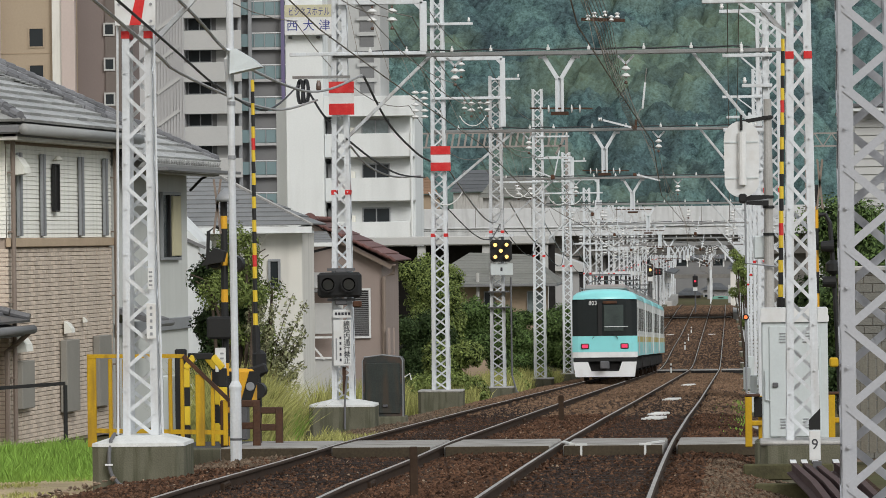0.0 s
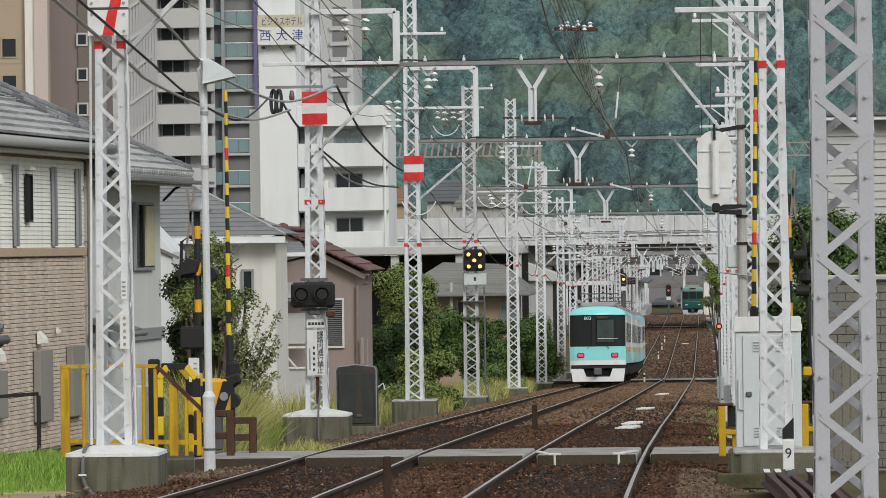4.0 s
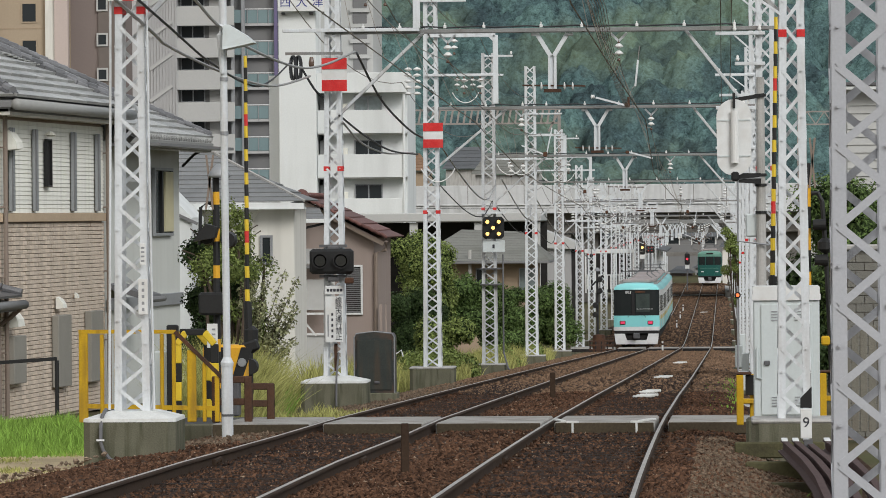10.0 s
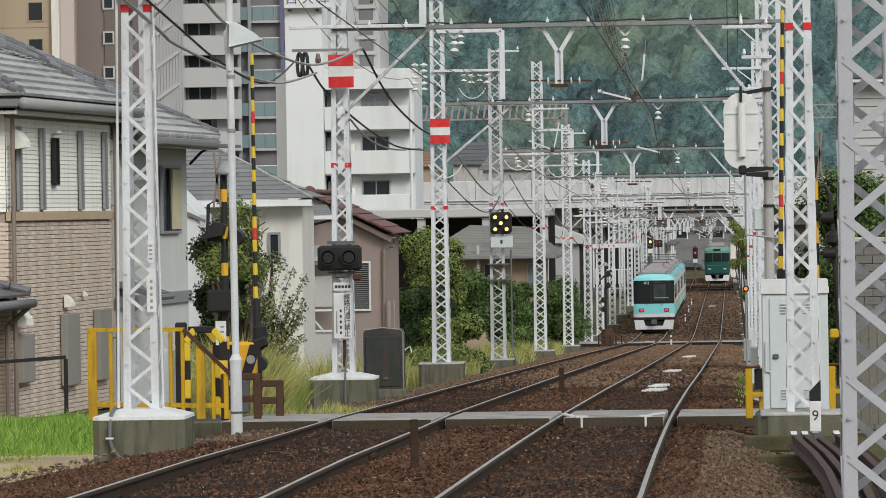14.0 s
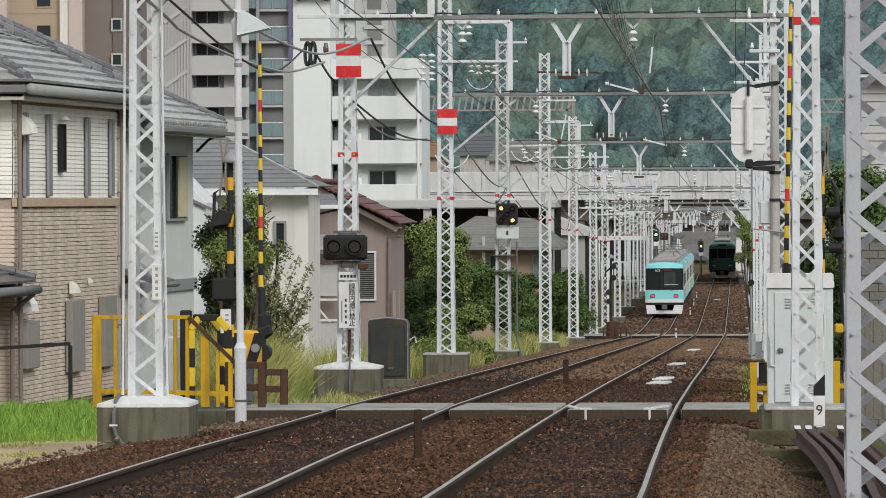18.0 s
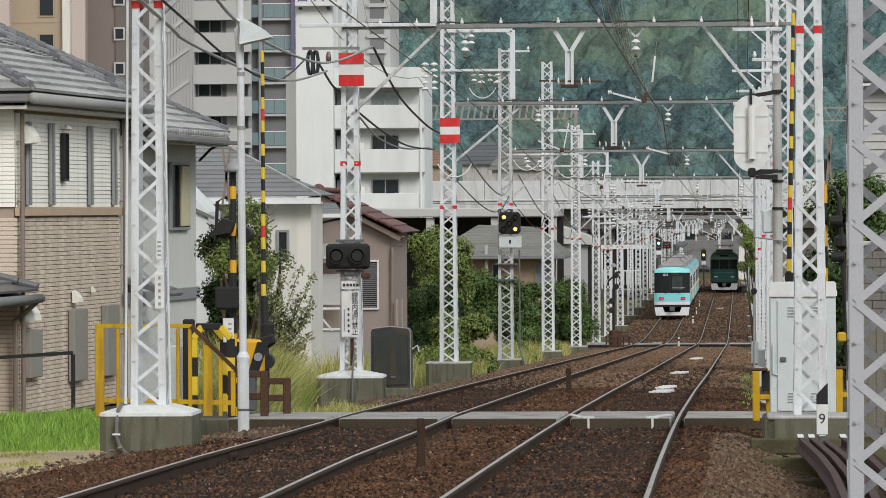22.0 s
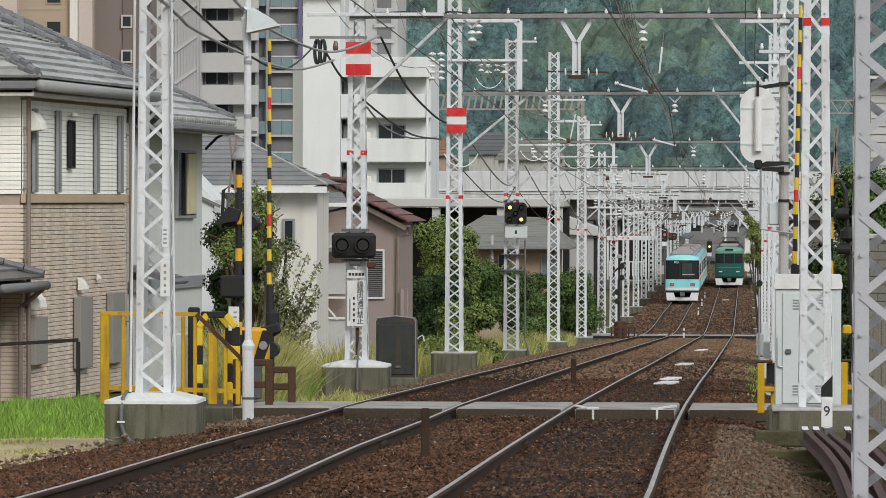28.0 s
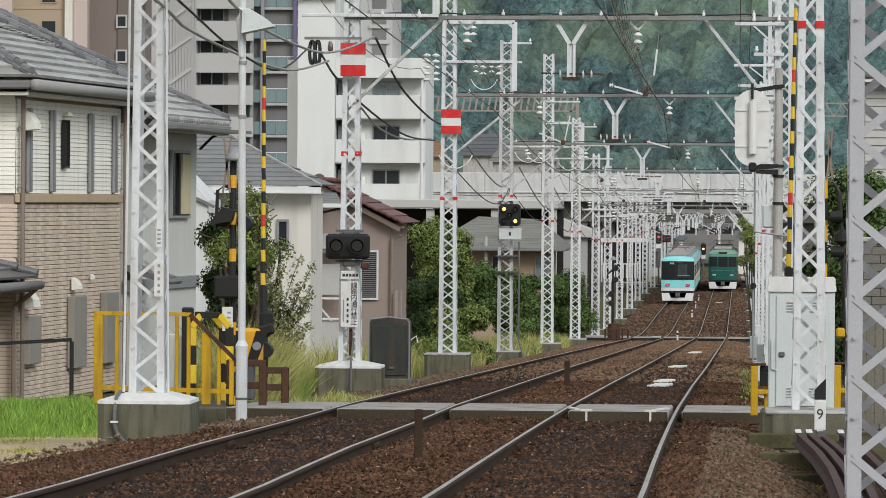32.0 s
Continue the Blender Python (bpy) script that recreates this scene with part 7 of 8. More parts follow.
for xq, yq in [(x, y) for y in (116, 149, 177, 206, 235, 262, 288, 315, 341, 368, 394, 445, 470, 495, 520, 545) for x in (-1.87, -4.9) if y > 150 or x < -4]:
    t = thing("registration_arm", (xq, yq - 1, 5.35 + rail_z(yq)), "white steady arm holding the contact wire", "steady arm", "steady arms")
    part("arm", Geo().bar((0, 0, 0.32), (0.55, 0, 0.1), 0.035, 0.035), WHITE_STEEL, t)
    part("drop_rod", Geo().bar((0.62, 0, 0.12), (0.75, 0, 0.75), 0.03, 0.03), WHITE_STEEL, t)
    part("clamp", Geo().box((0.58, 0, 0.1), (0.1, 0.1, 0.12), 0.02), RUST, t)
# pull-off gear at the ends of the strain wires, above the right track
t = thing("pull_off_arm", (-2.31, 115.6, 6.67), "white pull-off arm and upright rod where the strain wires end", "steady arm", "steady arms")
part("arm", Geo().bar((0, 0, -0.02), (-0.78, 0, 0.19), 0.045, 0.045), WHITE_STEEL, t)
part("arm_insulator", Geo().lathe((-0.9, 0, 0.21), [(0.02, 0), (0.055, 0.02), (0.03, 0.05), (0.055, 0.08), (0.02, 0.1)], 8, "x"), PORCELAIN, t)
part("link", Geo().tube([(0.03, 0, 0.02), (0.07, 0, 0.28), (0.13, 0, 0.42), (0.2, 0, 0.46)], 0.016, 6), GALV, t)
part("rod", Geo().bar((0.2, 0, 0.46), (0.27, 0, 1.1), 0.045, 0.045), WHITE_STEEL, t)
part("rod_tip", Geo().bar((0.27, 0, 1.1), (0.31, 0, 1.45), 0.02, 0.02), GALV, t)
part("clamp", Geo().box((0, 0, 0), (0.12, 0.1, 0.12), 0.02).box((0.03, 0, 0.12), (0.06, 0.06, 0.16), 0.015), RUST, t)
t = thing("pull_off_arm", (-2.98, 148.6, 6.7), "white pull-off arm hung under the wire beam", "steady arm", "steady arms")
part("arm", Geo().bar((0.05, 0, 0), (0.8, 0, -0.2), 0.05, 0.05), WHITE_STEEL, t)
part("clamp", Geo().box((0, 0, 0), (0.12, 0.1, 0.1), 0.02), RUST, t)


# ---- the crossing's left side ----
solo("crossing_road", Geo().box((-7.55, 66.6, -0.2), (1.8, 4.8, 0.3), 0.02), ASPHALT, "worn asphalt lane leading to the crossing", "road", kind="structure")
solo("lane_kerb", Geo().box((-7.55, 64.0, -0.22), (1.8, 0.2, 0.36), 0.02), CONCRETE, "stained concrete kerb beside the lane", "kerb", kind="structure")
solo("sandy_path", Geo().add([(-12.5, 36, -0.4), (-7.15, 36, -0.37), (-7.05, 46, -0.33), (-6.9, 56, -0.3), (-7.0, 60.5, -0.3), (-8.6, 60.5, -0.4), (-12.5, 57, -0.41)], [(0, 1, 2, 3, 4, 5, 6)]), SOIL, "trodden sandy soil beside the mast", "path", kind="structure")

# yellow railing
t = thing("yellow_railing", (0, 62.6, 0.0), "rusty yellow steel railing beside the crossing", "railing")
for x, w, z1 in ((-8.58, 0.12, 1.24), (-8.33, 0.05, 1.2), (-8.14, 0.05, 1.2), (-7.52, 0.05, 1.2), (-7.36, 0.05, 1.2), (-7.12, 0.12, 0.98), (-6.95, 0.05, 0.8), (-6.78, 0.06, 0.63)):
    part("post", Geo().box((x, 0, (z1 + 0.02) / 2), (w, 0.06, z1 - 0.02), 0.008), YELLOW, t)
part("top_rail", Geo().bar((-8.64, 0, 1.24), (-7.33, 0, 1.23), 0.07, 0.05), YELLOW, t)
part("top_rail", Geo().bar((-7.34, -0.01, 1.23), (-6.72, -0.01, 0.62), 0.07, 0.05), RUST, t, "sloping rusty top rail")
part("bottom_rail", Geo().bar((-8.6, 0, 0.24), (-6.8, 0, 0.2), 0.05, 0.06), YELLOW, t)
# hooped guard with black and yellow stripes
t = thing("striped_hoop_guard", (-7.29, 65.0, 0.0), "tubular hoop guard striped black and yellow", "barrier")
hoop = [(-0.3, 0, 0.0), (-0.3, 0, 1.05), (-0.18, 0, 1.22), (0.08, 0, 1.22), (0.22, 0, 1.05), (0.22, 0, 0.0)]
for i in range(len(hoop) - 1):
    a, b = Vector(hoop[i]), Vector(hoop[i + 1])
    n = max(1, round((b - a).length / 0.26))
    for k in range(n):
        part("hoop_section", Geo().bar(a.lerp(b, k / n), a.lerp(b, (k + 1) / n), 0.11, 0.09, bev=0.01), HAZARD_YELLOW if (i + k) % 2 else BLACK, t)
# second hoop seen through the mast
h2 = copy_thing(t, spot(-7.55, 66.5, 0.0))
# barrier machine with its diagonal stripes
t = thing("barrier_machine", (-7.08, 67.5, 0.0), "amber level crossing barrier machine with black diagonal stripes", "barrier machine")
part("housing", Geo().box((-0.1, 0, 0.78), (0.62, 0.5, 0.5), 0.04), ORANGE, t)
part("stand", Geo().box((-0.1, 0, 0.26), (0.4, 0.4, 0.52), 0.02), DARK_STEEL, t)
for k in (-0.25, 0.12):
    part("stripe", Geo().prism([(k - 0.1, 0.56), (k + 0.05, 0.56), (k + 0.2, 1.0), (k + 0.03, 1.0)], -0.262, -0.254), BLACK, t)
part("counterweight", Geo().box((0.1, -0.05, 0.95), (0.6, 0.12, 0.16), 0.03, pose(0, 0, 0, 0, -18, 0).to_3x3()), BLACK, t)
part("lamp", Geo().lathe((0.16, -0.28, 0.78), [(0.06, 0), (0.07, 0.03)], 10, "y"), TRIM, t)
# raised barrier arm
t = thing("raised_barrier_arm", (-7.01, 69.0, 0.6), "raised crossing barrier arm striped yellow, black and red", "barrier arm", "barrier arms")
z = 0.55
for i in range(24):
    ln = 0.1725
    part("arm_section", Geo().tube([(0, 0, z), (-0.003, 0, z + ln * 0.5), (-0.006, 0, z + ln)], 0.037 - 0.0005 * i, 8), RED if i in (8, 18) else (BLACK, HAZARD_YELLOW)[i % 2], t)
    z += ln
part("arm_root", Geo().tube([(0.02, 0, -0.3), (0.01, 0, 0.6), (0, 0, 1.05)], 0.06, 8), BLACK, t)
part("pivot", Geo().lathe((0.03, -0.15, 0.1), [(0.12, 0), (0.12, 0.3)], 12, "y"), BLACK, t)
part("weight", Geo().box((0.05, 0, 0.5), (0.2, 0.2, 0.4), 0.06), BLACK, t)
copyR = copy_thing(t, spot(0.68, 66.0, 0.9, 0, 1.2, 0))
tagged(copyR, "raised crossing barrier arm beside the white cabinet")
# warning post: bell, crossed boards seen edge on, lamps
t = thing("crossing_warning_post", (-7.14, 66.0, 0.0), "black and yellow crossing warning post with bell and hooded lamps", "crossing signal", "crossing signals")
for i in range(14):
    z0 = 0.52 * (i // 2) - 0.1 + (0.18 if i % 2 else 0)
    part("post_section", Geo().tube([(0, 0, z0), (0, 0, z0 + (0.34 if i % 2 else 0.18))], 0.05, 10), BLACK if i % 2 else ORANGE, t)
part("bell", Geo().lathe((0.06, -0.1, 3.42), [(0.15, -0.02), (0.16, 0.02), (0.1, 0.12), (0.03, 0.17)], 14), TRIM, t, "grey bell", smooth=True)
for s in (-1, 1):
    part("crossed_board", Geo().bar((-0.09 + 0.05 * s, -0.05, 2.95), (-0.08 - 0.05 * s, -0.05, 3.72), 0.03, 0.02), PIPE, t, "striped crossed board seen nearly edge on")
lamp = part("hooded_lamp", Geo().lathe((-0.12, -0.2, 2.56), [(0.1, 0), (0.12, 0.25)], 14, "y"), BLACK, t)
part("hood", Geo().prism([(-0.28, 2.5), (-0.1, 2.75), (0.06, 2.7), (0.02, 2.55)], -0.5, -0.15), BLACK, lamp)
part("hooded_lamp", Geo().lathe((0.17, -0.1, 2.52), [(0.1, 0), (0.12, 0.2)], 14, "y"), BLACK, t)
part("lamp_arm", Geo().tube([(0, 0, 3.0), (-0.12, 0, 3.05), (-0.22, 0, 2.98), (-0.24, 0, 2.45)], 0.025, 8), BLACK, t)
part("control_box", Geo().box((-0.06, -0.12, 1.62), (0.36, 0.2, 0.32), 0.03), BLACK, t)
nt = part("notice", Geo().box((-0.05, -0.18, 1.17), (0.15, 0.02, 0.34), 0.004), SIGN_WHITE, t, "white notice with unreadable lines")
for k in range(4):
    part("unreadable_line", Geo().box((-0.03, -0.192, 1.05 + 0.07 * k), (0.05, 0.004, 0.025)), TRIM, nt)
# white lamp post
t = thing("white_lamp_post", (-6.43, 60.6, -0.12), "white tubular lamp post with a conical shade", "street lamp")
part("lower_tube", Geo().tube([(0, 0, -0.2), (0, 0, 0.95)], 0.075, 14), WHITE_STEEL, t, smooth=False)
part("upper_tube", Geo().tube([(0, 0, 0.95), (-0.01, 0, 3), (-0.02, 0, 6.6)], 0.048, 12), WHITE_STEEL, t)
part("collar", Geo().lathe((0, 0, 0.9), [(0.08, 0), (0.085, 0.05), (0.05, 0.12)], 14), WHITE_STEEL, t)
part("strap", Geo().lathe((0, 0, 0.25), [(0.078, 0), (0.078, 0.03)], 14), DARK_STEEL, t)
part("arm", Geo().tube([(-0.02, -0.05, 4.7), (-0.05, -0.08, 5.2), (-0.03, -0.1, 5.32), (0.02, -0.1, 5.28)], 0.04, 8), WHITE_STEEL, t)
part("shade", loft(Geo(), [[(0.0, -0.2, 5.31), (0.07, -0.2, 5.33), (0.07, 0.1, 5.33), (0.0, 0.1, 5.31)], [(0.0, -0.26, 5.04), (0.3, -0.26, 5.19), (0.3, 0.16, 5.19), (0.0, 0.16, 5.04)], [(0.0, -0.28, 5.0), (0.41, -0.28, 5.09), (0.41, 0.18, 5.09), (0.0, 0.18, 5.0)]]), CABINET, t, "sloping grey-white sheet shade")
for z in (3.9, 4.6):
    part("band", Geo().lathe((-0.01, 0, z), [(0.055, 0), (0.055, 0.05)], 12), TRIM, t)
# brown steel frames at the slab's end
for x, w, h, y in ((-6.62, 0.54, 0.62, 63.0), (-6.42, 0.4, 0.5, 64.8)):
    t = thing("steel_stop_frame", (x, y, 0.0), "rusty brown steel frame at the edge of the crossing", "steel frame", "steel frames")
    for s in (-1, 1):
        part("leg", Geo().box((s * (w / 2 - 0.05), 0, h / 2), (0.1, 0.12, h), 0.01), RUST, t)
    for z in (h - 0.04, h * 0.45):
        part("cross_bar", Geo().box((0, 0, z), (w, 0.1, 0.09), 0.01), RUST, t)
# relay cabinet, dark green, beside the second mast
t = thing("dark_relay_cabinet", (-6.57, 88.5, -0.2), "dark green-black steel relay cabinet with a rounded top", "cabinet")
g = Geo().prism([(-0.38, 0.2), (0.38, 0.2), (0.38, 1.27), (0.34, 1.34), (0.0, 1.38), (-0.34, 1.34), (-0.38, 1.27)], -0.3, 0.3)
part("body", g, surface("dark_green_steel", (0.03, 0.035, 0.033), 0.45, var=0.3, scale=3, bump=0.05, stain=(0.13, 0.07, 0.04), stain_amount=0.7, stain_scale=2.5), t)
part("door", Geo().box((0, -0.31, 0.75), (0.66, 0.025, 0.95), 0.01), surface("dark_green_door", (0.035, 0.042, 0.038), 0.5, var=0.3, scale=3, bump=0.05, stain=(0.085, 0.055, 0.035), stain_amount=0.6, stain_scale=3, streak=True), t)
part("rim", Geo().tube([(-0.38, -0.3, 0.22), (-0.38, -0.3, 1.27), (-0.34, -0.3, 1.34), (0.0, -0.3, 1.38), (0.34, -0.3, 1.34), (0.38, -0.3, 1.27), (0.38, -0.3, 0.22)], 0.013, 5), TRIM, t, "lighter rim around the front")
part("plinth", Geo().box((0, 0, 0.05), (0.86, 0.7, 0.34), 0.02), CONCRETE, t)
part("handle", Geo().box((0.05, -0.335, 0.42), (0.1, 0.03, 0.05), 0.01), DARK_STEEL, t)
part("side_rod", Geo().tube([(0.4, -0.1, 0.95), (0.5, -0.1, 1.02), (0.53, -0.1, 0.9)], 0.015, 6), TRAIN_WHITE, t)
# pipe fence by the lawn
t = thing("dark_pipe_fence", (0, 78, 0), "dark green pipe fence along the lawn", "fence")
part("rail", Geo().bar((-15.5, 0, 0.5), (-11.14, 0, 0.77), 0.075, 0.06), BLACK, t)
for x in (-15.4, -13.3, -11.14):
    part("post", Geo().tube([(x, 0, -0.45), (x, 0, 0.74)], 0.036, 8), BLACK, t)
solo("house_ac_unit", Geo().box((-7.95, 66.8, 0.5), (0.35, 0.3, 0.9), 0.02), CABINET, "pale box standing behind the railing", "box")
solo("dark_post", Geo().box((-7.75, 65.8, 0.65), (0.16, 0.16, 1.35), 0.02), BLACK, "short black post behind the railing", "post")

# ---- between the rails ----
for y in (44.1, 88.0):
    solo("marker_stake", Geo().box((-3.0 if y < 50 else -3.2, y, 0.12), (0.075 if y < 50 else 0.1, 0.05, 0.52), 0.008), RAIL_SIDE, "rusty steel stake standing between the tracks", "stake", "stakes")
for y in (229, 300, 325, 349):
    t = thing("white_marker_post", (-2.95, y, rail_z(y) - 0.12), "small white and red marker post between the tracks", "marker post", "marker posts")
    part("post", Geo().tube([(0, 0, 0), (0, 0, 0.5)], 0.045, 8), SIGN_WHITE, t)
    part("band", Geo().tube([(0, 0, 0.3), (0, 0, 0.4)], 0.05, 8), RUST, t)
for x, y, w in ((-1.5, 90.1, 0.36), (-1.5, 95.6, 0.32), (-1.55, 121, 0.36), (-1.5, 163, 0.36), (-1.4, 345, 0.45), (-4.4, 250, 0.45), (-4.5, 345, 0.45)):
    g = Geo()
    for k in range(3):
        g.box((x + 0.06 * (k - 1), y + 0.45 * k, rail_z(y) - 0.115 + 0.01 * k), (w, 0.3, 0.05), 0.01)
    solo("beacon_board", g, CONCRETE_TOP, "white-painted track beacon board on the sleepers", "track beacon", "track beacons")

# ---- the crossing's right side ----
t = thing("equipment_cabinet", (0.77, 57.4, 0.14), "off-white steel equipment cabinet with a white lid", "cabinet")
part("body", Geo().box((0, 0, 0.72), (0.8, 0.7, 1.44), 0.012), CABINET, t)
lid = part("lid", Geo().prism([(-0.4, 1.44), (0.4, 1.44), (0.415, 1.45), (0.415, 1.51), (0.405, 1.525), (0.405, 1.6), (0.395, 1.61), (-0.395, 1.61), (-0.405, 1.6), (-0.405, 1.525), (-0.415, 1.51), (-0.415, 1.45)], -0.38, 0.38), SIGN_WHITE, t, "white overhanging lid")
door = part("door", Geo().box((0.0, -0.36, 0.72), (0.62, 0.02, 1.34), 0.006), CABINET, t)
part("lock", Geo().box((-0.24, -0.385, 0.68), (0.07, 0.03, 0.06), 0.01), DARK_STEEL, door)
part("door_bar", Geo().tube([(-0.36, -0.37, 0.86), (-0.36, -0.37, 0.5), (-0.3, -0.37, 0.49)], 0.012, 6), CABINET, t)
for sx2 in (-0.13, 0.15):
    for zz in (0.16, 1.2):
        for k in range(4):
            part("louvre", Geo().box((sx2, -0.374, zz + 0.035 * k), (0.11, 0.012, 0.012)), TRIM, door)
solo("cabinet_plinth", Geo().box((0.85, 57.45, -0.13), (1.15, 1.0, 0.54), 0.03), CONCRETE, "mossy concrete plinth under the cabinet", "plinth")
for x, y in ((0.28, 59.8), (1.37, 61.5)):
    t = thing("yellow_gate_post", (x, y, 0.0), "yellow painted steel gate post of the crossing", "post", "yellow posts")
    part("post", Geo().box((-0.07, 0, 0.32), (0.09, 0.09, 0.64), 0.01), YELLOW, t)
    part("post", Geo().box((0.1, 0.3, 0.32), (0.09, 0.09, 0.64), 0.01), YELLOW, t)
    part("rail", Geo().box((0.02, 0.15, 0.3), (0.2, 0.35, 0.06), 0.01), YELLOW, t)
    part("cap", Geo().box((-0.02, 0.1, 0.655), (0.2, 0.3, 0.03), 0.01), RUST, t)
    part("dark_panel", Geo().box((0.08, 0.2, 0.5), (0.16, 0.05, 0.26), 0.01), BLACK, t)
# kilometre post
t = thing("kilometre_post", (0.84, 48, -0.35), "white kilometre post with a black slanted top", "milepost")
part("board", Geo().box((0, 0, 0.62), (0.115, 0.05, 0.3), 0.006), SIGN_WHITE, t)
part("black_top", Geo().prism([(-0.058, 0.782), (0.058, 0.782), (0.058, 1.0), (-0.058, 0.88)], -0.025, 0.025), BLACK, t)
part("stem", Geo().box((0.02, 0, 0.23), (0.09, 0.04, 0.46), 0.005), DARK_STEEL, t)
put_letters("9", 0.15, SIGN_INK, (0.0, -0.028, 0.63), t)
# stored rails lying on old sleepers, bending away
for i in range(4):
    x0 = 0.63 + 0.115 * i + (0.1 if i == 3 else 0)
    g = Geo()
    pts = [(x0, 49.5, 0.07), (x0 + 0.06, 46.5, 0.055), (x0 + 0.12, 43.5, 0.04), (x0 + 0.17, 40, 0.0), (x0 + 0.175, 36.5, -0.05), (x0 + 0.165, 33, -0.1), (x0 + 0.15, 28, -0.15)]
    pr = [(-0.06, -0.13), (0.06, -0.13), (0.06, -0.115), (0.01, -0.1), (0.01, -0.03), (0.032, -0.02), (0.032, 0.0), (-0.032, 0.0), (-0.032, -0.02), (-0.01, -0.03), (-0.01, -0.1), (-0.06, -0.115)]
    g.add([(x + a, y, z + b) for x, y, z in pts for a, b in pr],
          [(j * 12 + k, j * 12 + (k + 1) % 12, (j + 1) * 12 + (k + 1) % 12, (j + 1) * 12 + k) for j in range(len(pts) - 1) for k in range(12)] + [tuple(range(11, -1, -1)), tuple(range(72, 84))])
    r = solo("stored_rail", g, RAIL_STACK, "rusty purple-brown rail stored beside the track", "rail", "stored rails")
    part("sawn_end", Geo().prism([(x0 + a, 0.07 + b + drop(49.5)) for a, b in pr], 49.5, 49.52), CONCRETE_PALE, r, "pale sawn rail end")
    part("painted_end", Geo().box((x0 + 0.004, 49.2, 0.078 + drop(49.2)), (0.066, 0.6, 0.012), 0.004), SIGN_WHITE, r, "white-painted tip of the rail head")
for y, z, x in ((52.5, -0.02, 0.62), (48.2, -0.11, 0.72), (44.5, -0.2, 0.8), (40, -0.28, 0.85), (36, -0.36, 0.9)):
    solo("old_sleeper", Geo().box((x, y, z - 0.1), (1.0, 0.24, 0.18), 0.015), surface("mossy_timber", (0.09, 0.085, 0.045), 0.9, var=0.3, scale=3, fine=30, bump=0.4, stain=(0.03, 0.025, 0.02), stain_amount=0.7, stain_scale=2), "old mossy timber sleeper under the stored rails", "sleeper", "old sleepers")
# concrete pole with the crossing's fluorescent light
t = thing("concrete_light_pole", (0.5, 60.3, -0.2), "grey concrete pole carrying a white fluorescent crossing light", "light pole")
part("pole", Geo().tube([(-0.02, 0, 0), (0.0, 0, 2.5), (0.0, 0, 4.65)], 0.075, 12, 0.05), CONCRETE_PALE, t)
for z in (4.4, 3.38, 3.25, 2.9):
    part("strap", Geo().lathe((0, 0, z), [(0.075, 0), (0.075, 0.035)], 12), BLACK, t)
part("upper_bracket", Geo().bar((0.05, -0.05, 4.42), (-0.33, -0.05, 4.36), 0.04, 0.05), BLACK, t)
part("lower_bracket", Geo().prism([(0.0, 3.42), (-0.35, 3.42), (-0.3, 3.3), (0.0, 3.28)], -0.1, 0.0), BLACK, t)
cap = lambda w, h, zc: [(w / 2 * math.cos(a), zc + (h / 2 - w / 2) * (1 if math.sin(a) >= 0 else -1) + w / 2 * math.sin(a)) for a in np.linspace(0, 6.283, 24, endpoint=False)]
refl = part("reflector", Geo().prism([(a - 0.34, b) for a, b in cap(0.45, 0.98, 3.88)], -0.12, -0.06), SIGN_WHITE, t, "white capsule-shaped reflector")
part("tube", Geo().tube([(-0.33, -0.16, 3.55), (-0.33, -0.16, 4.22)], 0.05, 10), PORCELAIN, refl, "white fluorescent tube")
for z in (3.6, 3.75, 4.2):
    part("tube_holder", Geo().box((-0.33, -0.15, z), (0.1, 0.06, 0.1 if z < 3.7 else 0.04), 0.02), SIGN_WHITE, refl)
for z in (3.64, 4.1):
    part("rib", Geo().box((-0.34, -0.125, z), (0.42, 0.015, 0.015)), CABINET, refl)
part("hanger_rod", Geo().bar((-0.34, -0.14, 4.25), (-0.34, -0.14, 4.45), 0.035, 0.03), BLACK, refl)
part("ballast_box", Geo().box((-0.33, -0.12, 3.38), (0.1, 0.1, 0.12), 0.02), BLACK, refl)
part("conduit", Geo().tube([(0.0, -0.1, 3.36), (-0.3, -0.1, 3.34), (-0.3, -0.1, 2.55), (0.1, -0.1, 2.5)], 0.016, 6), TRIM, t)
part("grey_box", Geo().box((-0.1, 0.1, 2.75), (0.2, 0.15, 0.3), 0.02), CABINET, t)
# second warning post on the far right, in part hidden by the mast
t = thing("crossing_warning_post", (1.17, 65.0, 0.0), "black and amber crossing warning post behind the lattice mast", "crossing signal", "crossing signals")
for i in range(12):
    part("post_section", Geo().tube([(0, 0, 0.3 * i - 0.1), (0, 0, 0.3 * i + 0.2)], 0.055, 10), BLACK if i % 2 else ORANGE, t)
for s in (-1, 1):
    part("crossed_board", Geo().bar((0.075 + 0.04 * s, -0.05, 3.16), (0.08 - 0.035 * s, -0.05, 3.85), 0.028, 0.02), PIPE, t, "rusty crossed board seen edge on")
for z, x in ((2.65, 0.16), (2.16, 0.18)):
    part("hooded_lamp", Geo().lathe((x - 0.08, -0.1, z), [(0.07, 0), (0.085, 0.18)], 14, "x"), BLACK, t)
part("lamp_arm", Geo().tube([(0.06, 0, 3.08), (0.15, 0, 3.09), (0.21, 0, 2.97), (0.26, 0, 2.2), (0.3, 0, 1.18), (0.33, 0, 0.2)], 0.032, 8), BLACK, t)
part("bell_box", Geo().lathe((0.25, -0.06, 2.26), [(0.05, 0), (0.11, 0.05), (0.11, 0.15), (0.05, 0.2)], 12), BLACK, t)
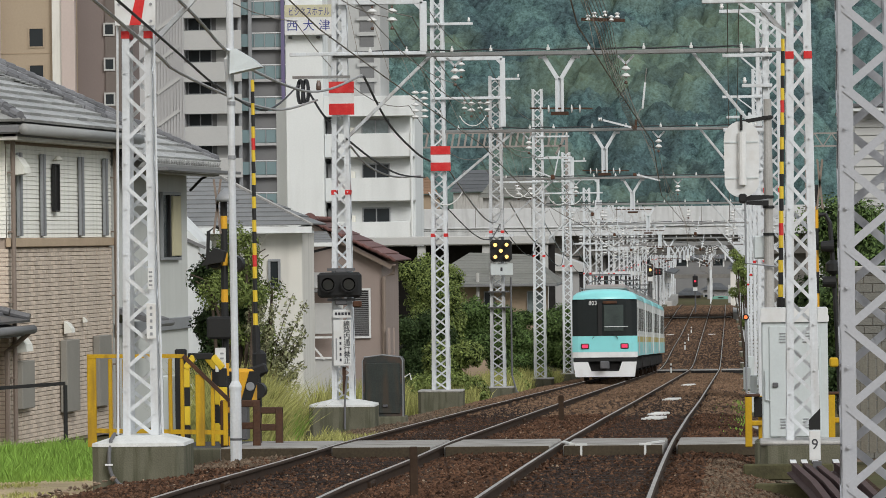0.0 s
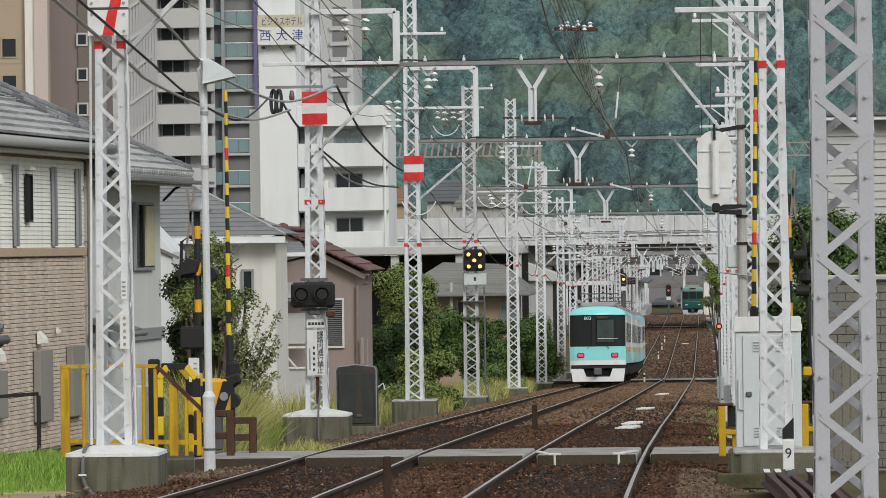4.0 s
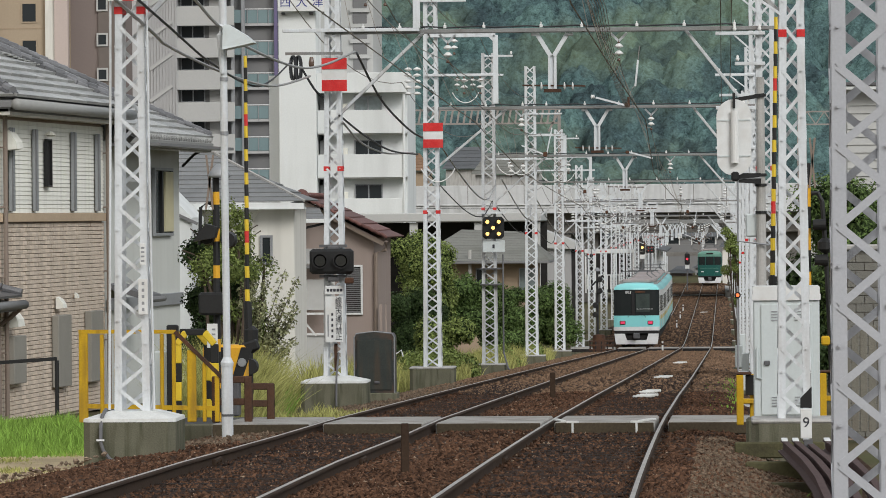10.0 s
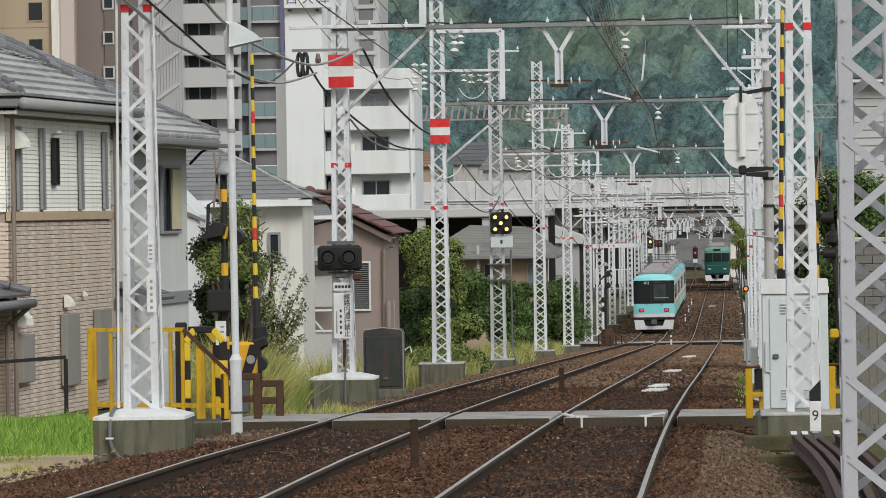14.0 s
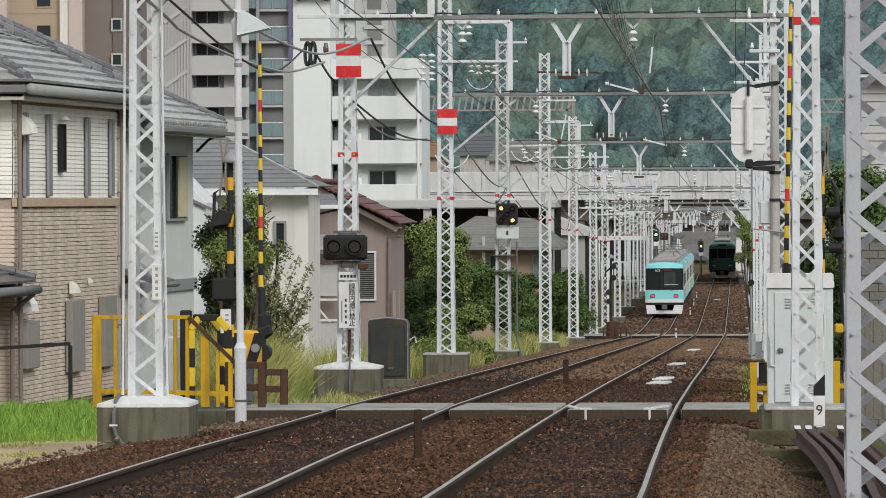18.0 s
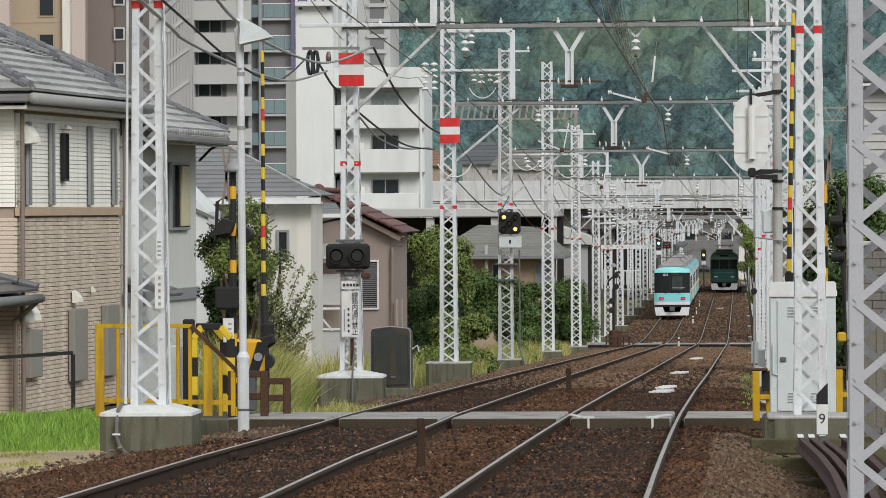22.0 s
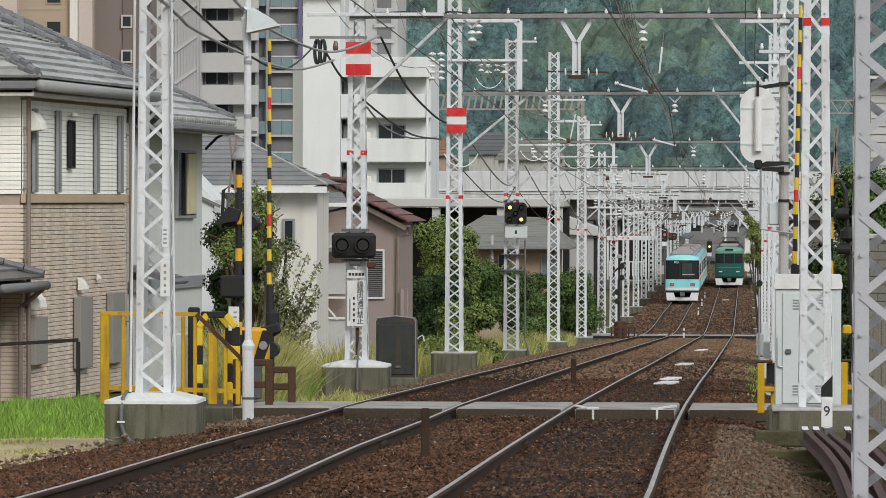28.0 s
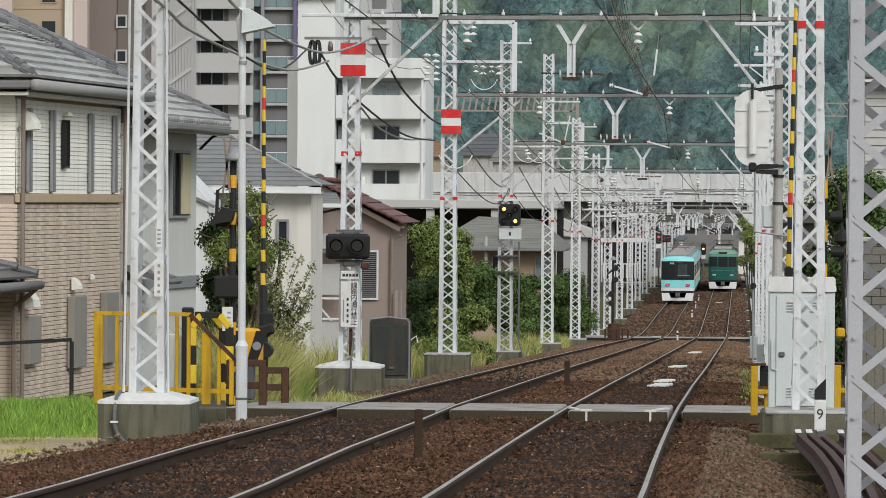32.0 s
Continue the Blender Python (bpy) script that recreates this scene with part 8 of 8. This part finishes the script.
part("control_box", Geo().box((0.0, -0.1, 1.6), (0.3, 0.25, 0.4), 0.03), BLACK, t)
part("amber_box", Geo().box((0.24, -0.15, 1.05), (0.12, 0.2, 0.13), 0.02), YELLOW, t)
t = thing("sided_house", (5.4, 120, -0.4), "pale clapboard house behind the trees", "house")
part("wall", Geo().box((0, 4, 3.8), (4.4, 8, 7.7)), STUCCO, t)
for k in range(28):
    part("clapboard", Geo().prism([(-0.045, 0), (-0.01, 0.185), (0, 0.185), (0, 0)], -2.2, 2.2, "x"), PALE_WALL, t).matrix_basis = pose(0, 0, 2.0 + 0.2 * k)
part("roof_edge", Geo().box((0, 3.9, 7.74), (5.0, 9.0, 0.1), 0.02), DARK_STEEL, t, "thin dark flat roof edge")
part("eave_fascia", Geo().box((0, -0.52, 7.64), (4.9, 0.06, 0.1), 0.01), WHITE_WALL, t)
# block wall closing the view on the right
t = thing("block_wall", (0, 0, 0), "grey concrete block wall beside the line", "wall", kind="structure")
settle(t, 68)
part("wall_core", Geo().box((2.45, 68, 0.95), (1.8, 0.2, 2.7)), MORTAR, t)
me = Geo().box((0, 0, 0), (0.24, 0.05, 0.113), 0.005).mesh("block", BLOCK)
for r in range(23):
    for k in range(8):
        part("block", me, BLOCK, t).matrix_basis = pose(1.67 + 0.247 * k + (0.123 if r % 2 else 0), 67.89, -0.3 + 0.12 * r)
part("coping", Geo().box((2.45, 67.95, 2.38), (1.9, 0.32, 0.08), 0.02), CONCRETE_PALE, t)
for k in range(6):
    solo("wall_plank", Geo().box((1.62 + 0.12 * k, 66.5, 0.5), (0.1, 0.03, 1.5), 0.006), surface("grey_plank", (0.19, 0.18, 0.15), 0.85, var=0.2, scale=3, bump=0.3, stain=(0.16, 0.13, 0.1), stain_amount=0.5, stain_scale=2, streak=True), "weathered pale plank leaning by the wall", "plank", "planks")
# trackside boxes further on
for x, y, w, h in ((0.5, 150, 0.25, 0.7), (0.6, 128, 0.2, 0.6), (0.42, 100, 0.22, 0.4), (0.75, 170, 0.3, 1.0)):
    t = thing("trackside_box", (x, y, -0.35), "small pale trackside equipment box", "equipment box", "trackside boxes")
    part("body", Geo().box((0, 0, h / 2 + 0.2), (w, 0.4, h), 0.02), CABINET, t)
    part("foot", Geo().box((0, 0, 0.05), (w + 0.1, 0.5, 0.3), 0.02), CONCRETE, t)
t = thing("far_crossing_signal", (0.45, 143, -0.3), "far crossing signal post with a lit red lamp", "crossing signal", "crossing signals")
part("post", Geo().tube([(0, 0, 0), (0, 0, 2.7)], 0.03, 8), TRIM, t)
part("hood", Geo().lathe((0, -0.12, 2.42), [(0.1, 0), (0.1, 0.15)], 12, "y"), BLACK, t)
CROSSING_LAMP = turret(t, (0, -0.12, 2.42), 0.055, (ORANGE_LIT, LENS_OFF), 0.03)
# signals down the line
LINE_LAMPS = []
for x, y, z, lit in ((-6.47, 380, 7.35, (AMBER_LIT, GREEN_LIT, RED_LIT)), (-3.3, 440, 7.2, (RED_LIT, AMBER_LIT))):
    t = thing("colour_light_signal", (x, y, rail_z(y) - 0.3), "distant colour light signal on a dark post", "signal", "line signals")
    t.matrix_basis = t.matrix_basis @ Matrix.Scale(1.15, 4)
    zz = (z - rail_z(y) + 0.3) / 1.15
    part("post", Geo().tube([(0, 0, 0), (0, 0, zz + 0.6)], 0.06, 8), DARK_STEEL, t)
    part("head", Geo().box((0, -0.1, zz), (0.42, 0.2, 0.9), 0.06), BLACK, t)
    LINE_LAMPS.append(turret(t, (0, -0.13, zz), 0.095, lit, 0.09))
    part("plate", Geo().box((0, -0.15, zz - 0.65), (0.35, 0.03, 0.28)), SIGN_WHITE, t)
    if y < 400:
        hd = part("route_indicator", Geo().box((0.55, -0.1, zz - 0.12), (0.6, 0.2, 0.5), 0.06), BLACK, t)
        for a, b in ((-0.12, 0.1), (0.12, 0.1), (0, 0), (-0.12, -0.1), (0.12, -0.1)):
            part("lamp", Geo().lathe((0.55 + a, -0.22, zz - 0.12 + b), [(0.035, 0), (0.04, 0.02)], 8, "y"), RED if a else LENS_OFF, hd)
        part("indicator_post", Geo().tube([(0.55, 0, 0), (0.55, 0, zz)], 0.05, 8), DARK_STEEL, t)

# ---- town seen past the tracks ----
def far_house(x, y, w, h, wall, roof, label, z=0.0, ridge=1.6):
    t = thing("town_house", (x, y, z), label, "house", "town houses")
    part("wall", Geo().box((0, 4, h / 2), (w, 8, h)), wall, t)
    tile_slope(t, (-w / 2 - 0.4, -0.5, h), (w / 2 + 0.4, -0.5, h), (w / 2 - 1, 4, h + ridge), (-w / 2 + 1, 4, h + ridge), 6, roof, thick=0.05)
    for k in range(2):
        for r in range(max(1, int(h / 2.8))):
            window(t, -w / 4 + k * w / 2 - 0.6, -w / 4 + k * w / 2 + 0.6, 1 + 2.8 * r, 2.2 + 2.8 * r, -0.01, GLASS, TRIM, 1, bar=0.08)


far_house(-18.2, 440, 1.9, 11.0, WHITE_WALL, TILE_DARK, "narrow white house beyond the viaduct", 0, 0.9)
far_house(-21.5, 470, 6.4, 16.2, CONCRETE_PALE, TILE_MOSS, "pale house with a grey-brown roof beyond the viaduct", 0, 2.2)
far_house(-31.7, 470, 4.4, 16.6, BAND, ROOF_ORANGE, "tan house with a faded orange roof", 0, 1.8)
far_house(-28.0, 520, 5.2, 18.4, CONCRETE_PALE, TILE_DARK, "grey house with a dark roof on the hillside", 0, 2.5)
for x, y, w, h, wall in ((-13.5, 575, 4.0, 9.0, SHADE_WALL), (-9.2, 620, 3.4, 8.6, PALE_WALL), (-5.4, 612, 3.0, 7.6, BROWN_WALL), (-2.0, 622, 3.2, 8.4, GREY_WALL), (2.6, 606, 3.6, 9.4, SHADE_WALL)):
    far_house(x, y, w, h, wall, TILE_DARK, "small grey station building beyond the crest", 0, 0.9)
far_house(-6, 640, 34, 12.5, SHADE_WALL, TILE_DARK, "long grey building behind the station", 0, 0.8)
far_house(6, 520, 12, 9.5, CREAM, TILE_DARK, "low building beyond the viaduct", 0, 1.8)
far_house(9, 260, 9, 6.5, PALE_WALL, TILE_DARK, "pale house behind the trees beside the line", 0, 1.6)
t = thing("trackside_shed", (-10.45, 300, 0), "grey shed with a pale sloping roof and a black doorway", "shed")
part("wall", Geo().box((-0.05, 3, 2.9), (1.7, 6, 6.4), 0.03), GREY_WALL, t)
# solid near-black block paints in the dark of the open doorway
part("doorway", Geo().box((0.9, 0.3, 2.9), (0.72, 0.5, 6.2), 0.02), TRAIN_DARK, t, "black block in place of an open doorway")
part("roof", Geo().prism([(-1.2, 7.3), (0.75, 6.6), (1.45, 6.15), (1.45, 6.0), (-1.2, 6.1)], -0.4, 7), PALE_WALL, t, "pale sheet roof")
t = thing("trackside_shelter", (-9.5, 395, 0), "white steel shelter with dark bays beside the line", "shelter")
part("beam", Geo().box((0, 0, 7.3), (4.2, 0.3, 0.36), 0.03), SIGN_WHITE, t)
# back panel coloured near-black for the shade inside the bays
part("back_panel", Geo().box((0, 2.5, 5.6), (4.2, 0.15, 3.6)), TRAIN_DARK, t, "near-black back panel for the shade in the bays")
for k in range(6):
    part("post", Geo().box((-2.0 + 0.8 * k, 0, 5.5), (0.13, 0.13, 3.4)), SIGN_WHITE, t)
part("rail", Geo().box((-0.4, -0.3, 5.3), (3.0, 0.07, 0.09)), SIGN_WHITE, t)
for k in range(13):
    part("baluster", Geo().box((-1.85 + 0.24 * k, -0.3, 4.7), (0.06, 0.06, 1.2)), SIGN_WHITE, t)
# warning post, steel fence and boards at the far crossing
t = thing("far_crossing_post", (-6.08, 228, -0.2), "black crossing warning post beyond the thicket", "crossing signal", "crossing signals")
part("post", Geo().tube([(0, 0, 0), (0, 0, 4.0)], 0.06, 8), BLACK, t)
for z in (3.6, 3.05, 2.35, 1.9):
    part("hooded_lamp", Geo().lathe((0.12 if z > 2.5 else -0.1, -0.2, z), [(0.11, 0), (0.15, 0.08), (0.12, 0.25)], 10, "y"), BLACK, t)
part("crossed_board", Geo().bar((-0.28, -0.1, 3.3), (0.28, -0.1, 3.8), 0.09, 0.03, up=(0, 1, 0)), BLACK, t)
part("bell", Geo().lathe((0, 0, 4.0), [(0.14, 0), (0.13, 0.1), (0.04, 0.18)], 10), TRIM, t)
t = thing("low_steel_fence", (-5.85, 226, -0.2), "low dark steel fence at the far crossing", "fence")
for x in (-0.55, -0.28, 0.0, 0.28, 0.55):
    part("post", Geo().box((x, 0, 0.32), (0.07, 0.07, 0.66)), TRAIN_DARK, t)
for z in (0.2, 0.42, 0.62):
    part("rail", Geo().box((0, -0.04, z), (1.2, 0.04, 0.06)), RUST, t)
solo("rusty_drum", Geo().lathe((-6.0, 227.2, -0.2), [(0.3, 0), (0.32, 0.3), (0.3, 0.9), (0.05, 0.95)], 12), RUST, "rusty brown bin beside the far crossing", "bin")
t = thing("open_shed", (-15.5, 260, 0), "open-fronted shed with dark interior beside the flats", "shed")
part("roof", Geo().box((0, 4, 7.2), (11, 9, 0.5), 0.05), PALE_WALL, t)
# near-black wall stands in for the dark of the interior
part("back_wall", Geo().box((0, 8, 3.4), (11, 0.3, 7)), TRAIN_DARK, t)
for x in (-5.2, -1.6, 2.0, 5.2):
    part("column", Geo().box((x, 0, 3.4), (0.45, 0.45, 7)), PALE_WALL, t)
# steel footbridge trusses far behind
TRUSS = surface("grey_brown_truss", (0.3, 0.27, 0.25), 0.7, var=0.2, bump=0)
t = thing("truss_gantry", (0, 385, 0), "far brownish steel truss gantry", "gantry", "truss gantries")
for z in (17.7, 18.85):
    part("chord", Geo().box((-20.2, 0, z), (14.0, 0.12, 0.14)), TRUSS, t)
for k in range(26):
    part("picket", Geo().bar((-27.0 + 0.53 * k, 0, 17.7), (-26.8 + 0.53 * k, 0, 18.85), 0.16, 0.1, up=(0, 1, 0)), TRUSS, t)
part("end_brace", Geo().bar((-13.2, 0, 18.85), (-14.2, 0, 17.0), 0.16, 0.12, up=(0, 1, 0)), TRUSS, t)
for x in (-26.9, -13.3):
    part("leg", Geo().box((x, 0, 9.3), (0.25, 0.25, 18.5)), TRUSS, t)
t = thing("truss_gantry", (0, 385, 0), "far steel lattice gantry above the houses", "gantry", "truss gantries")
for z in (17.4, 18.45):
    part("chord", Geo().box((10.5, 0, z), (8.6, 0.12, 0.12)), TRUSS, t)
for k in range(12):
    part("diagonal", Geo().bar((6.3 + 0.7 * k, 0, 17.4 + (1.05 if k % 2 else 0)), (7.0 + 0.7 * k, 0, 18.45 - (1.05 if k % 2 else 0)), 0.09, 0.07, up=(0, 1, 0)), TRUSS, t)
for x in (6.3, 14.7):
    part("leg", Geo().box((x, 0, 9.3), (0.25, 0.25, 18.5)), TRUSS, t)
# station platform and lane railing below the viaduct
t = thing("station_platform", (-8.0, 535, rail_z(535)), "station platform with a dark roofed canopy on white posts", "platform")
part("slab", Geo().box((0, 10, 0.45), (3.2, 60, 1.1), 0.04), CONCRETE_PALE, t)
part("canopy_roof", Geo().prism([(-1.9, 4.1), (0, 4.55), (1.9, 4.1), (1.9, 3.95), (0, 4.35), (-1.9, 3.95)], -20, 30), TILE_DARK, t, "dark shallow canopy roof")
for k in range(6):
    part("canopy_post", Geo().box((0.4 if k % 2 else -0.4, -18 + 9 * k, 2.5), (0.18, 0.18, 3.4)), SIGN_WHITE, t)
for k in range(3):
    part("bench_shelter", Geo().box((-1.0, -12 + 12 * k, 1.9), (0.9, 3.0, 1.8), 0.05), (SHADE_WALL, PALE_WALL, BROWN_WALL)[k], t)
part("station_name_board", Geo().box((0.9, -16, 3.2), (1.2, 0.08, 0.5), 0.02), SIGN_WHITE, t)
t = thing("lane_railing", (-10.0, 408, rail_z(408)), "white steel railing below the viaduct", "railing")
for z in (0.2, 1.0, 1.8):
    part("rail", Geo().box((0, 0, z), (4.2, 0.08, 0.08)), SIGN_WHITE, t)
for k in range(9):
    part("post", Geo().box((-2.05 + 0.51 * k, 0, 0.8), (0.08, 0.08, 2.1)), SIGN_WHITE, t)
# pale jumper loops under the feeder insulators
for m, x0, z0 in ((M4, -6.7, 6.4), (M4, -8.1, 8.7), (M4, -6.35, 6.4), (M5, -6.4, 7.0), (M5, -5.95, 7.0), (M6, -6.2, 6.9), (M6, -5.7, 6.9), (M3, -7.0, 5.2)):
    g = Geo()
    pts = [local(m, x0 - 0.42 + 0.84 * k / 10, above_line(m).y - 0.3, z0 - 0.05 - 0.33 * math.sin(math.pi * k / 10) ** 0.7) for k in range(11)]
    part("jumper_loop", g.tube(pts, 0.016, 5), PORCELAIN, m, "pale jumper loop")
# stacked discs on the outer side of the third mast
for i in range(2):
    for k in range(5):
        part("disc_insulator", Geo().lathe(local(M3, -7.72 + 0.22 * i, 115.7, 7.0 + 0.15 * k), [(0.02, 0.06), (0.1, 0.02), (0.1, 0), (0.02, -0.03)], 10), PORCELAIN, M3, "white porcelain disc", smooth=True)
# lattice gantries of the station beyond the crest
for y in (562, 578, 596, 612):
    z0 = rail_z(520) + 0.02 * (y - 520)
    t = thing("station_gantry", (-4, y, z0), "distant white lattice gantry over the station tracks", "gantry", "station gantries")
    for z in (5.9, 6.9):
        part("chord", Geo().box((0, 0, z), (15, 0.12, 0.12)), WHITE_STEEL, t)
    for k in range(20):
        part("diagonal", Geo().bar((-7.5 + 0.75 * k, 0, 5.9 + (1.0 if k % 2 else 0)), (-6.75 + 0.75 * k, 0, 6.9 - (1.0 if k % 2 else 0)), 0.08, 0.08, up=(0, 1, 0)), WHITE_STEEL, t)
    for x in (-7.4, -3.2, 1.6, 7.4):
        part("leg", Geo().box((x, 0, 2.9), (0.16, 0.16, 8.2)), WHITE_STEEL, t)
    for x in (-5.5, -1.2, 3.4):
        part("hanger", Geo().box((x, 0, 5.4), (0.12, 0.12, 1.1)), PORCELAIN, t)
t = thing("station_ramp_wall", (0, 556, rail_z(520) + 0.4), "white sloping ramp wall at the station", "wall")
part("wall", Geo().prism([(-0.3, 0.2), (3.4, 0.2), (3.4, 1.3), (-0.3, 2.3)], 0, 0.3), PALE_WALL, t)
for x in (0.3, 1.4, 2.5):
    part("rail_post", Geo().box((x, 0.1, 2.3), (0.1, 0.1, 1.0)), SIGN_WHITE, t)
# covered footbridge of the station
t = thing("station_footbridge", (-4.0, 604, 0), "grey covered footbridge over the station tracks", "footbridge")
z0 = 10.02
part("deck", Geo().box((0, 0, z0), (22, 2.4, 0.5), 0.03), GIRDER, t, "dark bridge deck")
part("side_wall", Geo().box((0, -1.1, z0 + 0.75), (22, 0.1, 1.0), 0.02), SHADE_WALL, t)
for k in range(14):
    part("window", Geo().box((-10 + 1.55 * k, -1.05, z0 + 1.75), (1.2, 0.06, 0.8), 0.01), GLASS if k % 3 else SHADE_WALL, t)
    part("post", Geo().box((-10.78 + 1.55 * k, -1.1, z0 + 1.75), (0.14, 0.14, 1.1)), SIGN_WHITE, t)
part("roof", Geo().prism([(-1.5, z0 + 2.3), (0, z0 + 2.75), (1.5, z0 + 2.3), (1.5, z0 + 2.15), (-1.5, z0 + 2.15)], -11.2, 11.2, "x"), TILE_DARK, t, "dark sheet roof")
for x in (-10, -5.6, 1.2, 5.8, 10):
    part("column", Geo().box((x, 0, z0 / 2 + 1), (0.35, 0.8, z0 - 2)), GREY_WALL, t)


# ---- things that move ----
TEAL_AT = [(0, 171), (2, 185.5), (4, 199.3), (6, 212.5), (8, 228.5), (10, 244), (12, 259), (13, 266), (14.5, 275), (17, 287), (19, 297), (21, 307), (23, 315), (25, 322), (28, 331), (30, 335), (32, 338)]
GREEN_AT = [(0, 600), (2, 566), (4, 533), (6, 505), (8, 485), (10, 468), (13, 450), (14.5, 440), (17, 428), (19, 420), (21, 411), (23, 404), (25, 398), (28, 391), (30, 388), (32, 386)]


def ride(cars, at, xf, pitch, first=0.0):
    for i, car in enumerate(cars):
        rows = []
        for t, y in at:
            yc = y + first + i * pitch
            a, b = yc + 2.5, yc + 12.5
            slope = (rail_z(b) - rail_z(a)) / (b - a) - GRADE
            rows.append((t, pose(xf(yc), yc, rail_z(a) + drop(a) - slope * 2.5, math.degrees(math.atan(slope)), 0, 0)))
        walk(car, rows)


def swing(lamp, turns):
    """Turns a made-up lens carrier to each angle in a fifth of a second, so the lamp seems to switch."""
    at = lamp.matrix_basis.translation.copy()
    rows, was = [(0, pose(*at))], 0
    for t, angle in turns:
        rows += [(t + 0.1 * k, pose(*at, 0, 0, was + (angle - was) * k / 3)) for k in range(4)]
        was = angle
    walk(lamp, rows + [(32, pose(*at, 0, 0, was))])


def motions():
    ride(TEAL_CARS, TEAL_AT, left_x, 15.6)
    ride(GREEN_CARS, GREEN_AT, right_x, 15.6)
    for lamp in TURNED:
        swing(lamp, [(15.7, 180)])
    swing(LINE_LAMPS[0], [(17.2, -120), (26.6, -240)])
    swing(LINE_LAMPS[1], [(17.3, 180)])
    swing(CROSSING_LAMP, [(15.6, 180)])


motions()
